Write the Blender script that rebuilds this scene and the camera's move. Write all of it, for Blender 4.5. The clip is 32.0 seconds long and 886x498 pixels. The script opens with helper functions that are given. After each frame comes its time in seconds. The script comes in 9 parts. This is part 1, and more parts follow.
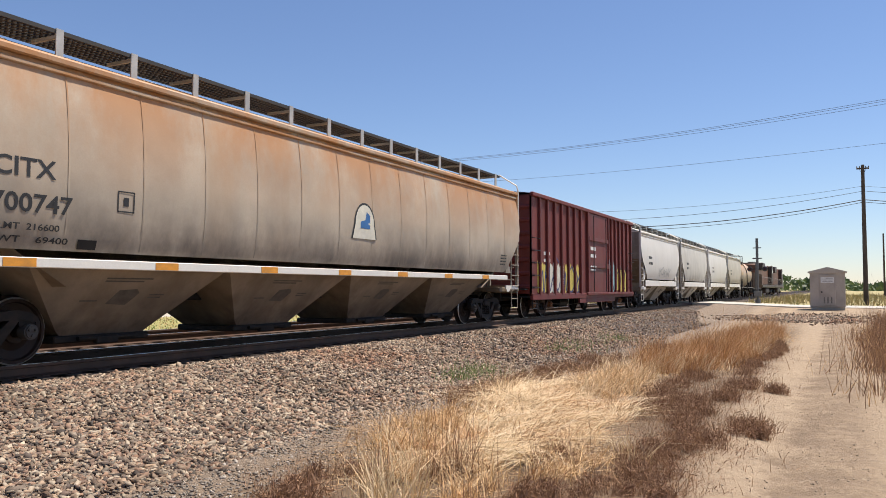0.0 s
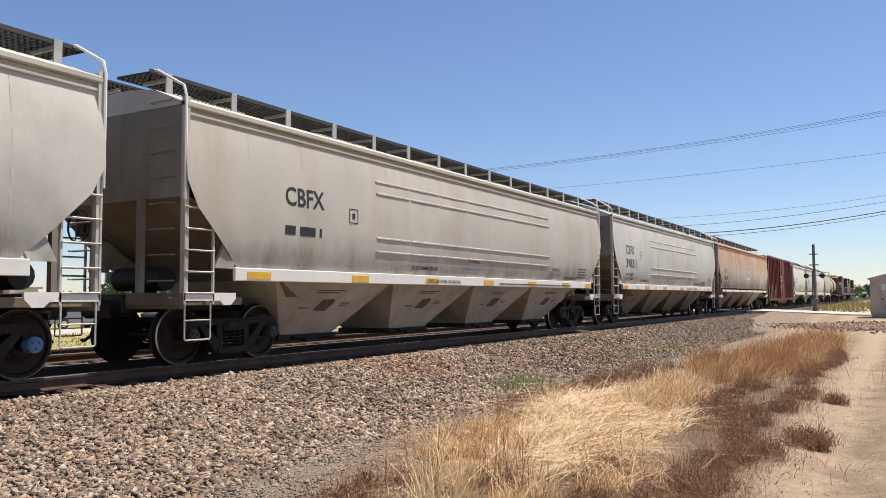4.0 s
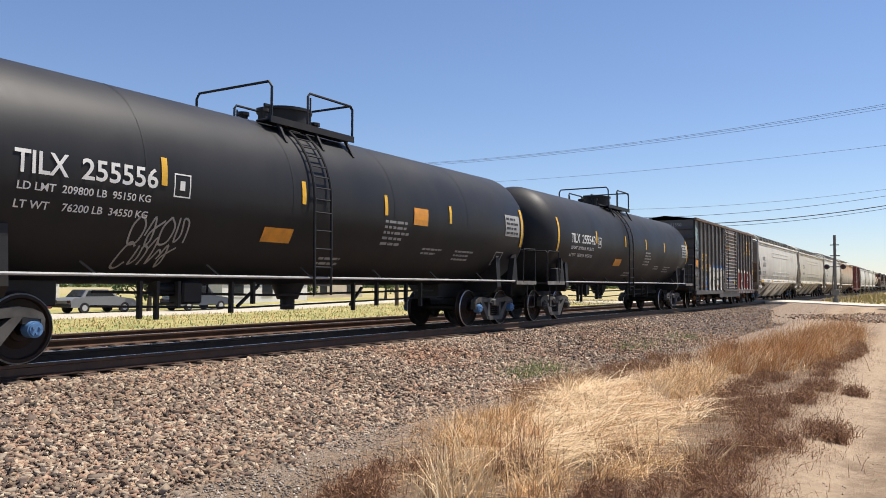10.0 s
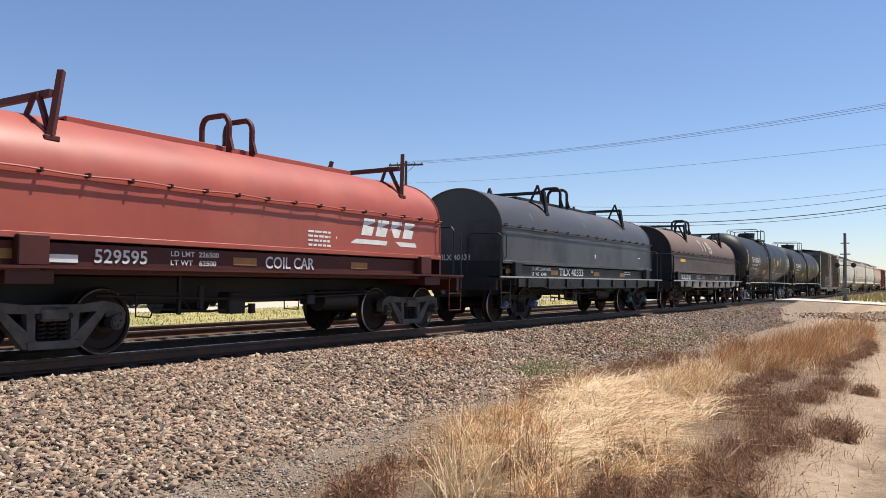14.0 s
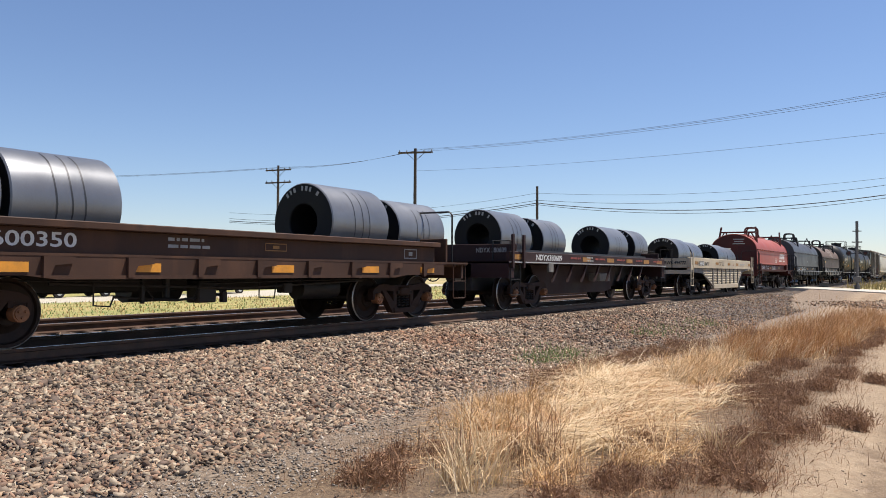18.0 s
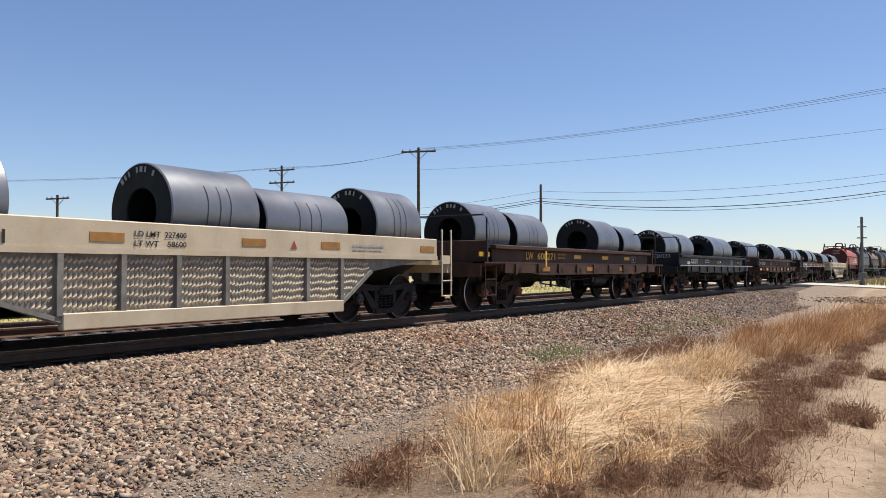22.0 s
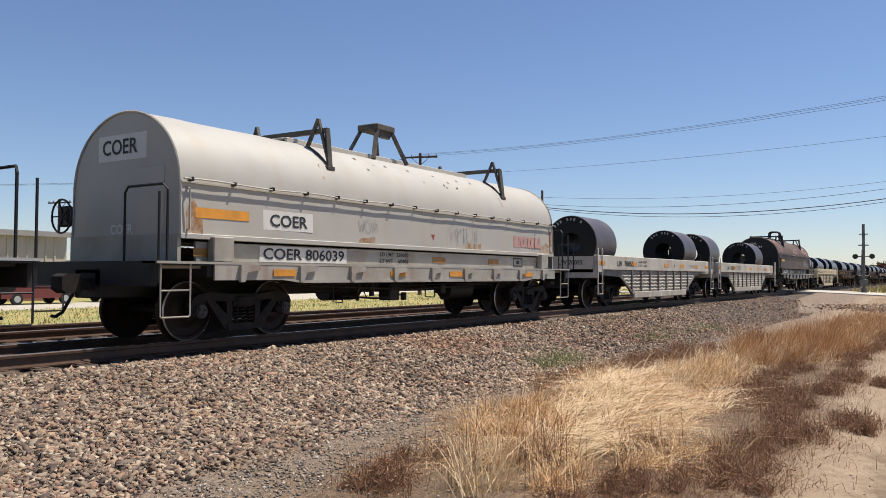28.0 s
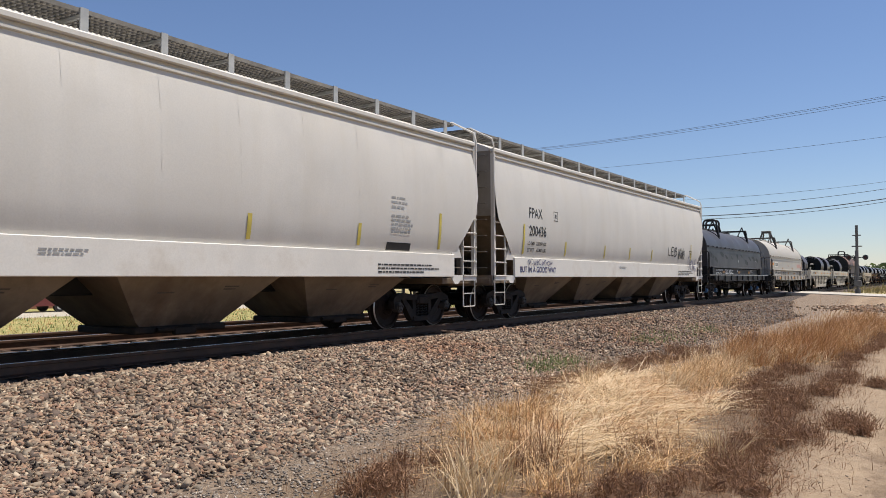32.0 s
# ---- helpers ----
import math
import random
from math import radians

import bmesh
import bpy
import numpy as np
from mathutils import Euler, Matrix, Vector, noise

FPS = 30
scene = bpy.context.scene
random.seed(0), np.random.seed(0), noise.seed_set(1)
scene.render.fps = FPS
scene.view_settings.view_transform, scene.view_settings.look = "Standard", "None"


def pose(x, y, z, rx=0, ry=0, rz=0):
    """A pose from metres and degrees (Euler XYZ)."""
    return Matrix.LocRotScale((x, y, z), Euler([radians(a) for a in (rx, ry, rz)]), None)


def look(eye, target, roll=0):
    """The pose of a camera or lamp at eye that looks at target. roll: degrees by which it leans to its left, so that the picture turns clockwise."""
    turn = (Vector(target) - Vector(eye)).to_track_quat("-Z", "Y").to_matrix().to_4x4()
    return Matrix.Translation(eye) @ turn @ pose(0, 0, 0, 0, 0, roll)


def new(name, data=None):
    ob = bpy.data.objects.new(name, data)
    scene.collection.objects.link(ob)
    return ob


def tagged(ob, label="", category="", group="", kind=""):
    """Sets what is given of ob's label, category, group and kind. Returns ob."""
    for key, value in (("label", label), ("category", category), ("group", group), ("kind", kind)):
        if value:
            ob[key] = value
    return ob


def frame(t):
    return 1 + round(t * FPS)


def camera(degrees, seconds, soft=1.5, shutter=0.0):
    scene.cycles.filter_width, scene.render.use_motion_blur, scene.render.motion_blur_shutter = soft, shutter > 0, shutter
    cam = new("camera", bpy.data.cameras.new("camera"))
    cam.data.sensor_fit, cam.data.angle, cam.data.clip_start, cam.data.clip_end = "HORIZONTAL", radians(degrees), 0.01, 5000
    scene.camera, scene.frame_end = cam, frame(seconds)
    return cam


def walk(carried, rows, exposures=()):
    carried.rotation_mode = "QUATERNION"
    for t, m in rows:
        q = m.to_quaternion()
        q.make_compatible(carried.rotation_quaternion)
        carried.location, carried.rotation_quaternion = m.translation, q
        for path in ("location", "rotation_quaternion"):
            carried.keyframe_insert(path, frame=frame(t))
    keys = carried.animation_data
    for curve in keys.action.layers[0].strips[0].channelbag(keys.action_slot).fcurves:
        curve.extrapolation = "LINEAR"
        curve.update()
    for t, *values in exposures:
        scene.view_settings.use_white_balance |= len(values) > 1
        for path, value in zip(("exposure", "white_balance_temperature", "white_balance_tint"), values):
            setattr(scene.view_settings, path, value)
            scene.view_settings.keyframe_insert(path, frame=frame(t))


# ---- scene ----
EYE = 1.70      # lens above the dirt road
cam = camera(58.5, 32.0, soft=0.9)
# seconds, heading from the track's direction, tilt, lean (degrees)
AIM = [
    (0, 26.625, 2.875, -0.047), (0.5, 27.824, 3.028, -0.102), (1, 28.661, 3.114, -0.165), (1.5, 29.249, 3.171, -0.193), (2, 29.623, 3.238, -0.188),
    (2.5, 29.866, 3.310, -0.214), (3, 30.013, 3.412, -0.242), (3.5, 30.062, 3.484, -0.256), (5.5, 30.249, 3.639, -0.728), (6, 30.556, 3.602, -0.660),
    (6.5, 30.849, 3.596, -0.629), (7, 31.074, 3.517, -0.555), (7.5, 31.267, 3.376, -0.438), (8, 31.372, 3.215, -0.330), (8.5, 31.427, 3.099, -0.271),
    (9, 31.461, 2.952, -0.067), (9.5, 31.398, 2.811, 0.068), (10, 31.319, 2.661, 0.177), (10.5, 31.281, 2.541, 0.284), (11, 31.278, 2.432, 0.339),
    (11.5, 31.282, 2.361, 0.342), (12, 31.356, 2.352, 0.322), (12.5, 31.497, 2.463, 0.142), (13, 31.656, 2.540, 0.091), (13.5, 31.765, 2.491, 0.195),
    (14, 31.920, 2.457, 0.356), (14.5, 32.063, 2.437, 0.496), (16.5, 32.329, 2.030, 0.275), (17, 32.434, 1.858, 0.299), (17.5, 32.523, 1.683, 0.348),
    (18, 32.593, 1.568, 0.409), (18.5, 32.563, 1.460, 0.433), (19, 32.553, 1.380, 0.437), (19.5, 32.499, 1.299, 0.370), (20, 32.487, 1.275, 0.310),
    (20.5, 32.511, 1.269, 0.257), (21, 32.600, 1.315, 0.184), (21.5, 32.748, 1.379, 0.057), (22, 32.873, 1.483, 0.001), (22.5, 32.976, 1.508, 0.018),
    (23, 33.016, 1.542, 0.061), (23.5, 32.994, 1.548, 0.045), (24, 32.916, 1.572, 0.001), (24.5, 32.815, 1.576, -0.001), (25, 32.699, 1.556, 0.052),
    (25.5, 32.706, 1.563, 0.137), (27.5, 32.939, 1.866, 0.169), (28, 32.968, 1.888, 0.239), (28.5, 32.925, 1.855, 0.235), (29, 32.899, 1.924, 0.046),
    (29.5, 32.919, 1.920, -0.101), (30, 32.925, 1.968, -0.188), (30.5, 32.937, 2.021, -0.266), (31, 32.864, 2.132, -0.320), (31.5, 32.756, 2.236, -0.306),
    (32, 32.591, 2.225, -0.268),
]
walk(cam, [(t, pose(0, 0, EYE, 90 + tilt, 0, head - 90) @ pose(0, 0, 0, 0, 0, lean)) for t, head, tilt, lean in AIM], exposures=[(0, 0.52), (14, 0.56), (20, 0.48), (25.5, 0.50), (28, 0.34), (29, 0.54), (29.5, 0.50), (30, 0.27), (30.5, 0.22), (32, 0.24)])

# how far the train has run, by seconds
RUN = [(0, 0.00), (1, 10.73), (2, 21.40), (3, 32.07), (4, 42.77), (5, 53.50), (6, 64.25), (7, 75.06), (8, 85.96), (9, 96.89), (10, 107.90), (11, 118.83), (12, 129.73), (13, 140.69), (14, 151.63), (15, 162.53), (16, 173.42), (17, 184.31), (18, 195.15), (19, 206.00), (20, 216.92), (21, 227.79), (22, 238.71), (23, 249.67), (24, 260.67), (25, 271.70), (26, 282.76), (27, 293.90), (28, 305.11), (29, 316.36), (30, 327.53), (31, 338.70), (32, 349.84)]
RAIL_Z = 0.68   # rail top
YC = 10.64      # middle of the train's track
YC2 = 15.0      # middle of the second track

# ---- light ----
world = bpy.data.worlds.new("world")
scene.world = world
world.use_nodes = True
wn = world.node_tree
sky = wn.nodes.new("ShaderNodeTexSky")
sky.sky_type, sky.sun_disc = "NISHITA", False
SUN = Vector((0.31, -0.25, 0.92)).normalized()
sky.sun_elevation = math.asin(SUN.z)
sky.sun_rotation = math.atan2(SUN.x, SUN.y)
sky.altitude, sky.air_density, sky.dust_density, sky.ozone_density = 60, 1.0, 0.10, 4.0
tint = wn.nodes.new("ShaderNodeMix")
tint.data_type, tint.blend_type = "RGBA", "MULTIPLY"
tint.inputs[0].default_value, tint.inputs[7].default_value = 1.0, (0.985, 0.965, 1.055, 1)
wn.links.new(sky.outputs[0], tint.inputs[6])
wn.links.new(tint.outputs[2], wn.nodes["Background"].inputs[0])
wn.nodes["Background"].inputs[1].default_value = 0.085
sun = new("sun", bpy.data.lights.new("sun", "SUN"))
sun.data.energy, sun.data.angle, sun.data.color = 5.0, radians(0.53), (1.0, 0.93, 0.83)
sun.matrix_world = look((0, 0, 60), Vector((0, 0, 60)) - SUN)
scene.view_settings.exposure = 0.40

# ---- mesh helpers ----
class Geo:
    """Vertices and faces that become one mesh."""

    def __init__(self):
        self.v, self.f = [], []

    def add(self, vs, fs):
        n = len(self.v)
        self.v += [tuple(p) for p in vs]
        self.f += [tuple(i + n for i in q) for q in fs]
        return self

    def box(self, x0, y0, z0, x1, y1, z1, c=0.0):
        if c <= 0:
            self.add([(x0, y0, z0), (x1, y0, z0), (x1, y1, z0), (x0, y1, z0), (x0, y0, z1), (x1, y0, z1), (x1, y1, z1), (x0, y1, z1)],
                     [(0, 3, 2, 1), (4, 5, 6, 7), (0, 1, 5, 4), (1, 2, 6, 5), (2, 3, 7, 6), (3, 0, 4, 7)])
            return self
        rings = []
        for z, k in ((z0, c), (z0 + c, 0), (z1 - c, 0), (z1, c)):
            a, b, d, e = x0 + k, x1 - k, y0 + k, y1 - k
            w = c if k == 0 else 0.4 * c
            rings.append([(a + w, d, z), (b - w, d, z), (b, d + w, z), (b, e - w, z), (b - w, e, z), (a + w, e, z), (a, e - w, z), (a, d + w, z)])
        return self.loft(rings)

    def loft(self, rings, closed=True, caps=True):
        n, k = len(rings[0]), len(self.v)
        for r in rings:
            self.v += [tuple(p) for p in r]
        m = n if closed else n - 1
        for i in range(len(rings) - 1):
            for j in range(m):
                self.f.append((k + i * n + j, k + i * n + (j + 1) % n, k + (i + 1) * n + (j + 1) % n, k + (i + 1) * n + j))
        if caps and closed:
            self.f.append(tuple(k + j for j in reversed(range(n))))
            self.f.append(tuple(k + (len(rings) - 1) * n + j for j in range(n)))
        return self

    def cyl(self, a, b, r, n=12, r2=None, caps=True):
        a, b = Vector(a), Vector(b)
        d = (b - a).normalized()
        u = d.orthogonal().normalized()
        w = d.cross(u)
        r2 = r if r2 is None else r2
        ring = lambda p, q: [p + (u * math.cos(t) + w * math.sin(t)) * q for t in (2 * math.pi * i / n for i in range(n))]
        return self.loft([ring(a, r), ring(b, r2)], caps=caps)

    def tube(self, pts, r, n=6):
        pts = [Vector(p) for p in pts]
        rings = []
        u = None
        for i, p in enumerate(pts):
            d = (pts[min(i + 1, len(pts) - 1)] - pts[max(i - 1, 0)]).normalized()
            if u is None:
                u = d.orthogonal().normalized()
            u = (u - d * u.dot(d)).normalized()
            w = d.cross(u)
            rings.append([p + (u * math.cos(t) + w * math.sin(t)) * r for t in (2 * math.pi * k / n for k in range(n))])
        return self.loft(rings)

    def bar(self, a, b, w, h):
        """A bar of rectangular section between two points; w across, h upright."""
        a, b = Vector(a), Vector(b)
        d = (b - a).normalized()
        s = d.cross(Vector((0, 0, 1)))
        s = s.normalized() if s.length > 1e-4 else Vector((1, 0, 0))
        u = s.cross(d)
        o = [s * w / 2 + u * h / 2, s * -w / 2 + u * h / 2, s * -w / 2 - u * h / 2, s * w / 2 - u * h / 2]
        return self.loft([[a + q for q in o], [b + q for q in o]])

    def ext(self, poly, d0, d1, axis="y"):
        """A polygon in (x, z) pushed along y, or one in (y, z) pushed along x."""
        f = (lambda p, d: (p[0], d, p[1])) if axis == "y" else (lambda p, d: (d, p[0], p[1]))
        return self.loft([[f(p, d0) for p in poly], [f(p, d1) for p in poly]])

    def lathe(self, prof, n=36, caps=False):
        """A profile of (y, r) turned about the y axis."""
        rings = [[(r * math.cos(t), y, r * math.sin(t)) for t in (2 * math.pi * i / n for i in range(n))] for y, r in prof]
        return self.loft(rings, caps=caps)

    def sheet(self, rows):
        """An open sheet of quads over rows of points."""
        return self.loft(rows, closed=False)


def mesh_of(g, name, mat, smooth=True, angle=32):
    me = bpy.data.meshes.new(name)
    me.from_pydata(g.v, [], g.f)
    bm = bmesh.new()
    bm.from_mesh(me)
    bmesh.ops.recalc_face_normals(bm, faces=bm.faces)
    bm.to_mesh(me)
    bm.free()
    me.materials.append(mat)
    if smooth:
        me.shade_smooth()
        me.set_sharp_from_angle(angle=radians(angle))
    return me


def part(name, g, mat, parent, label="", smooth=True, at=None):
    """One mesh under a thing or a part; g is a Geo or a mesh that others share."""
    me = mesh_of(g, name, mat, smooth) if isinstance(g, Geo) else g
    ob = new(name, me)
    ob.parent = parent
    if at is not None:
        ob.location = at
    if label:
        ob["label"] = label
    return ob


def thing(name, label, category, group="", m=None, g=None, mat=None):
    ob = new(name, mesh_of(g, name, mat) if g else None)
    if m is not None:
        ob.matrix_basis = m
    return tagged(ob, label, category, group)


def fast_mesh(name, verts, faces, mat, smooth=False):
    """A mesh from arrays; faces all have the same number of corners."""
    me = bpy.data.meshes.new(name)
    n, k = faces.shape
    me.vertices.add(len(verts))
    me.vertices.foreach_set("co", verts.astype(np.float32).ravel())
    me.loops.add(n * k)
    me.loops.foreach_set("vertex_index", faces.astype(np.int32).ravel())
    me.polygons.add(n)
    me.polygons.foreach_set("loop_start", np.arange(0, n * k, k, dtype=np.int32))
    me.update(calc_edges=True)
    me.materials.append(mat)
    if smooth:
        me.shade_smooth()
    return me


# ---- materials ----
def mix_rgb(nt, fac, a, b, blend="MIX"):
    n = nt.nodes.new("ShaderNodeMix")
    n.data_type, n.blend_type = "RGBA", blend
    for sock, val in ((n.inputs[0], fac), (n.inputs[6], a), (n.inputs[7], b)):
        if isinstance(val, bpy.types.NodeSocket):
            nt.links.new(val, sock)
        elif isinstance(val, (int, float)):
            sock.default_value = val
        else:
            sock.default_value = (*val, 1)
    return n.outputs[2]


def noise_tex(nt, vec, scale, detail=4.0, rough=0.55, stretch=None):
    n = nt.nodes.new("ShaderNodeTexNoise")
    n.inputs["Scale"].default_value, n.inputs["Detail"].default_value, n.inputs["Roughness"].default_value = scale, detail, rough
    if stretch:
        mp = nt.nodes.new("ShaderNodeMapping")
        mp.inputs["Scale"].default_value = stretch
        nt.links.new(vec, mp.inputs["Vector"])
        vec = mp.outputs[0]
    nt.links.new(vec, n.inputs["Vector"])
    return n.outputs["Fac"]


def ramp(nt, val, lo, hi, top=1.0):
    n = nt.nodes.new("ShaderNodeMapRange")
    n.inputs[1].default_value, n.inputs[2].default_value, n.inputs[4].default_value = lo, hi, top
    nt.links.new(val, n.inputs[0])
    return n.outputs[0]


def math_node(nt, op, a, b):
    n = nt.nodes.new("ShaderNodeMath")
    n.operation = op
    for sock, val in ((n.inputs[0], a), (n.inputs[1], b)):
        if isinstance(val, bpy.types.NodeSocket):
            nt.links.new(val, sock)
        else:
            sock.default_value = val
    return n.outputs[0]


def start_mat(name, rough, metal=0.0):
    m = bpy.data.materials.new(name)
    m.use_nodes = True
    nt = m.node_tree
    p = nt.nodes["Principled BSDF"]
    p.inputs["Roughness"].default_value, p.inputs["Metallic"].default_value = rough, metal
    tc = nt.nodes.new("ShaderNodeTexCoord").outputs["Object"]
    info = nt.nodes.new("ShaderNodeObjectInfo")
    sc = nt.nodes.new("ShaderNodeVectorMath")
    sc.operation = "MULTIPLY_ADD"
    nt.links.new(info.outputs["Random"], sc.inputs[0])
    sc.inputs[1].default_value = (53, 31, 17)
    nt.links.new(tc, sc.inputs[2])
    return m, nt, p, sc.outputs[0], tc


def add_bump(nt, p, height, strength, dist=0.01):
    b = nt.nodes.new("ShaderNodeBump")
    b.inputs["Strength"].default_value, b.inputs["Distance"].default_value = strength, dist
    nt.links.new(height, b.inputs["Height"])
    nt.links.new(b.outputs[0], p.inputs["Normal"])


def surf(name, col, rough=0.55, metal=0.0, var=0.25, scale=1.2, dirt=None, dirt_amt=0.5, dirt_scale=0.8, lo=0.45, hi=0.75, streak=None,
         streak_amt=0.6, slo=0.5, shi=0.72, streak_scale=2.0, tints=(), spec=0.5, bump=0.15, bscale=45.0, bdist=0.004):
    """Painted or bare surface: broad variation, grain, patches of dirt or rust, and streaks that run down."""
    m, nt, p, vec, tc = start_mat(name, rough, metal)
    p.inputs["Specular IOR Level"].default_value = spec
    big, fine = noise_tex(nt, vec, scale), noise_tex(nt, vec, bscale, 3)
    dark = tuple(c * (1 - var) for c in col)
    lite = tuple(min(1, c * (1 + 0.5 * var)) for c in col)
    c = mix_rgb(nt, ramp(nt, big, 0.3, 0.7), dark, lite)
    c = mix_rgb(nt, ramp(nt, fine, 0.35, 0.75, 0.18), c, tuple(q * 0.55 for q in col))
    if dirt:
        d = noise_tex(nt, vec, dirt_scale, 6, 0.65)
        c = mix_rgb(nt, ramp(nt, d, lo, hi, dirt_amt), c, dirt)
    if streak:
        s = noise_tex(nt, vec, streak_scale, 5, 0.6, stretch=(1.0, 1.0, 0.12))
        c = mix_rgb(nt, ramp(nt, s, slo, shi, streak_amt), c, streak)
    for z0, z1, col2, amt, sc, lo2, hi2 in tints:
        # patchy colour from a height: rust, soot, and on some materials painted shade
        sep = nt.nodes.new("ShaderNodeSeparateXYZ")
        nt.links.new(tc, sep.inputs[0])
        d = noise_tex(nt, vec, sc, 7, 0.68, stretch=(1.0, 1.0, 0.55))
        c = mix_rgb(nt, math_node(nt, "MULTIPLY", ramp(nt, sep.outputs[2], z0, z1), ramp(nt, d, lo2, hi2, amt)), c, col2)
    nt.links.new(c, p.inputs["Base Color"])
    r = ramp(nt, big, 0.2, 0.8)
    rr = nt.nodes.new("ShaderNodeMapRange")
    rr.inputs[3].default_value, rr.inputs[4].default_value = max(0.05, rough - 0.1), min(1, rough + 0.12)
    nt.links.new(r, rr.inputs[0])
    nt.links.new(rr.outputs[0], p.inputs["Roughness"])
    if bump:
        add_bump(nt, p, fine, bump, bdist)
    return m


def island_mat(name, cols, rough=0.85, var_scale=30.0, thin=0.0, zones=()):
    """Each loose piece of the mesh takes a colour of its own from a row of colours."""
    m, nt, p, vec, _ = start_mat(name, rough)
    g = nt.nodes.new("ShaderNodeNewGeometry")
    rp = nt.nodes.new("ShaderNodeValToRGB")
    rp.color_ramp.elements[0].color = (*cols[0], 1)
    rp.color_ramp.elements[1].color = (*cols[-1], 1)
    for i, c in enumerate(cols[1:-1]):
        rp.color_ramp.elements.new((i + 1) / (len(cols) - 1)).color = (*c, 1)
    nt.links.new(g.outputs["Random Per Island"], rp.inputs[0])
    c = mix_rgb(nt, ramp(nt, noise_tex(nt, vec, var_scale, 3), 0.3, 0.8, 0.45), rp.outputs[0], tuple(q * 0.45 for q in cols[0]))
    for scale, lo, hi, amt, col in zones:
        # broad patches where the pieces take another tint
        c = mix_rgb(nt, ramp(nt, noise_tex(nt, vec, scale, 3), lo, hi, amt), c, col, "MULTIPLY")
    nt.links.new(c, p.inputs["Base Color"])
    if thin:
        tr = nt.nodes.new("ShaderNodeBsdfTranslucent")
        nt.links.new(c, tr.inputs[0])
        mx = nt.nodes.new("ShaderNodeMixShader")
        mx.inputs[0].default_value = thin
        nt.links.new(p.outputs[0], mx.inputs[1])
        nt.links.new(tr.outputs[0], mx.inputs[2])
        nt.links.new(mx.outputs[0], nt.nodes["Material Output"].inputs[0])
    return m


RUST, RUST_D, DUST, SOOT = (0.22, 0.085, 0.035), (0.09, 0.04, 0.022), (0.33, 0.26, 0.19), (0.02, 0.018, 0.017)
M = {}
M["hop_tan"] = surf("hop_tan", (0.5, 0.419, 0.325), 0.6, var=0.12, dirt=(0.25, 0.195, 0.145), dirt_amt=0.5, dirt_scale=0.5, streak=(0.38, 0.26, 0.16), streak_amt=0.4, streak_scale=1.1, tints=((2.3, 3.9, (0.42, 0.185, 0.058), 0.9, 0.55, 0.34, 0.56), (2.6, 1.6, (0.115, 0.097, 0.083), 0.85, 1.1, 0.32, 0.62)), bump=0.08)
M["hop_grey"] = surf("hop_grey", (0.552, 0.524, 0.462), 0.55, var=0.12, dirt=(0.27, 0.245, 0.21), dirt_amt=0.6, dirt_scale=0.7, lo=0.5, hi=0.85, streak=(0.34, 0.29, 0.225), streak_amt=0.4, streak_scale=1.4, tints=((2.25, 1.6, (0.12, 0.10, 0.085), 0.75, 1.6, 0.42, 0.68),), bump=0.06)
M["hop_beige"] = surf("hop_beige", (0.517, 0.474, 0.402), 0.55, var=0.14, dirt=(0.25, 0.215, 0.175), dirt_amt=0.65, dirt_scale=0.6, lo=0.5, hi=0.85, streak=(0.33, 0.24, 0.15), streak_amt=0.35, streak_scale=1.3, tints=((2.25, 1.6, (0.12, 0.10, 0.085), 0.75, 1.6, 0.42, 0.68),), bump=0.06)
M["hop_white"] = surf("hop_white", (0.6615, 0.6321, 0.5807), 0.5, var=0.08, dirt=(0.44, 0.40, 0.34), dirt_amt=0.5, dirt_scale=0.6, lo=0.5, hi=0.9, streak=(0.50, 0.45, 0.37), streak_amt=0.3, streak_scale=1.4, bump=0.05)
# hopper ends: brake grime, plus the gap's shade put into a darker base
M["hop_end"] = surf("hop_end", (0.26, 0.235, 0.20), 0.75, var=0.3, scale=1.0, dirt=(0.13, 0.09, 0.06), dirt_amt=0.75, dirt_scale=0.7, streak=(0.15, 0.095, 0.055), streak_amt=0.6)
# grimy bays and end slopes; shade under the body is painted in, deepest low down
M["hop_low"] = surf("hop_low", (0.27, 0.21, 0.15), 0.75, var=0.3, dirt=(0.10, 0.07, 0.048), dirt_amt=0.75, streak=(0.13, 0.08, 0.045), streak_amt=0.6, tints=((1.15, 0.45, (0.042, 0.030, 0.022), 0.9, 1.3, 0.25, 0.62),))
# paler bays, with light thrown up from the ground put into the colour
M["hop_bay"] = surf("hop_bay", (0.44, 0.40, 0.335), 0.7, var=0.2, dirt=(0.20, 0.155, 0.11), dirt_amt=0.6, dirt_scale=1.0, streak=(0.22, 0.15, 0.09), streak_amt=0.4)
M["sill_white"] = surf("sill_white", (0.765, 0.732, 0.669), 0.55, var=0.1, dirt=(0.42, 0.35, 0.27), dirt_amt=0.6, dirt_scale=1.2, lo=0.52, hi=0.8)
M["box_red"] = surf("box_red", (0.162, 0.026, 0.022), 0.6, var=0.25, dirt=(0.07, 0.018, 0.014), dirt_amt=0.6, streak=(0.16, 0.05, 0.03), streak_amt=0.4)
M["box_black"] = surf("box_black", (0.104, 0.095, 0.087), 0.5, var=0.28, scale=0.7, dirt=(0.12, 0.088, 0.068), dirt_amt=0.5, lo=0.5, hi=0.85, streak=(0.13, 0.072, 0.045), streak_amt=0.5, slo=0.54, shi=0.8, tints=((2.4, 0.9, (0.06, 0.042, 0.034), 0.7, 0.9, 0.42, 0.62),))
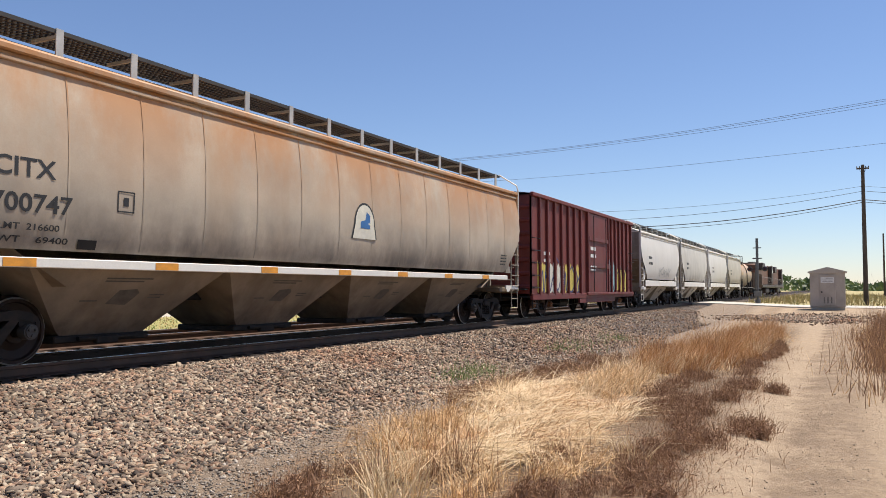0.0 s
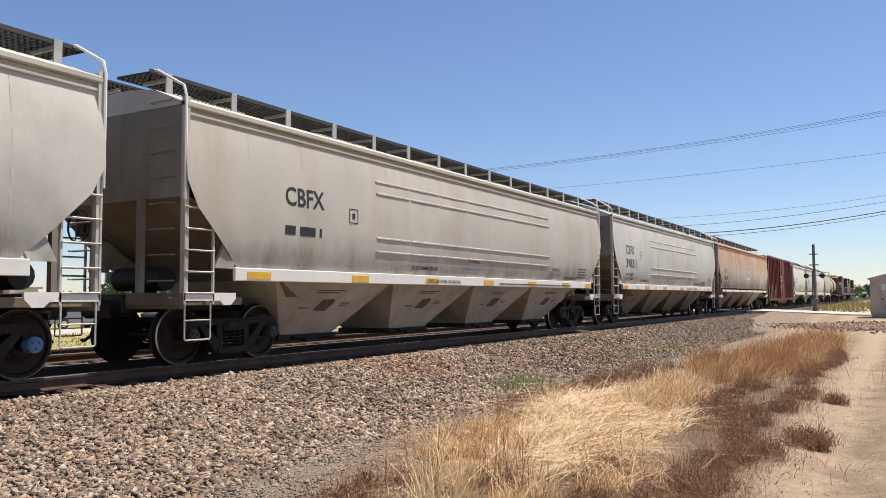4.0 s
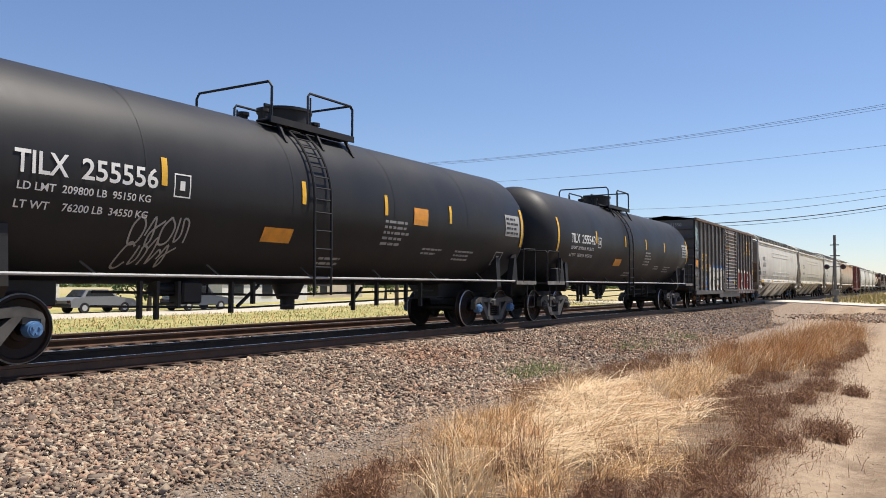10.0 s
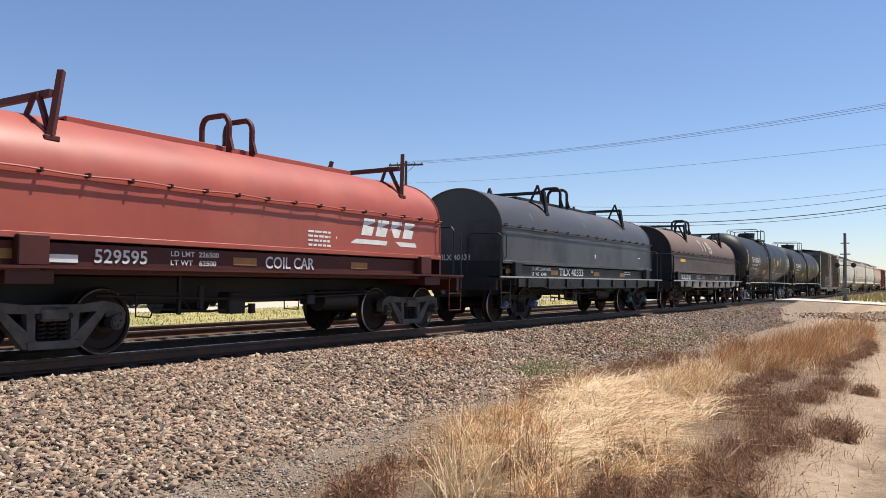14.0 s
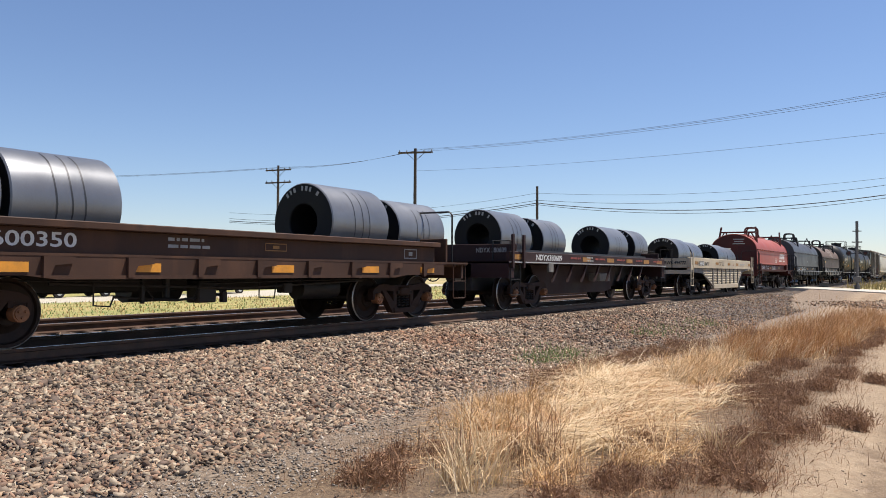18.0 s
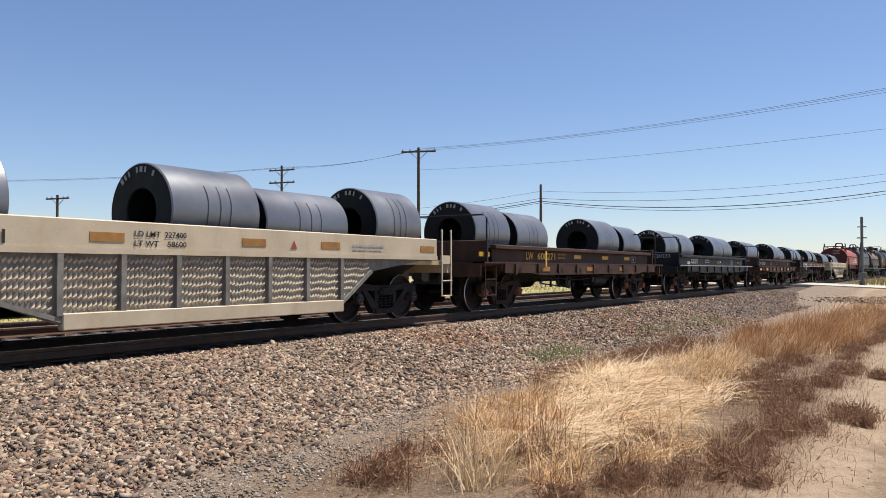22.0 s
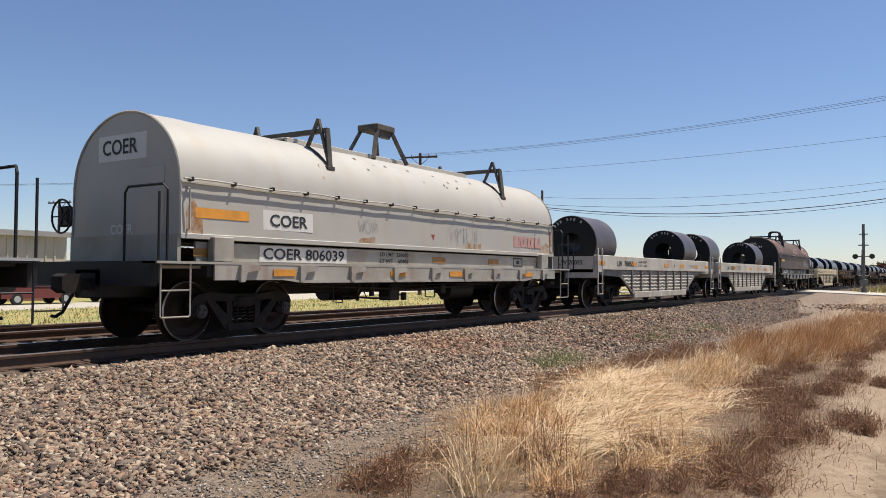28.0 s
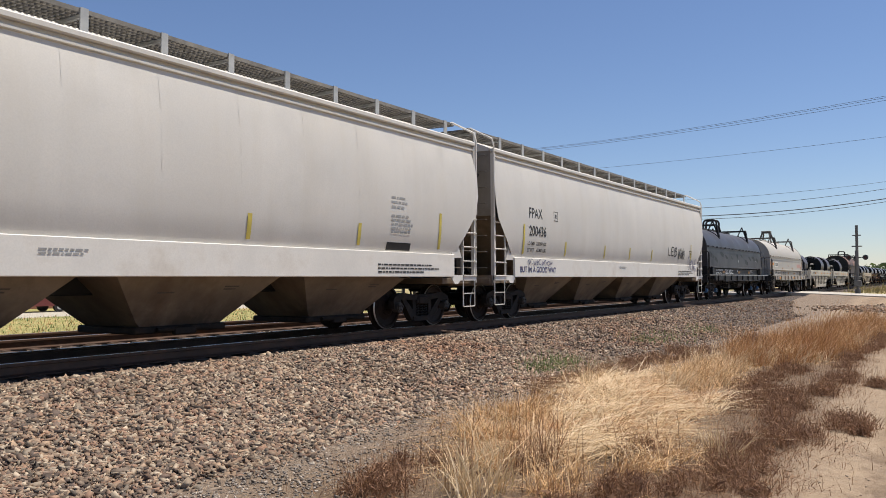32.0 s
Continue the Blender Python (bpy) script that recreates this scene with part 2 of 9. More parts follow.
M["box_door"] = surf("box_door", (0.2415, 0.2127, 0.184), 0.55, var=0.3, dirt=(0.09, 0.06, 0.045), dirt_amt=0.7, streak=(0.16, 0.07, 0.035), streak_amt=0.6)
M["box_roof"] = surf("box_roof", (0.15, 0.105, 0.078), 0.8, var=0.35, dirt=(0.08, 0.05, 0.036), dirt_amt=0.7, dirt_scale=2)
M["tank"] = surf("tank", (0.0185, 0.0188, 0.0215), 0.5, var=0.25, scale=0.6, dirt=(0.032, 0.03, 0.029), dirt_amt=0.45, dirt_scale=0.5, streak=(0.03, 0.028, 0.026), streak_amt=0.35, spec=0.25, bump=0.04)
# rust and brown hoods: the side's shade is painted in below the rail
M["hood_rust"] = surf("hood_rust", (0.135, 0.092, 0.070), 0.65, var=0.25, dirt=(0.16, 0.075, 0.042), dirt_amt=0.6, dirt_scale=0.6, lo=0.4, hi=0.75, streak=(0.075, 0.055, 0.048), streak_amt=0.5, tints=((2.60, 2.44, (0.052, 0.043, 0.040), 0.8, 0.45, 0.2, 0.5),), bump=0.06)
M["hood_brown"] = surf("hood_brown", (0.122, 0.077, 0.065), 0.62, var=0.25, dirt=(0.14, 0.078, 0.05), dirt_amt=0.55, dirt_scale=0.5, lo=0.4, hi=0.75, streak=(0.062, 0.047, 0.041), streak_amt=0.5, spec=0.35, tints=((2.60, 2.44, (0.052, 0.043, 0.040), 0.8, 0.45, 0.2, 0.5),), bump=0.06)
M["hood_dark"] = surf("hood_dark", (0.064, 0.0625, 0.070), 0.45, var=0.2, scale=0.7, dirt=(0.075, 0.072, 0.071), dirt_amt=0.45, dirt_scale=0.45, lo=0.45, hi=0.8, tints=((2.7, 2.0, (0.017, 0.018, 0.021), 0.75, 0.75, 0.46, 0.60),), spec=0.35, bump=0.04)

M["hood_patch"] = surf("hood_patch", (0.0209, 0.022, 0.0242), 0.5, var=0.4, scale=4, dirt=(0.038, 0.04, 0.045), dirt_amt=0.7, dirt_scale=3, spec=0.3)
M["hood_red"] = surf("hood_red", (0.341, 0.068, 0.044), 0.5, var=0.14, scale=0.6, dirt=(0.36, 0.13, 0.085), dirt_amt=0.5, dirt_scale=0.5, streak=(0.20, 0.045, 0.032), streak_amt=0.35, bump=0.04)
M["hood_white"] = surf("hood_white", (0.44, 0.418, 0.373), 0.55, var=0.1, dirt=(0.37, 0.33, 0.27), dirt_amt=0.5, dirt_scale=0.6, streak=(0.40, 0.31, 0.21), streak_amt=0.35, bump=0.06)
M["under_white"] = surf("under_white", (0.3752, 0.3504, 0.3024), 0.65, var=0.15, dirt=(0.24, 0.18, 0.12), dirt_amt=0.7, dirt_scale=1.5, streak=RUST, streak_amt=0.35, slo=0.58)
M["under_dark"] = surf("under_dark", (0.018, 0.019, 0.021), 0.6, var=0.3, dirt=(0.055, 0.046, 0.038), dirt_amt=0.5, spec=0.3)
M["under_red"] = surf("under_red", (0.085, 0.019, 0.016), 0.6, var=0.25, dirt=(0.035, 0.018, 0.015), dirt_amt=0.6, spec=0.3)
M["flat_maroon"] = surf("flat_maroon", (0.032, 0.013, 0.013), 0.65, var=0.3, dirt=(0.06, 0.033, 0.024), dirt_amt=0.5, spec=0.3)
M["flat_brown"] = surf("flat_brown", (0.068, 0.034, 0.022), 0.7, var=0.4, dirt=(0.05, 0.025, 0.016), dirt_amt=0.75, dirt_scale=1.4, streak=(0.125, 0.06, 0.033), streak_amt=0.5, spec=0.3)
M["flat_black"] = surf("flat_black", (0.014, 0.014, 0.0155), 0.6, var=0.3, dirt=(0.045, 0.04, 0.035), dirt_amt=0.45, spec=0.3)
M["well_tan"] = surf("well_tan", (0.538, 0.451, 0.322), 0.6, var=0.14, dirt=(0.33, 0.26, 0.17), dirt_amt=0.6, dirt_scale=1.0, streak=(0.36, 0.24, 0.13), streak_amt=0.4, slo=0.55)
M["well_white"] = surf("well_white", (0.5304, 0.4947, 0.4284), 0.6, var=0.15, dirt=(0.30, 0.25, 0.19), dirt_amt=0.65, dirt_scale=1.0, streak=(0.27, 0.19, 0.12), streak_amt=0.5, slo=0.52, tints=((1.2, 0.3, (0.30, 0.23, 0.15), 0.7, 1.4, 0.4, 0.65),))
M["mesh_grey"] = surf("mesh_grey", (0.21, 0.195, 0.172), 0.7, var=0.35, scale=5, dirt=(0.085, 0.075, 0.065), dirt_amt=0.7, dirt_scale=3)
M["well_dark"] = surf("well_dark", (0.06, 0.054, 0.047), 0.7, var=0.4, scale=5, dirt=(0.15, 0.13, 0.105), dirt_amt=0.6, dirt_scale=3)
M["steel_coil"] = surf("steel_coil", (0.200, 0.207, 0.226), 0.36, 0.45, var=0.2, scale=0.9, dirt=(0.132, 0.128, 0.136), dirt_amt=0.6, dirt_scale=1.2, bump=0.03)
M["coil_brown"] = surf("coil_brown", (0.125, 0.105, 0.110), 0.42, 0.35, var=0.25, scale=0.9, dirt=(0.085, 0.066, 0.062), dirt_amt=0.6, dirt_scale=1.2)
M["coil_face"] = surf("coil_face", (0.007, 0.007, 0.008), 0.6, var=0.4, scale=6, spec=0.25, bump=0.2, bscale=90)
M["coil_strap"] = surf("coil_strap", (0.06, 0.06, 0.065), 0.4, 0.6)
M["truck"] = surf("truck", (0.014, 0.012, 0.011), 0.75, var=0.4, scale=4, dirt=(0.05, 0.033, 0.023), dirt_amt=0.6, dirt_scale=5, spec=0.3, bump=0.3)
M["truck_rust"] = surf("truck_rust", (0.045, 0.024, 0.017), 0.8, var=0.4, scale=4, dirt=(0.018, 0.013, 0.011), dirt_amt=0.7, dirt_scale=4, spec=0.3, bump=0.3)
M["truck_grey"] = surf("truck_grey", (0.10, 0.095, 0.088), 0.7, var=0.4, scale=4, dirt=(0.025, 0.021, 0.019), dirt_amt=0.75, dirt_scale=3, spec=0.3, bump=0.3)
M["wheel"] = surf("wheel", (0.028, 0.017, 0.013), 0.6, 0.3, var=0.4, scale=6, dirt=(0.012, 0.01, 0.009), dirt_amt=0.7, dirt_scale=5, spec=0.3)
M["wheel_rim"] = surf("wheel_rim", (0.55, 0.54, 0.52), 0.38, 0.7, var=0.2, scale=8)
M["cap_blue"] = surf("cap_blue", (0.10, 0.22, 0.42), 0.5, var=0.3, scale=9)
M["cap_rust"] = surf("cap_rust", (0.28, 0.13, 0.06), 0.7, var=0.4, scale=9)
M["cap_dark"] = surf("cap_dark", (0.05, 0.045, 0.042), 0.6, var=0.4, scale=9)
M["iron"] = surf("iron", (0.016, 0.016, 0.0175), 0.55, var=0.25, scale=3, dirt=(0.045, 0.032, 0.025), dirt_amt=0.4, spec=0.3)
M["grating"] = surf("grating", (0.035, 0.035, 0.036), 0.7, var=0.3, scale=4)
M["galv"] = surf("galv", (0.42, 0.42, 0.41), 0.5, 0.2, var=0.2, scale=4)
M["yellow"] = surf("yellow", (0.72, 0.41, 0.03), 0.5, var=0.15, scale=5, dirt=(0.35, 0.20, 0.05), dirt_amt=0.4, dirt_scale=6)
M["orange"] = surf("orange", (0.72, 0.30, 0.03), 0.5, var=0.15, scale=5, dirt=(0.30, 0.15, 0.05), dirt_amt=0.5, dirt_scale=6)
M["amber"] = surf("amber", (0.36, 0.17, 0.035), 0.55, var=0.2, scale=5, dirt=(0.13, 0.065, 0.03), dirt_amt=0.6, dirt_scale=6)
M["black_ink"] = surf("black_ink", (0.022, 0.022, 0.024), 0.6, var=0.3, scale=8)
M["white_ink"] = surf("white_ink", (0.70, 0.70, 0.68), 0.6, var=0.15, scale=6)
M["grey_ink"] = surf("grey_ink", (0.34, 0.34, 0.33), 0.6, var=0.2, scale=6)
M["fade_ink"] = surf("fade_ink", (0.42, 0.37, 0.33), 0.7, var=0.3, scale=4, dirt=(0.16, 0.11, 0.085), dirt_amt=0.8, dirt_scale=3, lo=0.42, hi=0.6)
M["pink_ink"] = surf("pink_ink", (0.48, 0.275, 0.235), 0.6, var=0.2, scale=6)
M["red_ink"] = surf("red_ink", (0.30, 0.062, 0.045), 0.6, var=0.35, scale=4)
M["blue_ink"] = surf("blue_ink", (0.035, 0.14, 0.36), 0.5, var=0.2, scale=5)
M["navy_ink"] = surf("navy_ink", (0.05, 0.055, 0.16), 0.6, var=0.2, scale=5)
M["cyan_ink"] = surf("cyan_ink", (0.30, 0.48, 0.50), 0.6, var=0.25, scale=5)
M["cream_ink"] = surf("cream_ink", (0.66, 0.63, 0.53), 0.6, var=0.15, scale=4, dirt=(0.45, 0.42, 0.35), dirt_amt=0.5, dirt_scale=3)
M["yellow_ink"] = surf("yellow_ink", (0.62, 0.50, 0.10), 0.6, var=0.2, scale=5)
M["rust_ink"] = surf("rust_ink", (0.34, 0.17, 0.07), 0.8, var=0.5, scale=5, dirt=(0.42, 0.36, 0.29), dirt_amt=0.9, dirt_scale=4, lo=0.42, hi=0.58)
M["smudge"] = surf("smudge", (0.10, 0.085, 0.07), 0.7, var=0.4, scale=9)
M["loco"] = surf("loco", (0.05, 0.028, 0.022), 0.5, var=0.3, dirt=(0.03, 0.025, 0.022), dirt_amt=0.6)
M["loco_orange"] = surf("loco_orange", (0.16, 0.052, 0.022), 0.5, var=0.25, dirt=(0.05, 0.03, 0.02), dirt_amt=0.7)
M["glass"] = surf("glass", (0.02, 0.024, 0.028), 0.08, var=0.1, bump=0)

# ---- ground ----
def ground_z(x, y):
    """Dirt road at nought; the land climbs a little to the level crossing."""
    x, y = np.asarray(x, float), np.asarray(y, float)
    up = np.clip((x - 34) / 22, 0, 1)
    z = 0.36 * up * up * (3 - 2 * up)
    z = z + 0.03 * np.sin(x * 0.55) * np.sin(y * 0.8 + 1) * (np.abs(y) < 30) * (x < 60)
    z = z - 0.05 * np.exp(-((y - 0.55) / 0.28) ** 2) * (x < 45) - 0.05 * np.exp(-((y + 1.25) / 0.28) ** 2) * (x < 45)
    return z


BED = [(4.9, -0.06), (5.8, 0.0), (6.6, 0.10), (8.1, 0.39), (8.75, 0.47), (9.2, 0.47), (9.5, 0.45), (11.8, 0.45), (12.4, 0.45), (13.4, 0.42), (14.2, 0.43), (15.8, 0.43), (16.9, 0.41), (18.0, 0.12), (18.6, -0.06)]


def bed_z(y):
    return np.interp(y, [p[0] for p in BED], [p[1] for p in BED])


def ground_material():
    m, nt, p, _, tc = start_mat("ground", 0.95)
    sep = nt.nodes.new("ShaderNodeSeparateXYZ")
    nt.links.new(tc, sep.inputs[0])
    x, y = sep.outputs[0], sep.outputs[1]
    big, mid, fine = noise_tex(nt, tc, 0.16, 5), noise_tex(nt, tc, 1.3, 6, 0.65), noise_tex(nt, tc, 28, 4, 0.7)
    dirt = mix_rgb(nt, ramp(nt, mid, 0.36, 0.64), (0.205, 0.138, 0.084), (0.35, 0.25, 0.158))
    dirt = mix_rgb(nt, ramp(nt, fine, 0.45, 0.72, 0.55), dirt, (0.17, 0.118, 0.08))
    wob = math_node(nt, "ADD", y, math_node(nt, "MULTIPLY", math_node(nt, "SUBTRACT", mid, 0.5), 1.1))
    # wheel tracks run along the road
    tr = nt.nodes.new("ShaderNodeMath")
    tr.operation = "PINGPONG"
    nt.links.new(math_node(nt, "ADD", wob, 20.55 - 0.0), tr.inputs[0])
    tr.inputs[1].default_value = 0.9
    dirt = mix_rgb(nt, ramp(nt, tr.outputs[0], 0.62, 0.30, 0.6), dirt, (0.42, 0.31, 0.203))
    speck = noise_tex(nt, tc, 9, 6, 0.75)
    dirt = mix_rgb(nt, ramp(nt, speck, 0.5, 0.7, 0.5), dirt, (0.15, 0.105, 0.07))
    dirt = mix_rgb(nt, ramp(nt, speck, 0.46, 0.3, 0.45), dirt, (0.46, 0.36, 0.26))
    # grey stony margin by the track bed
    stony = mix_rgb(nt, ramp(nt, fine, 0.4, 0.65), (0.15, 0.108, 0.076), (0.32, 0.238, 0.168))
    # brown litter under the grass strip
    litter = mix_rgb(nt, ramp(nt, fine, 0.42, 0.70), (0.085, 0.050, 0.030), (0.27, 0.185, 0.105))
    dirt = mix_rgb(nt, math_node(nt, "MULTIPLY", ramp(nt, wob, 1.15, 1.75), ramp(nt, x, 36, 33, 0.8)), dirt, litter)
    c = mix_rgb(nt, ramp(nt, wob, 4.2, 5.3), dirt, stony)
    # dry grass and weeds further off
    field = mix_rgb(nt, ramp(nt, noise_tex(nt, tc, 0.35, 6, 0.7), 0.4, 0.62), (0.46, 0.37, 0.14), (0.24, 0.26, 0.075))
    field = mix_rgb(nt, ramp(nt, fine, 0.4, 0.7, 0.5), field, (0.22, 0.17, 0.07))
    c = mix_rgb(nt, ramp(nt, wob, 18.3, 18.9), c, field)
    pale = mix_rgb(nt, ramp(nt, fine, 0.4, 0.7, 0.5), (0.50, 0.45, 0.36), (0.38, 0.34, 0.27))
    c = mix_rgb(nt, math_node(nt, "MULTIPLY", ramp(nt, wob, 36, 37), ramp(nt, wob, 44, 43)), c, pale)
    far = mix_rgb(nt, ramp(nt, big, 0.4, 0.6), (0.42, 0.33, 0.16), (0.30, 0.26, 0.11))
    c = mix_rgb(nt, ramp(nt, math_node(nt, "ADD", x, math_node(nt, "MULTIPLY", mid, 8)), 68, 74), c, far)
    c = mix_rgb(nt, math_node(nt, "MULTIPLY", ramp(nt, wob, -2.6, -3.4), 0.8), c, far)
    nt.links.new(c, p.inputs["Base Color"])
    add_bump(nt, p, math_node(nt, "ADD", fine, math_node(nt, "MULTIPLY", speck, 2.0)), 0.8, 0.03)
    return m


def make_ground():
    xs = np.unique(np.concatenate([np.linspace(-2500, -60, 14), np.arange(-60, 0, 4.0), np.arange(0, 40, 0.25), np.arange(40, 90, 1.0), np.linspace(90, 3500, 30)]))
    ys = np.unique(np.concatenate([np.linspace(-2500, -20, 14), np.arange(-20, -5, 1.5), np.arange(-5, 6, 0.12), np.arange(6, 20, 0.4), np.arange(20, 60, 2.0), np.linspace(60, 3500, 22)]))
    X, Y = np.meshgrid(xs, ys, indexing="ij")
    Z = ground_z(X, Y)
    rng = np.random.default_rng(3)
    Z += np.where((X > 0) & (X < 40) & (Y > -5) & (Y < 6), rng.normal(0, 0.006, X.shape), 0)
    # approach ramp to the crossing, and the trench that holds the track bed
    near = np.clip((X - 50) / 9, 0, 1) * np.clip((82 - X) / 12, 0, 1)
    Z = np.where((Y > 2.5) & (Y < 8.7), Z + near * np.clip((Y - 3) / 5.6, 0, 1) * 0.26, Z)
    Z = np.where((Y > 5.5) & (Y < 18.3), np.where(Y < 8.3, np.where(X < 40, Z - 0.12, Z), np.minimum(Z - 0.12, bed_z(Y) - 0.09)), Z)
    v = np.stack([X, Y, Z], -1).reshape(-1, 3)
    n, k = len(xs), len(ys)
    i = (np.arange(n - 1)[:, None] * k + np.arange(k - 1)[None]).ravel()
    ob = new("ground", fast_mesh("ground", v, np.stack([i, i + k, i + k + 1, i + 1], 1), ground_material(), True))
    tagged(ob, "pale tan dirt road and dry ground beside the railway", "ground", kind="structure")


make_ground()


def ballast_material():
    m, nt, p, vec, tc = start_mat("ballast", 0.95)
    vo = nt.nodes.new("ShaderNodeTexVoronoi")
    vo.inputs["Scale"].default_value = 17
    nt.links.new(tc, vo.inputs["Vector"])
    rp = nt.nodes.new("ShaderNodeValToRGB")
    for e, c in zip(rp.color_ramp.elements, ((0.05, 0.037, 0.03), (0.40, 0.31, 0.24))):
        e.color = (*c, 1)
    rp.color_ramp.elements.new(0.45).color = (0.17, 0.118, 0.09, 1)
    rp.color_ramp.elements.new(0.7).color = (0.26, 0.17, 0.125, 1)
    sp = nt.nodes.new("ShaderNodeSeparateColor")
    nt.links.new(vo.outputs["Color"], sp.inputs[0])
    nt.links.new(sp.outputs[0], rp.inputs[0])
    c = mix_rgb(nt, ramp(nt, vo.outputs["Distance"], 0.25, 0.55, 0.9), rp.outputs[0], (0.03, 0.023, 0.019))
    c = mix_rgb(nt, ramp(nt, noise_tex(nt, tc, 0.5, 4), 0.5, 0.75, 0.35), c, (0.14, 0.115, 0.10))
    nt.links.new(c, p.inputs["Base Color"])
    add_bump(nt, p, vo.outputs["Distance"], 1.0, -0.05)
    return m


def make_bed():
    xs = np.unique(np.concatenate([np.linspace(-440, -6, 40), np.arange(-6, 40, 0.3), np.arange(40, 120, 2.0), np.linspace(120, 1500, 20)]))
    ys = np.unique(np.concatenate([[p[0] for p in BED], np.arange(4.9, 9.6, 0.15), np.arange(9.6, 18.6, 0.45)]))
    X, Y = np.meshgrid(xs, ys, indexing="ij")
    Z = bed_z(Y) + np.random.default_rng(5).normal(0, 0.012, X.shape)
    v = np.stack([X, Y, Z], -1).reshape(-1, 3)
    n, k = len(xs), len(ys)
    i = (np.arange(n - 1)[:, None] * k + np.arange(k - 1)[None]).ravel()
    ob = new("track_bed", fast_mesh("track_bed", v, np.stack([i, i + k, i + k + 1, i + 1], 1), ballast_material(), True))
    tagged(ob, "bank of crushed grey and pink stone under the two tracks", "track bed", kind="structure")


make_bed()


def scatter_stones(name, label, pts, size, mat, seed, flat=0.75, tilt=0.5):
    """Many loose stones, each a rough six-sided lump, as one mesh."""
    rng = np.random.default_rng(seed)
    n = len(pts)
    cube = np.array([(-1, -1, -1), (1, -1, -1), (1, 1, -1), (-1, 1, -1), (-1, -1, 1), (1, -1, 1), (1, 1, 1), (-1, 1, 1)], float) * 0.5
    q = np.array([(0, 3, 2, 1), (4, 5, 6, 7), (0, 1, 5, 4), (1, 2, 6, 5), (2, 3, 7, 6), (3, 0, 4, 7)])
    v = cube[None] * (1 + rng.uniform(-0.75, 0.30, (n, 8, 3)))
    v[:, 4:, :2] += rng.uniform(-0.30, 0.30, (n, 1, 2))
    v *= (size * rng.lognormal(0, 0.24, n))[:, None, None] * np.stack([np.ones(n) * 1.45, rng.uniform(0.6, 1.0, n), rng.uniform(0.5, 0.95, n) * flat], 1)[:, None]
    a, b, c = rng.uniform(0, 6.28, n), rng.normal(0, tilt * 0.7, n), rng.normal(0, tilt * 1.7, n)
    ca, sa, cb, sb, cc, sc = np.cos(a), np.sin(a), np.cos(b), np.sin(b), np.cos(c), np.sin(c)
    x, y, z = v[..., 0], v[..., 1], v[..., 2]
    y, z = y * cc[:, None] + z * sc[:, None], -y * sc[:, None] + z * cc[:, None]
    x, z = x * cb[:, None] + z * sb[:, None], -x * sb[:, None] + z * cb[:, None]
    x, y = x * ca[:, None] - y * sa[:, None], x * sa[:, None] + y * ca[:, None]
    v = np.stack([x, y, z], -1) + pts[:, None]
    f = (q[None] + 8 * np.arange(n)[:, None, None]).reshape(-1, 4)
    tagged(new(name, fast_mesh(name, v.reshape(-1, 3), f, mat)), label, "gravel", kind="stuff")


STONE = island_mat("stone", [(0.042, 0.032, 0.026), (0.17, 0.122, 0.096), (0.40, 0.240, 0.158), (0.095, 0.071, 0.054), (0.47, 0.325, 0.215), (0.21, 0.156, 0.116), (0.60, 0.485, 0.355), (0.06, 0.047, 0.039)], 0.9, 25,
                   zones=((0.7, 0.50, 0.68, 0.7, (0.74, 0.71, 0.68)), (0.45, 0.52, 0.7, 0.8, (1.0, 0.80, 0.70)), (1.6, 0.5, 0.75, 0.5, (0.72, 0.71, 0.70))))
PEBBLE = island_mat("pebble", [(0.10, 0.08, 0.065), (0.30, 0.245, 0.195), (0.20, 0.17, 0.14), (0.56, 0.48, 0.40)], 0.9, 40)


def bank_points():
    rng = np.random.default_rng(11)
    out = []
    for x0, x1, dens in ((1.5, 9.0, 2500), (9.0, 16.0, 1350), (16.0, 28.0, 420), (28.0, 50.0, 90)):
        n = int((x1 - x0) * 3.9 * dens)
        x, y = rng.uniform(x0, x1, n), rng.uniform(5.1, 9.42, n)
        keep = rng.uniform(0, 1, n) < np.clip((y - 5.15 + 0.18 * np.sin(x * 1.3) + 0.1 * np.sin(x * 3.7)) / 0.4, 0.08, 1)
        out.append(np.stack([x, y, bed_z(y) + rng.uniform(-0.025, 0.03, n)], 1)[keep])
    for x0, x1, dens in ((2.0, 40.0, 60),):
        n = int((x1 - x0) * 3.2 * dens)
        x, y = rng.uniform(x0, x1, n), rng.uniform(11.8, 14.0, n)
        out.append(np.stack([x, y, bed_z(y) + 0.01], 1))
    return np.concatenate(out)


scatter_stones("ballast_stones", "loose crushed stones of grey, brown and pink", bank_points(), 0.044, STONE, 12, 0.8, 0.5)
rg = np.random.default_rng(14)
n = 60000
px, py = 2.5 + 22 * rg.uniform(0, 1, n) ** 1.7, 6.2 - 9.7 * rg.uniform(0, 1, n) ** 1.6
keep = rg.uniform(0, 1, n) < np.where(py > 4.3, 1.0, np.where(py < -0.3, 0.22, 0.16))
px, py = px[keep], py[keep]
pz = ground_z(px, py) + 0.002 + np.where(py > 5.3, np.maximum(bed_z(py), 0), 0)
GRIT = island_mat("grit", [(0.30, 0.225, 0.16), (0.37, 0.285, 0.205), (0.33, 0.25, 0.18), (0.48, 0.385, 0.29)], 0.9, 40)
for name, label, k, size, mat in (("pebbles", "small grey pebbles along the foot of the stone bank", py > 3.8, 0.019, PEBBLE), ("road_grit", "small tan pebbles strewn over the dirt road", py <= 3.8, 0.013, GRIT)):
    scatter_stones(name, label, np.stack([px, py, pz], 1)[k], size, mat, 15)
n = 2600
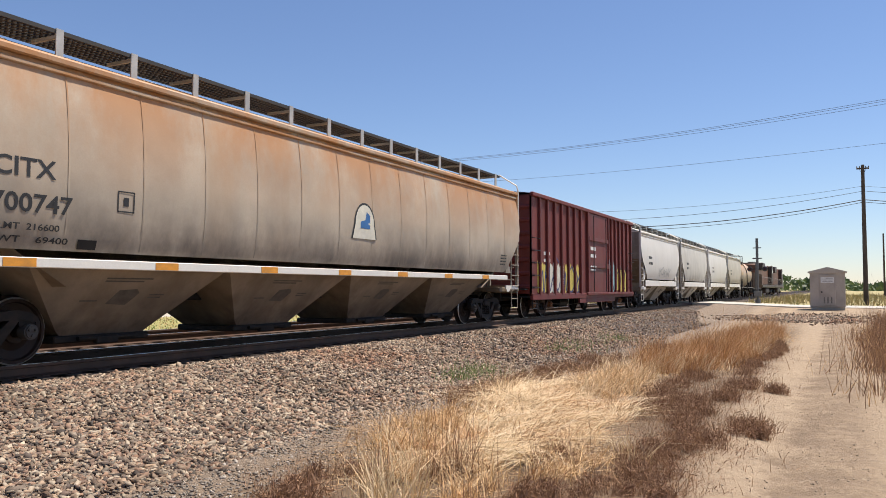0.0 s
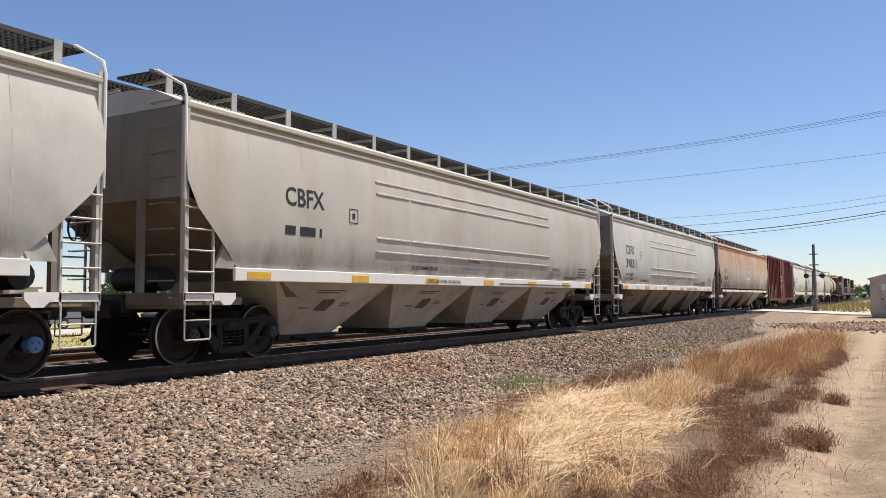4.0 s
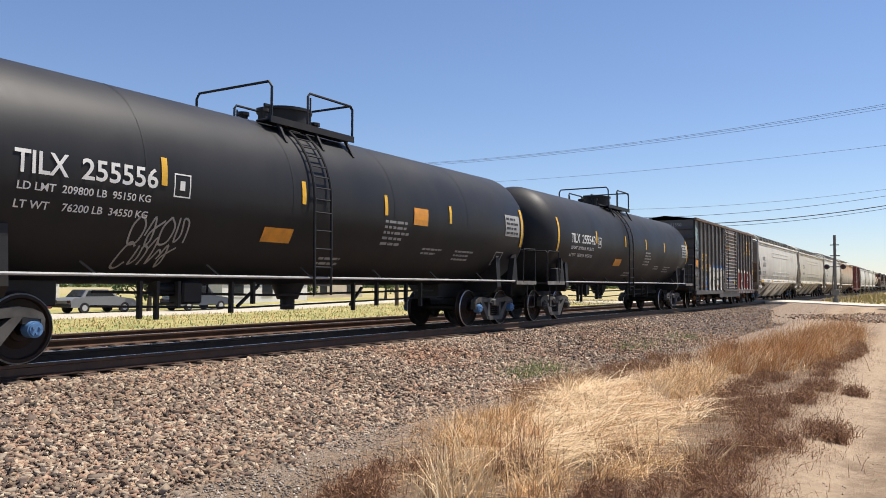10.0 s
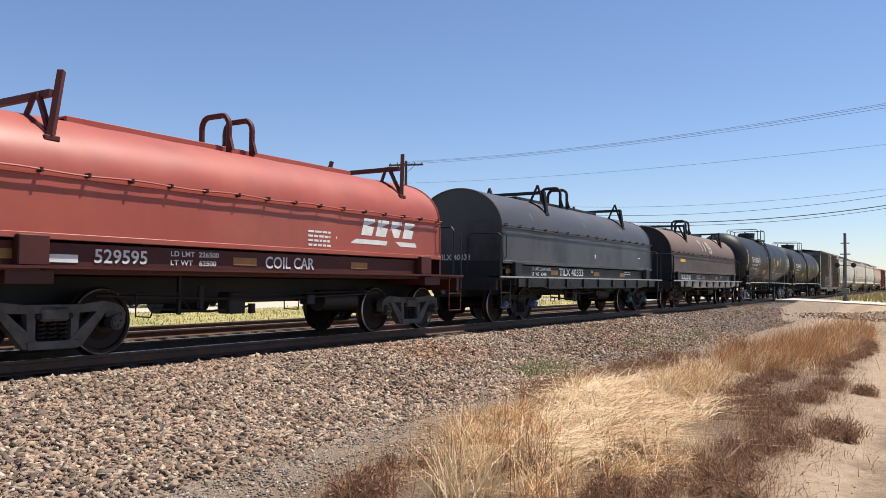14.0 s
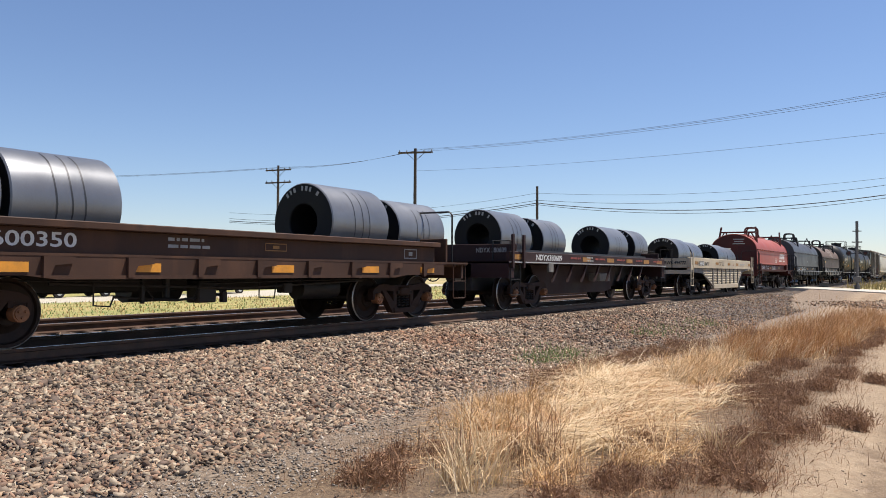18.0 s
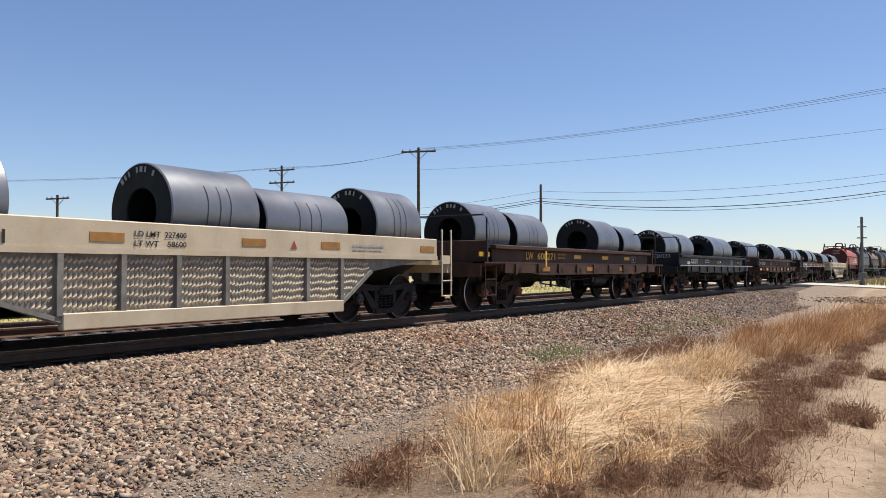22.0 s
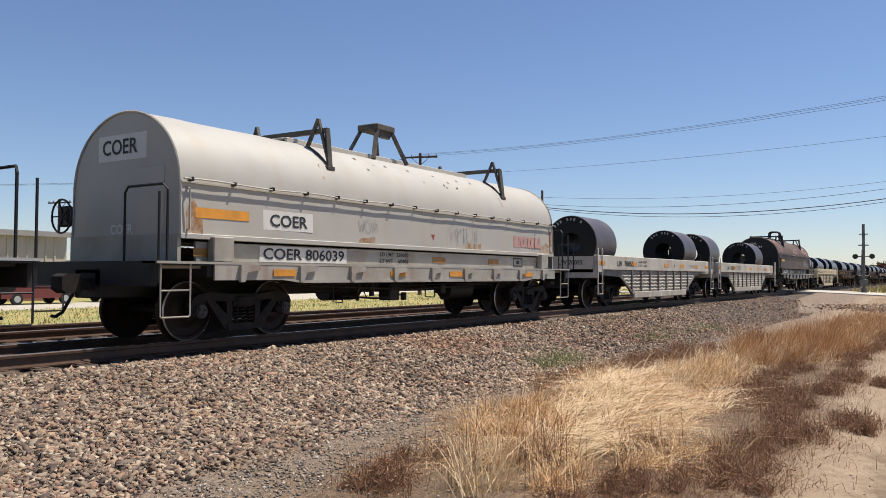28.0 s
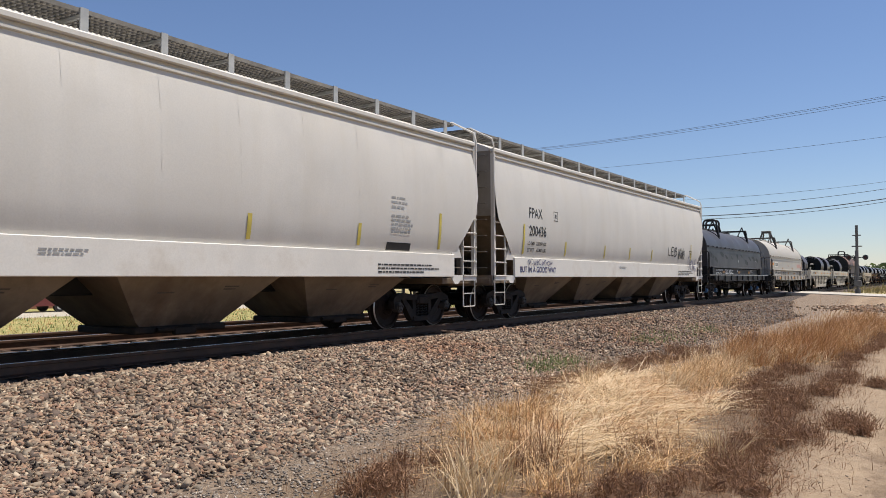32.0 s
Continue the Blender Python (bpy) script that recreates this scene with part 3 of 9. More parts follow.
px, py = rg.normal(44.5, 1.6, n), rg.normal(1.9, 1.6, n)
scatter_stones("gravel_heap", "low spread of grey gravel across the dirt road", np.stack([px, py, ground_z(px, py) + 0.02], 1), 0.075, STONE, 16)

# ---- rails and ties ----
RAIL_PROF = [(-0.075, 0), (-0.075, 0.015), (-0.012, 0.035), (-0.010, 0.125), (-0.036, 0.135), (-0.036, 0.168), (-0.028, 0.175), (0.028, 0.175), (0.036, 0.168), (0.036, 0.135), (0.010, 0.125), (0.012, 0.035), (0.075, 0.015), (0.075, 0)]
M["rail"] = surf("rail", (0.085, 0.050, 0.034), 0.6, 0.4, var=0.35, scale=3, dirt=(0.16, 0.075, 0.045), dirt_amt=0.6, dirt_scale=2.5)
M["rail_top"] = surf("rail_top", (0.30, 0.29, 0.28), 0.25, 0.9, var=0.15, scale=5, bump=0.02)
M["tie"] = surf("tie", (0.085, 0.058, 0.042), 0.9, var=0.4, scale=5, dirt=(0.17, 0.12, 0.085), dirt_amt=0.6, dirt_scale=4, bump=0.5, bscale=25)
for k, (yc, zt) in enumerate(((YC, RAIL_Z), (YC2, RAIL_Z - 0.03))):
    tr = thing("railway_track", ("main" if k == 0 else "second") + " line of rusty steel rails on timber ties", "railway track", "railway tracks")
    for s in (-1, 1):
        y = yc + s * 0.7535
        rl = part("rail", Geo().ext([(y + p[0], zt - 0.175 + p[1]) for p in RAIL_PROF], -440, 1500, "x"), M["rail"], tr)
        part("running_surface", Geo().box(-440, y - 0.026, zt - 0.001, 1500, y + 0.026, zt + 0.002), M["rail_top"], rl, "polished rail head")
    tm = mesh_of(Geo().box(-0.115, yc - 1.30, zt - 0.38, 0.115, yc + 1.30, zt - 0.18, 0.012), "tie", M["tie"])
    pm = mesh_of(Geo().box(-0.1, yc - 0.17, zt - 0.18, 0.1, yc + 0.17, zt - 0.165, 0.004), "tie_plate", M["rail"])
    for i in range(130 if k == 0 else 90):
        x = 0.5 + i * (0.52 if k == 0 else 0.55) + random.uniform(-0.03, 0.03)
        t = part("tie", tm, None, tr, at=(x, random.uniform(-0.04, 0.04), 0))
        if i < 60:
            for s in (-1, 1):
                part("tie_plate", pm, None, t, at=(0, s * 0.7535, 0))

# ---- level crossing, hut, signal ----
M["concrete"] = surf("concrete", (0.50, 0.46, 0.40), 0.9, var=0.12, scale=0.8, dirt=(0.33, 0.29, 0.24), dirt_amt=0.6, bump=0.2)
road = Geo()
for y0, z0, y1, z1 in ((-60, 0.30, -6, 0.34), (-6, 0.34, 3.0, 0.42), (3.0, 0.42, 8.6, 0.64), (8.6, 0.64, 9.7, 0.655), (10.1, 0.655, 11.2, 0.655), (11.6, 0.655, 14.0, 0.625), (14.5, 0.625, 15.5, 0.625), (16.0, 0.625, 19, 0.4), (19, 0.4, 80, 0.1)):
    road.loft([[(60.0, y0, z0 - 0.3), (67.0, y0, z0 - 0.3), (67.0, y0, z0 + 0.02), (60.0, y0, z0 + 0.02)], [(60.0, y1, z1 - 0.3), (67.0, y1, z1 - 0.3), (67.0, y1, z1 + 0.02), (60.0, y1, z1 + 0.02)]])
tagged(new("road", mesh_of(road, "road", M["concrete"])), "pale concrete road over the level crossing", "road", kind="structure")
M["hut"] = surf("hut", (0.46, 0.41, 0.355), 0.55, 0.1, var=0.1, scale=1.5, dirt=(0.24, 0.20, 0.165), dirt_amt=0.5)
hz = 0.42
hut = thing("equipment_hut", "grey-tan metal railway equipment hut with a low gable roof", "hut", m=pose(55.0, 0.70, hz))
part("wall", Geo().box(0, -1.0, 0.12, 2.4, 1.0, 2.35, 0.02), M["hut"], hut)
part("roof", Geo().ext([(-1.12, 2.33), (0, 2.62), (1.12, 2.33), (1.10, 2.25), (-1.10, 2.25)], -0.08, 2.5, "x"), M["hut"], hut)
d = part("door", Geo().box(-0.035, -0.45, 0.22, -0.002, 0.45, 2.15, 0.01), M["hut"], hut)
part("vent", Geo().box(-0.05, -0.25, 0.35, -0.036, -0.17, 0.75).box(-0.05, -0.05, 0.35, -0.036, 0.03, 0.75).box(-0.05, 0.15, 0.35, -0.036, 0.23, 0.75), M["mesh_grey"], d)
part("handle", Geo().cyl((-0.08, 0.33, 1.05), (-0.035, 0.33, 1.05), 0.05, 10), M["iron"], d)
sg = part("notice", Geo().box(-0.05, -0.38, 1.62, -0.036, 0.38, 1.98), M["white_ink"], d, "white printed notice")
g = Geo()
for i in range(3):
    g.box(-0.054, -0.30, 1.70 + 0.09 * i, -0.05, 0.30 - 0.1 * i, 1.73 + 0.09 * i)
part("small_print", g, M["grey_ink"], sg)
part("skid", Geo().box(0.1, -0.95, -0.06, 0.3, 0.95, 0.12).box(2.0, -0.95, -0.06, 2.2, 0.95, 0.12).box(0.5, -0.3, -0.06, 0.8, 0.3, 0.12), M["concrete"], hut)

M["lens_dark"] = surf("lens_dark", (0.045, 0.012, 0.011), 0.25, bump=0)
M["roof_grey_mast"] = surf("mast", (0.13, 0.125, 0.12), 0.6, 0.2, var=0.2)
sx, sy, sz = 66.0, 5.72, 0.50
sig = thing("crossing_signal", "grey level crossing signal mast with short arms and lamp pairs", "crossing signal", m=pose(sx, sy, sz))
part("mast", Geo().cyl((0, 0, 0), (0, 0, 5.1), 0.10, 12).cyl((0, 0, 0), (0, 0, 0.35), 0.2, 14), M["roof_grey_mast"], sig)
part("top_arm", Geo().box(-0.05, -0.34, 3.5, 0.05, 0.34, 3.58).box(-0.04, -0.3, 4.32, 0.04, 0.3, 4.39), M["roof_grey_mast"], sig)
part("lamp_arm", Geo().box(-0.03, -0.62, 2.68, 0.03, 0.62, 2.74), M["iron"], sig)
for y in (-0.55, 0.55):
    l = part("lamp", Geo().cyl((-0.10, y, 2.71), (0.02, y, 2.71), 0.19, 18), M["black_ink"], sig)
    part("lens", Geo().cyl((-0.13, y, 2.71), (-0.10, y, 2.71), 0.11, 14), M["lens_dark"], l)
part("control_box", Geo().box(-0.2, -0.25, 0.6, 0.2, 0.25, 1.0, 0.02), M["roof_grey_mast"], sig)
part("gate_arm", Geo().bar((0.1, 0.2, 0.8), (0.1, 0.1, 3.2), 0.05, 0.08), M["roof_grey_mast"], sig)

# ---- poles and wires ----
M["pole"] = surf("pole", (0.075, 0.056, 0.044), 0.9, var=0.35, scale=3, dirt=(0.13, 0.10, 0.08), dirt_amt=0.5, bump=0.4)
M["wire"] = surf("wire", (0.03, 0.03, 0.034), 0.6, bump=0)
M["insulator"] = surf("insulator", (0.20, 0.19, 0.17), 0.3, bump=0)


def utility_pole(x, y, h, arms, r=0.15, label="weathered timber utility pole with cross-arms", lean=0.0, span=1.3, turn=0.0):
    base = float(ground_z(x, y)) - 0.3
    ob = thing("utility_pole", label, "utility pole", "utility poles", pose(x, y, base, 0, lean, turn))
    part("shaft", Geo().cyl((0, 0, 0), (0, 0, h + 0.3), r, 12, r * 0.65), M["pole"], ob)
    for z in arms:
        a = part("cross_arm", Geo().box(-0.06, -span, z + 0.24, 0.06, span, z + 0.36, 0.01).bar((0.05, -span * 0.5, z + 0.26), (0.05, 0, z - 0.3), 0.03, 0.03).bar((0.05, span * 0.5, z + 0.26), (0.05, 0, z - 0.3), 0.03, 0.03), M["pole"], ob)
        for k in (-0.92, -0.5, 0.5, 0.92):
            part("insulator", Geo().cyl((0, k * span, z + 0.36), (0, k * span, z + 0.50), 0.05, 8, 0.03), M["insulator"], a)
    return ob


PA, PB, PC, PD, PE = (47.6, 32.9), (50.4, 49.4), (64.5, 31.2), (38.0, -9.5), (72.0, -1.85)
utility_pole(*PA, 10.4, [10.1], label="tall timber utility pole with a cross-arm", turn=20)
utility_pole(*PB, 10.5, [10.1, 9.0], label="timber utility pole with two cross-arms", turn=10)
utility_pole(*PC, 9.0, [], 0.16, "bare timber utility pole carrying telephone cables")
utility_pole(*PD, 10.3, [9.9], label="tall timber utility pole with a cross-arm", turn=60)
utility_pole(*PE, 11.3, [11.0], 0.2, "leaning dark timber utility pole", lean=-0.8, span=0.45)
utility_pole(38.0, 63.0, 7.9, [7.6], label="timber utility pole with a cross-arm", turn=10)
for x, y, h in ((118.0, -5.2, 8.5), (150.0, -7.4, 9.0), (180.0, -10.4, 9.5), (95.0, -6.4, 8.2), (132.0, -9.6, 9.0)):
    utility_pole(x, y, h, [], 0.14, "thin bare timber pole in the distance", lean=random.uniform(-3, 3))


def cable(name, a, b, sag, r, label):
    a, b = Vector(a), Vector(b)
    pts = [a.lerp(b, t) - Vector((0, 0, sag * 4 * t * (1 - t))) for t in (i / 28 for i in range(29))]
    thing(name, label, "cable", "overhead cables", g=Geo().tube(pts, r, 5), mat=M["wire"])


for dy in (-1.0, -0.3, 0.8):
    cable("power_line", (PA[0] + dy * 0.35, PA[1] + dy, 10.5), (PD[0] + dy * 0.9, PD[1] + dy * 0.4, 10.35), 0.75, 0.008, "thin overhead power line")
    cable("power_line", (PB[0] + dy * 0.2, PB[1] + dy, 10.6), (PA[0] + dy * 0.35, PA[1] + dy, 10.5), 0.35, 0.008, "thin overhead power line")
    cable("power_line", (28.0, 95.0 + dy, 10.6), (PB[0] + dy * 0.2, PB[1] + dy, 10.6), 0.8, 0.008, "thin overhead power line")
cable("power_line", (PA[0], PA[1], 9.0), (PD[0], PD[1], 8.3), 0.55, 0.007, "thin overhead power line")
for h0, h1, r, sag in ((8.75, 9.95, 0.012, 0.9), (8.1, 9.55, 0.018, 1.1), (7.85, 8.85, 0.035, 1.35), (7.7, 8.65, 0.02, 1.45)):
    cable("phone_cable", (PC[0], PC[1], h0), (PE[0], PE[1], h1), sag, r, "sagging black telephone cable")
    cable("phone_cable", (PE[0], PE[1], h1), (84.0, -40.0, h1 - 0.4), 0.9, r, "sagging black telephone cable")
    cable("phone_cable", (60.0, 66.0, h0 - 0.9), (PC[0], PC[1], h0), 0.9, r, "sagging black telephone cable")

# ---- behind the tracks ----
M["metal_wall"] = surf("metal_wall", (0.52, 0.46, 0.37), 0.6, var=0.08, dirt=(0.40, 0.34, 0.26), dirt_amt=0.4)
M["brick_red"] = surf("brick_red", (0.26, 0.115, 0.075), 0.9, var=0.25, scale=3)
M["white_wall"] = surf("white_wall", (0.70, 0.69, 0.66), 0.7, var=0.06, dirt=(0.55, 0.52, 0.48), dirt_amt=0.4)
M["roof_grey"] = surf("roof_grey", (0.30, 0.28, 0.26), 0.7, var=0.15)


def warehouse(x0, x1, y, h, depth):
    ob = thing("warehouse", "tan ribbed metal warehouse with a red-brown base", "building", m=pose(0, 0, -0.05))
    part("wall", Geo().box(x0, y, 0, x1, y + depth, h), M["metal_wall"], ob)
    part("base_course", Geo().box(x0 - 0.03, y - 0.06, 0, x1 + 0.03, y - 0.002, 0.9), M["brick_red"], ob)
    rib = Geo()
    rib.box(-0.05, y - 0.05, 0.9, 0.05, y, h - 0.15)
    me = mesh_of(rib, "rib", M["metal_wall"])
    for i in range(int((x1 - x0) / 0.6)):
        part("rib", me, None, ob, at=(x0 + 0.3 + i * 0.6, 0, 0))
    part("roof", Geo().ext([(x0 - 0.3, h - 0.1), (x0 - 0.3, h + 0.05), (x1 + 0.3, h + 0.05), (x1 + 0.3, h - 0.1)], y - 0.35, y + depth + 0.3).box(x0 - 0.3, y - 0.37, h - 0.25, x1 + 0.3, y - 0.30, h + 0.08), M["roof_grey"], ob)
    for i in range(3):
        x = x0 + 5 + i * 9
        dd = part("roller_door", Geo().box(x, y - 0.08, 0, x + 3.2, y - 0.061, 3.2), M["white_wall"], ob)
        part("door_frame", Geo().box(x - 0.12, y - 0.10, 0, x, y - 0.02, 3.32).box(x + 3.2, y - 0.10, 0, x + 3.32, y - 0.02, 3.32), M["roof_grey"], dd)


warehouse(-10.0, 29.5, 48.0, 4.3, 14.0)


def low_building(x0, x1, y, h, depth, mat, label, doors=2):
    ob = thing("building", label, "building", m=pose(0, 0, -0.05))
    part("wall", Geo().box(x0, y, 0, x1, y + depth, h), M[mat], ob)
    part("roof", Geo().box(x0 - 0.25, y - 0.3, h, x1 + 0.25, y + depth + 0.3, h + 0.18, 0.03), M["roof_grey"], ob)
    for i in range(doors):
        x = x0 + (x1 - x0) * (i + 0.5) / doors
        w = part("window", Geo().box(x - 0.6, y - 0.03, 0.9, x + 0.6, y - 0.005, 1.9), M["glass"], ob)
        part("window_frame", Geo().box(x - 0.68, y - 0.05, 0.82, x + 0.68, y - 0.031, 0.9).box(x - 0.68, y - 0.05, 1.9, x + 0.68, y - 0.031, 1.98), M["white_wall"], w)


low_building(44.0, 54.0, 47.0, 2.6, 7.0, "white_wall", "long low white building beyond the tracks", 3)
low_building(60.0, 74.0, 56.0, 2.9, 8.0, "metal_wall", "low tan building beyond the tracks", 3)
low_building(33.5, 40.0, 62.0, 2.7, 6.0, "white_wall", "small pale house beyond the tracks", 2)


def parked_car(x, y, col, label, tall=0.0):
    m = surf("car_paint", col, 0.5, var=0.06, bump=0)
    ob = thing("parked_car", label, "car", "parked vehicles", pose(x, y, float(ground_z(x, y)) - 0.01))
    body = [(-2.2, 0.35), (-2.25, 0.75), (-2.0, 0.92), (-1.3, 0.98), (1.0, 0.98), (2.0, 0.85), (2.25, 0.7), (2.2, 0.35)]
    part("body", Geo().ext(body, -0.88, 0.88), m, ob)
    part("cabin", Geo().loft([[(-1.5, -0.82, 0.97), (1.0, -0.82, 0.97), (1.0, 0.82, 0.97), (-1.5, 0.82, 0.97)], [(-1.1, -0.68, 1.42 + tall), (0.35, -0.68, 1.42 + tall), (0.35, 0.68, 1.42 + tall), (-1.1, 0.68, 1.42 + tall)]]), m, ob)
    part("side_window", Geo().ext([(-1.25, 1.02), (0.75, 1.02), (0.28, 1.36 + tall), (-1.0, 1.36 + tall)], -0.82, -0.72), M["glass"], ob)
    part("windscreen", Geo().add([(0.93, -0.72, 1.03), (0.93, 0.72, 1.03), (0.42, 0.62, 1.38 + tall), (0.42, -0.62, 1.38 + tall)], [(0, 1, 2, 3)]), M["glass"], ob)
    part("rear_window", Geo().add([(-1.49, 0.72, 1.03), (-1.49, -0.72, 1.03), (-1.15, -0.62, 1.38 + tall), (-1.15, 0.62, 1.38 + tall)], [(0, 1, 2, 3)]), M["glass"], ob)
    part("bumper", Geo().box(-2.32, -0.86, 0.36, -2.2, 0.86, 0.55, 0.03), M["iron"], ob)
    part("bumper", Geo().box(2.2, -0.86, 0.36, 2.32, 0.86, 0.55, 0.03), M["iron"], ob)
    for y in (-0.66, 0.66):
        part("headlight", Geo().box(2.17, y - 0.16, 0.62, 2.26, y + 0.16, 0.74, 0.02), M["galv"], ob)
        part("tail_lamp", Geo().box(-2.27, y - 0.14, 0.62, -2.18, y + 0.14, 0.78, 0.02), M["lens_dark"], ob)
    for wx in (-1.35, 1.4):
        for s in (-1, 1):
            w = part("wheel", Geo().cyl((wx, s * 0.72, 0.32), (wx, s * 0.90, 0.32), 0.32, 18), M["iron"], ob)
            part("hub", Geo().cyl((wx, s * 0.90, 0.32), (wx, s * 0.915, 0.32), 0.18, 12), M["galv"], w)


parked_car(24.5, 43.0, (0.14, 0.03, 0.025), "dark red saloon car parked beyond the grass")
parked_car(30.5, 43.5, (0.16, 0.165, 0.17), "grey saloon car parked beyond the grass")
parked_car(37.0, 42.0, (0.06, 0.07, 0.09), "dark saloon car parked beyond the grass", 0.25)

# ---- plants ----
GOLD = island_mat("dry_grass", [(0.32, 0.165, 0.06), (0.62, 0.36, 0.145), (0.78, 0.50, 0.235), (0.88, 0.64, 0.36), (0.52, 0.29, 0.11)], 0.6, 6, thin=0.18)
STRAW = island_mat("straw", [(0.48, 0.31, 0.15), (0.84, 0.64, 0.38), (0.90, 0.74, 0.50), (0.66, 0.44, 0.22)], 0.55, 6, thin=0.18)
BROWN = island_mat("dead_brush", [(0.14, 0.070, 0.040), (0.28, 0.145, 0.078), (0.46, 0.27, 0.15), (0.20, 0.105, 0.06)], 0.8, 8, thin=0.25)
GREEN = island_mat("weed", [(0.09, 0.15, 0.04), (0.16, 0.24, 0.065), (0.26, 0.29, 0.10)], 0.7, 8, thin=0.4)
FIELD = island_mat("field_straw", [(0.30, 0.235, 0.10), (0.44, 0.35, 0.17), (0.24, 0.23, 0.09), (0.38, 0.28, 0.13)], 0.7, 6, thin=0.2)
LEAF = island_mat("leaf", [(0.045, 0.075, 0.024), (0.075, 0.12, 0.036), (0.11, 0.155, 0.05)], 0.6, 5, thin=0.3)


def blades(name, label, pts, hgt, width, mat, seed, lean=0.45, droop=0.5, comb=0.0, category="grass"):
    """Grass as tapering strips of three links, all in one mesh; comb: how far the blades of a clump fall one way."""
    rng = np.random.default_rng(seed)
    n = len(pts)
    h = hgt * rng.lognormal(0, 0.35, n) * pts[:, 3]
    a = rng.uniform(0, 6.283, n)
    out = np.abs(rng.normal(0, lean, n))
    dx, dy = np.cos(a) * out + comb * np.cos(pts[:, 4]), np.sin(a) * out + comb * np.sin(pts[:, 4])
    tilt = np.hypot(dx, dy)
    side = rng.uniform(0, 3.1416, n)
    ux, uy = np.cos(side), np.sin(side)
    rows = []
    for t in (0.0, 0.35, 0.7, 1.0):
        bend = t * (0.5 + droop * t)
        cx, cy = pts[:, 0] + dx * h * bend, pts[:, 1] + dy * h * bend
        cz = pts[:, 2] + h * t * (1 - np.clip(0.45 * droop * t * tilt, 0, 0.75))
        w = width * (1 - 0.85 * t) * 0.5
        rows += [np.stack([cx - ux * w, cy - uy * w, cz], 1), np.stack([cx + ux * w, cy + uy * w, cz + 0.3 * w], 1)]
    v = np.stack(rows, 1)
    q = np.array([(0, 1, 3, 2), (2, 3, 5, 4), (4, 5, 7, 6)])
    f = (q[None] + 8 * np.arange(n)[:, None, None]).reshape(-1, 4)
    tagged(new(name, fast_mesh(name, v.reshape(-1, 3), f, mat)), label, category, kind="stuff")


def clump_points(centres, per, spread, seed):
    """Rows of x, y, z, height factor and fall direction round each clump's centre (x, y, size)."""
    rng = np.random.default_rng(seed)
    c = np.repeat(centres, per, 0)
    fall = np.repeat(rng.normal(-0.6, 1.7, len(centres)), per) + rng.normal(0, 0.35, len(c))
    p = c[:, :2] + rng.normal(0, 1, (len(c), 2)) * (c[:, 2:3] * spread)
    z = ground_z(p[:, 0], p[:, 1]) - 0.01 + np.where(p[:, 1] > 5.6, np.maximum(bed_z(p[:, 1]), 0), 0)
    return np.stack([p[:, 0], p[:, 1], z, c[:, 2], fall], 1)


def loose_points(x, y, seed):
    rng = np.random.default_rng(seed)
    return np.stack([x, y, ground_z(x, y) - 0.02, rng.uniform(0.6, 1.3, len(x)), rng.uniform(0, 6.28, len(x))], 1)


def patch_centres(patches, dens, seed, lo=0.6, hi=1.2):
    """Clump centres in soft-edged oval patches (x, y, half length, half width)."""
    rng = np.random.default_rng(seed)
    out = []
    for x, y, rx, ry in patches:
        n = max(3, int(dens * math.pi * rx * ry))
        a, r = rng.uniform(0, 6.283, n), np.sqrt(rng.uniform(0, 1, n)) * rng.uniform(0.75, 1.2, n)
        out.append(np.stack([x + rx * r * np.cos(a), y + ry * r * np.sin(a) , rng.uniform(lo, hi, n)], 1))
    return np.concatenate(out)


# straw mats that lie over, tussocks that stand, red-brown weeds round them
RUSSET = island_mat("russet_grass", [(0.30, 0.13, 0.05), (0.56, 0.29, 0.11), (0.68, 0.40, 0.17), (0.42, 0.20, 0.08)], 0.6, 6, thin=0.18)
MATS = [(9.6, 3.6, 1.4, 0.55), (11.4, 4.3, 1.4, 0.55), (8.2, 2.9, 1.0, 0.4), (7.2, 3.3, 0.8, 0.4), (10.4, 2.9, 0.9, 0.3)]
TUFTS = [(6.7, 3.7, 0.8, 0.4), (7.8, 4.2, 1.1, 0.4), (9.3, 4.6, 1.1, 0.3), (13.0, 3.5, 1.3, 0.7), (15.2, 3.9, 1.4, 0.7), (7.3, 2.3, 0.7, 0.25), (6.0, 2.7, 0.4, 0.3), (12.2, 4.9, 0.9, 0.3)]
FAR = [(18.0, 3.0, 2.2, 0.9), (21.5, 2.8, 2.8, 0.9), (26.0, 2.5, 3.0, 0.8), (30.0, 2.4, 2.5, 0.6)]
DARK = [(6.9, 1.6, 0.7, 0.35), (8.1, 1.75, 0.7, 0.3), (9.3, 1.45, 0.7, 0.25), (10.4, 1.75, 0.9, 0.3), (11.8, 2.2, 1.0, 0.35), (13.6, 1.55, 1.4, 0.2), (5.0, 4.0, 0.45, 0.28), (5.7, 4.05, 0.5, 0.22), (6.0, 2.1, 0.6, 0.25), (5.1, 2.45, 0.4, 0.25), (7.6, 2.5, 0.6, 0.2),
        (13.2, 5.35, 1.2, 0.3), (15.0, 5.3, 1.5, 0.35), (17.3, 5.0, 1.8, 0.4), (11.3, 5.15, 0.9, 0.2), (15.8, 2.5, 1.0, 0.3), (17.6, 1.75, 1.5, 0.2), (23.0, 1.6, 2.6, 0.2), (21.0, 4.3, 2.4, 0.35), (14.2, 2.6, 0.9, 0.2), (12.9, 2.6, 0.7, 0.2)]
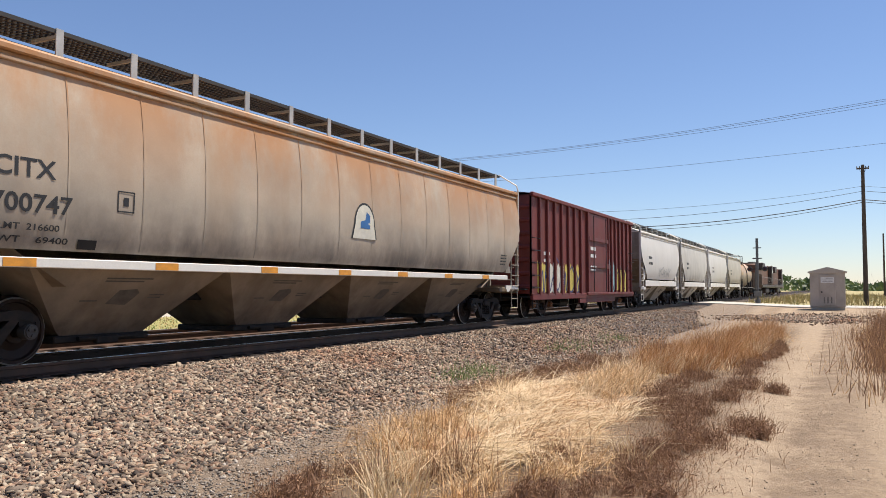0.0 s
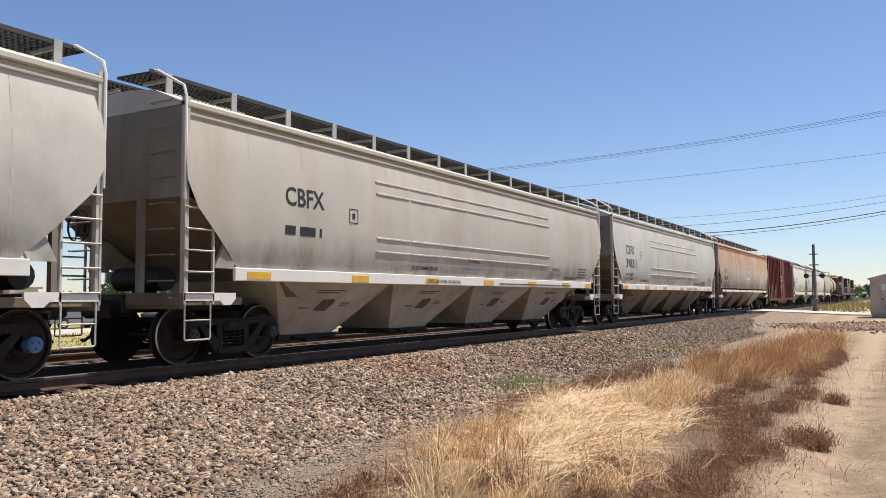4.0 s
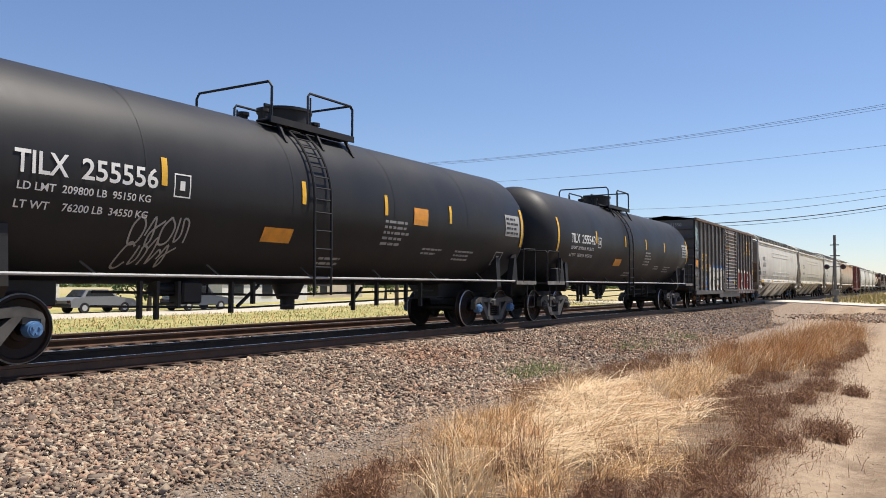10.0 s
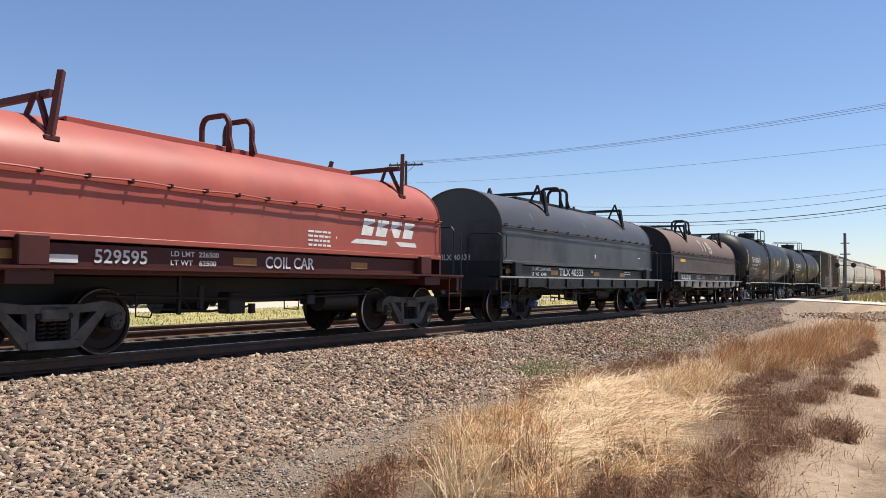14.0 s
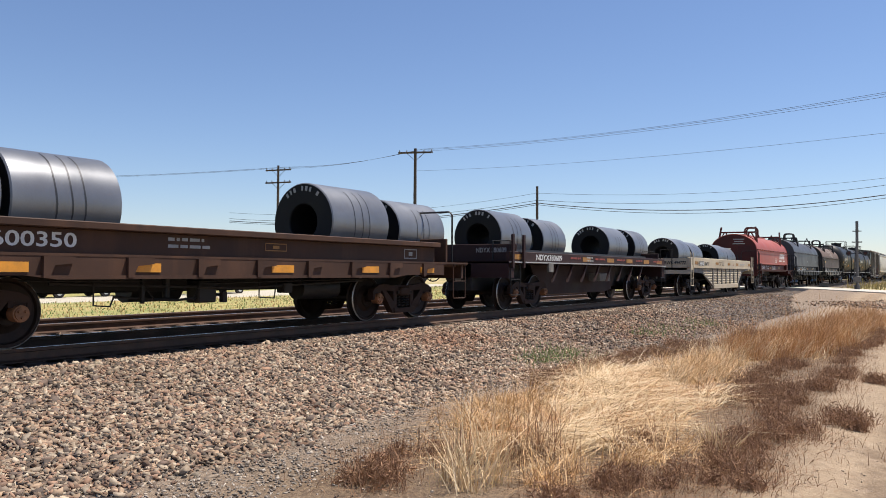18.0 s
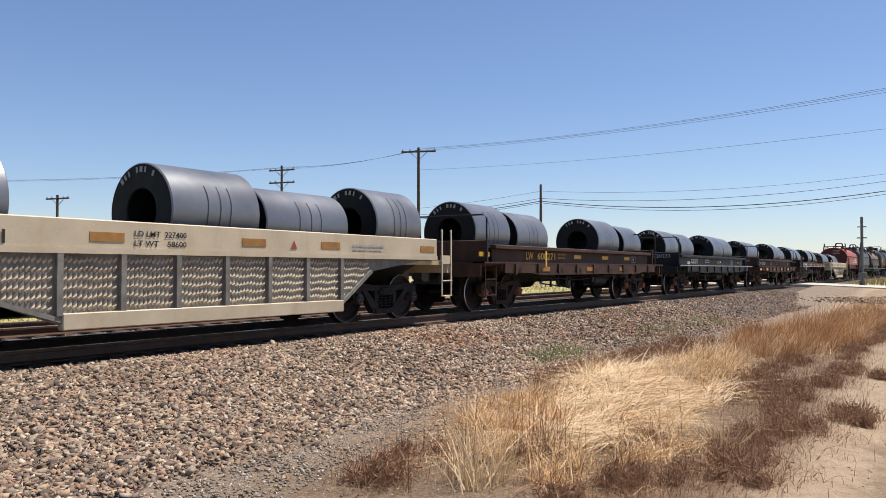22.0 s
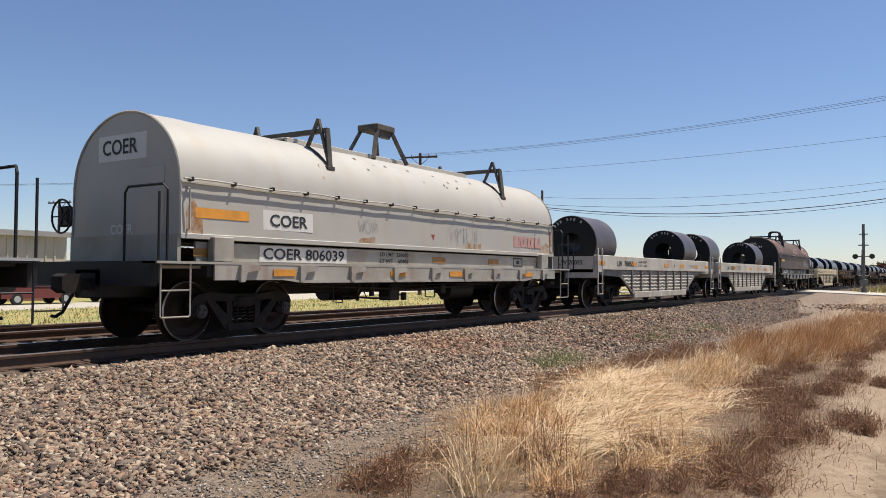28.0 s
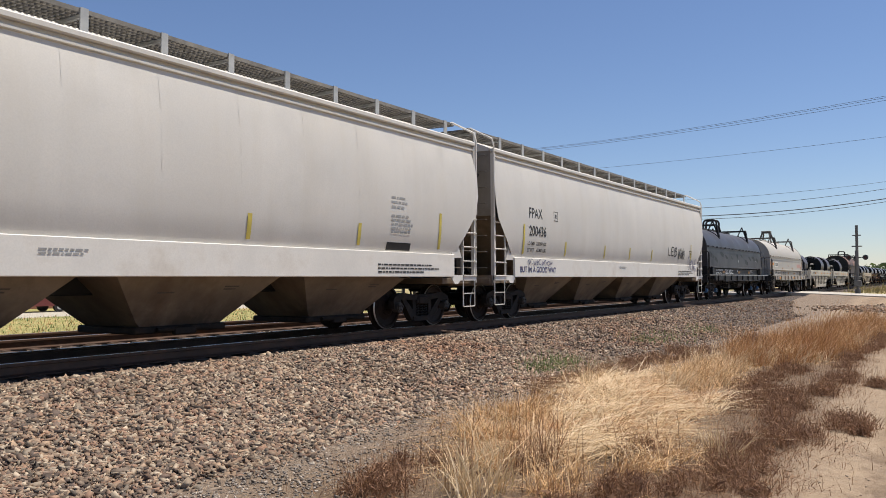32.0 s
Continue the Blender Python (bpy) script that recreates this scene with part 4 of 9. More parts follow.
BARE = [(7.0, 1.6, 1.4, 0.5), (8.8, 1.5, 1.4, 0.4), (6.0, 2.1, 1.0, 0.5), (11.8, 1.9, 1.4, 0.5), (6.3, 4.3, 0.8, 0.3), (8.3, 4.9, 1.2, 0.25), (14.5, 1.7, 1.6, 0.3), (10.5, 2.4, 1.0, 0.3)]
SPOTS = [(9.9, 0.86, 0.14, 0.08), (10.3, 0.9, 0.12, 0.07), (13.9, 0.95, 0.14, 0.08), (10.0, 1.15, 0.5, 0.08)]


def twig_clouds(name, label, centres, per, high, mat, seed):
    """Fuzzy dead weeds: a dome of small crooked twiglets and husks round each centre (x, y, size)."""
    rng = np.random.default_rng(seed)
    c = np.repeat(centres, per, 0)
    n = len(c)
    d = rng.normal(0, 1, (n, 3))
    d /= np.linalg.norm(d, axis=1)[:, None]
    p = d * (rng.uniform(0, 1, n) ** 0.5 * c[:, 2])[:, None] * np.array((0.19, 0.19, high))
    base = ground_z(c[:, 0] + p[:, 0], c[:, 1] + p[:, 1]) + np.where(c[:, 1] > 5.6, np.maximum(bed_z(c[:, 1]), 0), 0)
    p = np.stack([c[:, 0] + p[:, 0], c[:, 1] + p[:, 1], base + np.abs(p[:, 2]) + 0.01], 1)
    u = rng.normal(0, 1, (n, 3)) + np.array((0, 0, 0.7))
    u *= (rng.uniform(0.012, 0.045, n) / np.linalg.norm(u, axis=1))[:, None]
    w = np.cross(u, rng.normal(0, 1, (n, 3)))
    w *= (rng.uniform(0.0025, 0.006, n) / np.maximum(np.linalg.norm(w, axis=1), 1e-6))[:, None]
    v = np.stack([p - u - w, p - u + w, p + u + w * 0.5, p + u - w * 0.5], 1).reshape(-1, 3)
    tagged(new(name, fast_mesh(name, v, np.arange(4 * n).reshape(-1, 4), mat)), label, "weeds", kind="stuff")


blades("straw_grass", "bleached straw lying over in combed mats", clump_points(patch_centres(MATS, 12, 24, 0.5, 1.3), 70, 0.10, 25), 0.32, 0.013, STRAW, 26, lean=0.4, droop=1.25, comb=1.2)
blades("straw_underlay", "golden straw under the bleached mats", clump_points(patch_centres(MATS, 10, 61, 0.6, 1.1), 55, 0.13, 62), 0.26, 0.010, RUSSET, 63, lean=0.6, droop=1.2, comb=0.9)
blades("dry_grass", "golden dry grass tussocks between the dirt road and the track", clump_points(patch_centres(TUFTS, 11, 21, 0.5, 1.25), 60, 0.07, 22), 0.25, 0.010, GOLD, 23, lean=0.75, droop=1.1, comb=0.5)
blades("litter_straw", "flattened dry straw on the ground under the grass", clump_points(patch_centres(MATS + TUFTS + FAR, 8, 43), 30, 0.26, 44), 0.13, 0.009, GOLD, 45, lean=1.7, droop=1.2, comb=0.8)
blades("tall_grass", "taller russet grass further along the strip", clump_points(patch_centres(FAR, 7, 27, 0.6, 1.25), 75, 0.12, 28), 0.44, 0.012, RUSSET, 29, lean=0.45, droop=0.7, comb=0.3)
blades("tall_straw", "pale straw among the russet grass", clump_points(patch_centres(FAR + TUFTS[3:5], 2.6, 57, 0.6, 1.1), 45, 0.12, 58), 0.40, 0.011, STRAW, 59, lean=0.5, droop=0.8, comb=0.4)
brush_c = patch_centres(DARK + SPOTS, 13, 31, 0.5, 1.25)
blades("dead_brush", "reddish-brown dead weeds along the strip's edges", clump_points(brush_c, 38, 0.12, 33), 0.22, 0.006, BROWN, 34, lean=0.8, droop=0.4, category="weeds")
twig_clouds("brush_husks", "fuzzy brown husks and twigs of the dead weeds", brush_c, 220, 0.17, BROWN, 64)
blades("brush_litter", "fallen brown stems on the ground between the weeds", clump_points(patch_centres(DARK + BARE, 12, 51), 45, 0.28, 52), 0.10, 0.007, BROWN, 53, lean=1.8, droop=0.6, category="weeds")
blades("weed_stalks", "thin upright brown stalks among the straw", clump_points(patch_centres(TUFTS + MATS, 1.3, 46), 9, 0.08, 47), 0.33, 0.006, BROWN, 48, lean=0.45, droop=0.15, category="weeds")
blades("pale_stalks", "tall bleached stems at the front of the strip", clump_points(np.array([(5.35, 3.2, 1.1), (5.5, 3.35, 1.0), (5.6, 3.1, 0.9), (6.3, 3.5, 0.9), (11.6, 4.75, 0.9), (7.2, 3.9, 0.8), (8.0, 2.0, 0.7), (7.6, 1.75, 0.7)]), 70, 0.08, 55), 0.33, 0.011, STRAW, 56, lean=0.5, droop=0.55, comb=0.2)
blades("dark_tussock", "dark brown tussock with upright stems", clump_points(np.array([(6.45, 3.05, 1.0), (6.6, 3.2, 1.1), (6.3, 3.2, 0.9), (5.9, 3.6, 0.8)]), 80, 0.09, 65), 0.30, 0.008, BROWN, 66, lean=0.4, droop=0.4, category="weeds")
rb = np.random.default_rng(35)
right_c = np.stack([rb.uniform(14, 46, 130), rb.uniform(-2.6, 0, 130), rb.uniform(0.8, 1.5, 130)], 1)
right_c[:, 1] -= np.interp(right_c[:, 0], (14, 20, 30, 46), (0.75, 0.55, 0.9, 1.6))
blades("roadside_brush", "reddish-brown dead brush along the far side of the road", clump_points(right_c, 90, 0.33, 36), 0.42, 0.012, BROWN, 37, lean=0.7, droop=0.2, category="weeds")
blades("roadside_straw", "dry golden grass among the roadside brush", clump_points(right_c[::2], 50, 0.35, 49), 0.34, 0.012, GOLD, 50, lean=0.7, droop=0.5, comb=0.3)
green_c = np.concatenate([np.stack([rb.uniform(12.6, 14.6, 16), rb.uniform(6.0, 6.5, 16), rb.uniform(0.7, 1.3, 16)], 1), np.stack([rb.uniform(19, 26, 10), rb.uniform(6.1, 6.7, 10), rb.uniform(0.8, 1.4, 10)], 1)])
blades("green_weeds", "green weeds growing at the foot of the stone bank", clump_points(green_c, 45, 0.24, 38), 0.15, 0.012, GREEN, 39, lean=0.8, category="weeds")
n = 9000
blades("field_grass", "patchy green grass beyond the tracks", loose_points(rb.uniform(4, 75, n), 18.6 + 18 * rb.uniform(0, 1, n), 1), 0.09, 0.05, GREEN, 40)
n = 11000
blades("field_straw", "dry yellow grass beyond the tracks", loose_points(rb.uniform(4, 75, n), 18.6 + 18 * rb.uniform(0, 1, n), 2), 0.09, 0.05, GOLD, 41)
n = 9000
blades("far_field_grass", "yellow dry field beyond the crossing", loose_points(rb.uniform(68, 160, n), rb.uniform(-30, 7.5, n), 3), 0.4, 0.12, FIELD, 42)


def tree(x, y, h, w, seed, label="leafy green tree beyond the tracks"):
    rng = np.random.default_rng(seed)
    base = float(ground_z(x, y)) - 0.1
    ob = thing("tree", label, "tree", "trees", pose(x, y, base))
    g = Geo().cyl((0, 0, 0), (0.1, 0, h * 0.55), 0.16, 8, 0.09)
    for k in range(5):
        a = k * 1.26 + rng.uniform(0, 0.6)
        g.cyl((0.06, 0, h * (0.28 + 0.05 * k)), (math.cos(a) * w * 0.55, math.sin(a) * w * 0.55, h * (0.55 + 0.07 * k)), 0.07, 6, 0.03)
    part("trunk", g, M["pole"], ob)
    n = 1500
    c = rng.normal(0, 1, (16, 3)) * np.array((w * 0.42, w * 0.42, h * 0.16)) + np.array((0, 0, h * 0.66))
    p = c[rng.integers(0, 16, n)] + rng.normal(0, 1, (n, 3)) * w * 0.16
    d1, d2 = rng.normal(0, 1, (n, 3)), rng.normal(0, 1, (n, 3))
    s = 0.11 * rng.uniform(0.6, 1.4, n)[:, None]
    d1, d2 = d1 / np.linalg.norm(d1, axis=1)[:, None] * s, d2 / np.linalg.norm(d2, axis=1)[:, None] * s
    v = np.stack([p - d1, p + d2, p + d1, p - d2], 1).reshape(-1, 3)
    part("crown", fast_mesh("crown", v, np.arange(4 * n).reshape(-1, 4), LEAF), None, ob)


for i, (x, y, h, w) in enumerate(((34.0, 43.0, 3.4, 1.9), (36.0, 45.5, 3.6, 2.0), (31.0, 58.0, 4.2, 2.4), (56.5, 50.0, 3.0, 1.8), (66.0, 47.0, 3.4, 2.0), (75.0, 60.0, 4.5, 2.6), (88.0, 45.0, 4.6, 2.8), (98.0, 50.0, 5.2, 3.0), (43.0, 52.0, 2.6, 1.6), (20.5, 44.5, 2.4, 1.5))):
    tree(x, y, h, w, 60 + i)
# a far belt of trees on the horizon
rng = np.random.default_rng(80)
n = 16000
ang = np.radians(rng.uniform(-20, 60, n))
dist = rng.uniform(420, 560, n)
lump = 3.2 + 1.8 * np.sin(ang * 37) + 1.2 * np.sin(ang * 91 + 1)
p = np.stack([np.cos(ang) * dist, np.sin(ang) * dist, np.clip(rng.beta(1.3, 1.5, n) * (lump + 3.5), 0, None)], 1)
d1, d2 = rng.normal(0, 1, (n, 3)) * 0.7, rng.normal(0, 1, (n, 3)) * 0.7
v = np.stack([p - d1, p + d2, p + d1, p - d2], 1).reshape(-1, 3)
tagged(new("far_woods", fast_mesh("far_woods", v, np.arange(4 * n).reshape(-1, 4), LEAF)), "distant belt of dark green trees on the horizon", "woods", kind="stuff")

# ---- the train ----
R_WHEEL, HALF_BASE = 0.457, 0.889
CARS = []       # every car and coil: thing, place along the train, height over the rails
SPUN = []       # every wheelset


def wheel_mesh():
    g = Geo()
    for s in (1, -1):
        prof = [(0.60, 0.09), (0.60, 0.17), (0.655, 0.19), (0.675, 0.36), (0.652, 0.40), (0.652, 0.483), (0.672, 0.487), (0.690, 0.460), (0.772, 0.455),
                (0.790, 0.436), (0.790, 0.395), (0.755, 0.375), (0.735, 0.26), (0.775, 0.17), (0.800, 0.155), (0.800, 0.085)]
        g.lathe([(s * y, r) for y, r in prof], 40)
    g.lathe([(-0.98, 0.075), (-0.6, 0.085), (0, 0.08), (0.6, 0.085), (0.98, 0.075)], 14, caps=True)
    return g


WHEEL = mesh_of(wheel_mesh(), "wheelset", M["wheel"])
WHEEL.materials.append(M["wheel_rim"])
for poly in WHEEL.polygons:
    c = poly.center
    r = math.hypot(c.x, c.z)
    if abs(c.y) > 0.775 and 0.438 < r < 0.47:
        poly.material_index = 1


def frame_geo(y0, y1):
    """Cast side frame of a truck: bowed top, two windows, spring pocket."""
    g = Geo()
    top = [(-1.05, 0.58), (-1.01, 0.66), (-0.88, 0.72), (-0.70, 0.75), (-0.36, 0.71), (0.36, 0.71), (0.70, 0.75), (0.88, 0.72), (1.01, 0.66), (1.05, 0.58),
           (0.95, 0.59), (0.72, 0.62), (0.36, 0.60), (-0.36, 0.60), (-0.72, 0.62), (-0.95, 0.59)]
    g.ext(top, y0, y1)
    for s in (-1, 1):
        g.ext([(s * 1.05, 0.58), (s * 0.99, 0.59), (s * 0.99, 0.44), (s * 1.04, 0.43)], y0, y1)
        g.ext([(s * 0.76, 0.62), (s * 0.62, 0.62), (s * 0.20, 0.24), (s * 0.30, 0.15), (s * 0.40, 0.17)], y0, y1)
        g.ext([(s * 0.36, 0.62), (s * 0.24, 0.62), (s * 0.24, 0.22), (s * 0.34, 0.24)], y0 + 0.01, y1 - 0.01)
        g.box(min(s * 0.76, s * 1.01), y0 + 0.02, 0.53, max(s * 0.76, s * 1.01), y1 - 0.02, 0.62)
    g.ext([(-0.34, 0.15), (0.34, 0.15), (0.36, 0.25), (-0.36, 0.25)], y0 - 0.02, y1 + 0.02)
    return g


SPRING = mesh_of(Geo().tube([(0.06 * math.cos(a), 0.06 * math.sin(a), 0.26 + 0.27 * i / 40) for i, a in ((i, i * 2 * math.pi / 8) for i in range(41))], 0.016, 5), "spring", M["truck"])
SPRING_SEAT = mesh_of(Geo().box(-0.25, -0.10, 0.53, 0.25, 0.10, 0.60, 0.01), "spring_seat", M["truck"])


def cap_geo(x, s):
    g = Geo().cyl((x, s * 0.97, 0.457), (x, s * 1.12, 0.457), 0.105, 18)
    g.cyl((x, s * 1.12, 0.457), (x, s * 1.14, 0.457), 0.085, 18)
    for k in range(3):
        a = k * 2.094 + 0.5
        g.cyl((x + 0.05 * math.cos(a), s * 1.14, 0.457 + 0.05 * math.sin(a)), (x + 0.05 * math.cos(a), s * 1.165, 0.457 + 0.05 * math.sin(a)), 0.02, 6)
    return g


BOLSTER = Geo().box(-0.19, -1.12, 0.50, 0.19, 1.12, 0.68, 0.03).cyl((0, 0, 0.6), (0, 0, 0.86), 0.2, 16)
BOLSTER.tube([(-0.55, -0.5, 0.42), (0.55, -0.5, 0.34)], 0.025).tube([(-0.55, 0.5, 0.42), (0.55, 0.5, 0.34)], 0.025)
for sx in (-1, 1):
    BOLSTER.box(sx * 0.40 - 0.06, -0.8, 0.36, sx * 0.40 + 0.06, 0.8, 0.46, 0.01)
TRUCK_MESH = {}


def truck_set(style):
    """Shared meshes of one kind of truck: frame colour, cap colour."""
    if style not in TRUCK_MESH:
        fm, cm = style
        TRUCK_MESH[style] = (mesh_of(BOLSTER, "truck", M[fm]), [mesh_of(frame_geo(s * 1.0 - 0.07, s * 1.0 + 0.07), "side_frame", M[fm]) for s in (-1, 1)],
                             [mesh_of(cap_geo(x, s), "bearing_cap", M[cm]) for x in (-HALF_BASE, HALF_BASE) for s in (-1, 1)])
    return TRUCK_MESH[style]


def add_truck(car, x, style):
    b, frames, caps = truck_set(style)
    t = part("truck", b, None, car, at=(x, 0, 0))
    for me in frames:
        part("side_frame", me, None, t)
    for s in (-1, 1):
        part("spring_seat", SPRING_SEAT, None, t, at=(0, s, 0))
        for dx in (-0.15, 0.0, 0.15):
            part("spring", SPRING, None, t, at=(dx, s, 0))
    for me in caps:
        part("bearing_cap", me, None, t)
    for dx in (-HALF_BASE, HALF_BASE):
        w = part("wheelset", WHEEL, None, t)
        w.matrix_parent_inverse = Matrix.Translation((dx, 0, R_WHEEL))
        SPUN.append(w)
    return t


def coupler_geo(s):
    g = Geo().box(-0.45 if s > 0 else 0, -0.08, 0.80, 0 if s > 0 else 0.45, 0.08, 0.96, 0.02)
    g.ext([(-0.02 * s, 0.74), (0.20 * s, 0.74), (0.28 * s, 0.80), (0.28 * s, 0.98), (0.20 * s, 1.02), (-0.02 * s, 1.02)], -0.15, 0.12)
    return g.box(-0.42 if s > 0 else 0.2, -0.22, 0.74, -0.2 if s > 0 else 0.42, 0.22, 1.06, 0.03)


COUPLER = {s: mesh_of(coupler_geo(s), "coupler", M["truck"]) for s in (-1, 1)}


def hose_geo(s):
    return Geo().tube([(0, 0.30, 0.78), (0.08 * s, 0.32, 0.62), (0.20 * s, 0.28, 0.46), (0.36 * s, 0.20, 0.40), (0.46 * s, 0.12, 0.42)], 0.025)


HOSE = {s: mesh_of(hose_geo(s), "brake_hose", M["iron"]) for s in (-1, 1)}


def new_car(name, label, category, x0, x1, group):
    ob = thing(name, label, category, group)
    CARS.append((ob, (x0 + x1) / 2, 0.0))
    return ob, (x1 - x0) / 2


def running_gear(car, half, tx, style=("truck", "cap_dark"), pull=0.45):
    """Trucks, couplers and hoses; half: half the length to the end sills, tx: trucks from the middle, or the place of each."""
    for s, x in zip((-1, 1), tx if isinstance(tx, tuple) else (-tx, tx)):
        add_truck(car, x, style)
        part("coupler", COUPLER[s], None, car, at=(s * (half + pull * 0.45), 0, 0))
        part("brake_hose", HOSE[s], None, car, at=(s * half, 0, 0))


# ---- lettering on curved or flat sides ----
FONT_CACHE = {}


def font_mesh(text):
    if text not in FONT_CACHE:
        cu = bpy.data.curves.new("txt", "FONT")
        cu.body, cu.resolution_u, cu.offset = text, 3, 0.016
        ob = bpy.data.objects.new("txt", cu)
        me = bpy.data.meshes.new_from_object(ob)
        v = np.array([p.co for p in me.vertices])
        f = [tuple(q.vertices) for q in me.polygons]
        bpy.data.objects.remove(ob)
        bpy.data.curves.remove(cu)
        bpy.data.meshes.remove(me)
        if len(v):
            v[:, :2] -= v[:, :2].min(0)
        FONT_CACHE[text] = (v, f)
    return FONT_CACHE[text]


def put_on(pts, faces, name, mat, car, side, label="", lift=0.004):
    """Flat (x, z) points laid on the near side; side gives the half-width at a height."""
    g = Geo()
    g.v = [(x, -side(z) - lift, z) for x, z in pts]
    g.f = list(faces)
    return part(name, g, M[mat], car, label, smooth=False)


def letter(car, text, x, z, h, mat="black_ink", side=None, width=None, bold=0.0, label="", lift=0.004):
    v, f = font_mesh(text)
    w0, h0 = v[:, 0].max(), v[:, 1].max()
    k = h / h0
    kx = width / w0 if width else k
    put_on([(x + p[0] * kx, z + p[1] * k) for p in v], f, "lettering", mat, car, side, label, lift)


def letter_end(car, text, xe, y, z, h, mat="black_ink", width=None, lift=0.01, bulge=None):
    """Lettering on the rear end; y: where it starts, seen from behind."""
    v, f = font_mesh(text)
    k = h / v[:, 1].max()
    kx = width / v[:, 0].max() if width else k
    g = Geo()
    back = bulge or (lambda yy, zz: 0.0)
    g.v = [(xe - lift + back(y - p[0] * kx, z + p[1] * k), y - p[0] * kx, z + p[1] * k) for p in v]
    g.f = list(f)
    part("lettering", g, M[mat], car, smooth=False)


def quads(rects):
    """Flat rectangles (x0, z0, x1, z1), cut across so that they follow a curve."""
    pts, fs = [], []
    for x0, z0, x1, z1 in rects:
        n = max(1, int(abs(z1 - z0) / 0.12))
        for i in range(n + 1):
            z = z0 + (z1 - z0) * i / n
            k = len(pts)
            pts += [(x0, z), (x1, z)]
            if i:
                fs.append((k - 2, k - 1, k + 1, k))
    return pts, fs


def bars(car, x, z, w, rows, lh, mat="black_ink", side=None, name="small_print", seed=1, fill=0.62):
    """Small print: rows of short bars."""
    rnd = random.Random(seed)
    out = []
    for r in range(rows):
        u, zz = 0.0, z - r * lh
        end = w * rnd.uniform(0.7, 1.0)
        while u < end:
            d = min(rnd.uniform(0.6, 2.2) * lh, end - u)
            if d > 0.02:
                out.append((x + u, zz, x + u + d, zz + lh * fill * 0.75))
            u += d + lh * 0.35
    pts, fs = quads(out)
    put_on(pts, fs, name, mat, car, side)


def patch(car, x0, z0, x1, z1, mat, side, name="marking", label="", lift=0.006):
    pts, fs = quads([(x0, z0, x1, z1)])
    return put_on(pts, fs, name, mat, car, side, label, lift)


def outline_box(car, x, z, w, h, t, mat, side, name="stencil"):
    pts, fs = quads([(x, z, x + w, z + t), (x, z + h - t, x + w, z + h), (x, z, x + t, z + h), (x + w - t, z, x + w, z + h), (x + w * 0.35, z + h * 0.3, x + w * 0.65, z + h * 0.7)])
    put_on(pts, fs, name, mat, car, side)


def ribbon(car, curves, w, mat, side, name="graffiti", label="", lift=0.012):
    """Sprayed strokes: smooth lines of (x, z) points."""
    for c in curves:
        c = [Vector((*p, 0)) for p in c]
        pts, fs, dense = [], [], []
        for i in range(len(c) - 1):
            p0, p1, p2, p3 = c[max(i - 1, 0)], c[i], c[i + 1], c[min(i + 2, len(c) - 1)]
            for k in range(6):
                t = k / 6
                dense.append(0.5 * (2 * p1 + (p2 - p0) * t + (2 * p0 - 5 * p1 + 4 * p2 - p3) * t * t + (3 * p1 - p0 - 3 * p2 + p3) * t ** 3))
        dense.append(c[-1])
        for i, p in enumerate(dense):
            d = dense[min(i + 1, len(dense) - 1)] - dense[max(i - 1, 0)]
            n = Vector((-d.y, d.x, 0)).normalized() * w / 2
            k = len(pts)
            pts += [(p.x + n.x, p.y + n.y), (p.x - n.x, p.y - n.y)]
            if i:
                fs.append((k - 2, k - 1, k + 1, k))
        put_on(pts, fs, name, mat, car, side, label, lift)
        lift += 0.0004


def scrawl(x, z, w, h, n, seed):
    """Strokes of a hurried tag: hooks, loops, zigzags and bars that lean and overlap."""
    r = random.Random(seed)
    forms = [
        [[(0.8, 0.85), (0.3, 1.0), (0.0, 0.6), (0.1, 0.1), (0.6, 0.0), (0.9, 0.25)]],
        [[(0.0, 0.3), (0.3, 0.9), (0.6, 0.2), (0.4, 0.0), (0.3, 0.4), (1.1, 0.8)]],
        [[(0.5, 1.0), (0.05, 0.6), (0.2, 0.05), (0.8, 0.1), (0.95, 0.65), (0.5, 1.0)]],
        [[(0.0, 0.95), (0.25, 0.0), (0.5, 0.7), (0.75, 0.0), (1.0, 1.0)]],
        [[(-0.1, 0.6), (0.4, 1.05), (0.5, 0.1), (0.9, 0.6), (1.2, 0.5)]],
        [[(0.1, 0.9), (0.2, 0.1), (0.55, 0.3), (0.45, 0.85), (0.9, 0.75), (1.0, 0.05)]],
    ]
    out, last = [], -1
    for i in range(n):
        k = r.choice([j for j in range(len(forms)) if j != last])
        last = k
        lean, sc, dz = r.uniform(-0.1, 0.25), r.uniform(0.8, 1.1), r.uniform(-0.1, 0.1)
        for c in forms[k]:
            out.append([(x + w * (i + 0.9 * p[0] + lean * p[1]) / n, z + h * (p[1] * sc + dz)) for p in c])
    return out


def throw_up(x, z, w, h, n, seed):
    """Outlines of fat sprayed letters that crowd one another."""
    r = random.Random(seed)
    out = []
    for i in range(n):
        cx, cz, a, b = x + w * (i + 0.5) / n, z + h * 0.5 + r.uniform(-0.06, 0.06) * h, w / n * 0.62, h * 0.5
        rim = [(cx + a * m * math.cos(q), cz + b * m * math.sin(q)) for q, m in ((2 * math.pi * j / 11, r.uniform(0.72, 1.08)) for j in range(11))]
        out.append(rim + rim[:1])
        out.append([(cx - a * 0.3, cz + b * 0.4), (cx + r.uniform(-0.2, 0.2) * a, cz - b * 0.1), (cx + a * 0.3, cz - b * 0.4)])
    return out


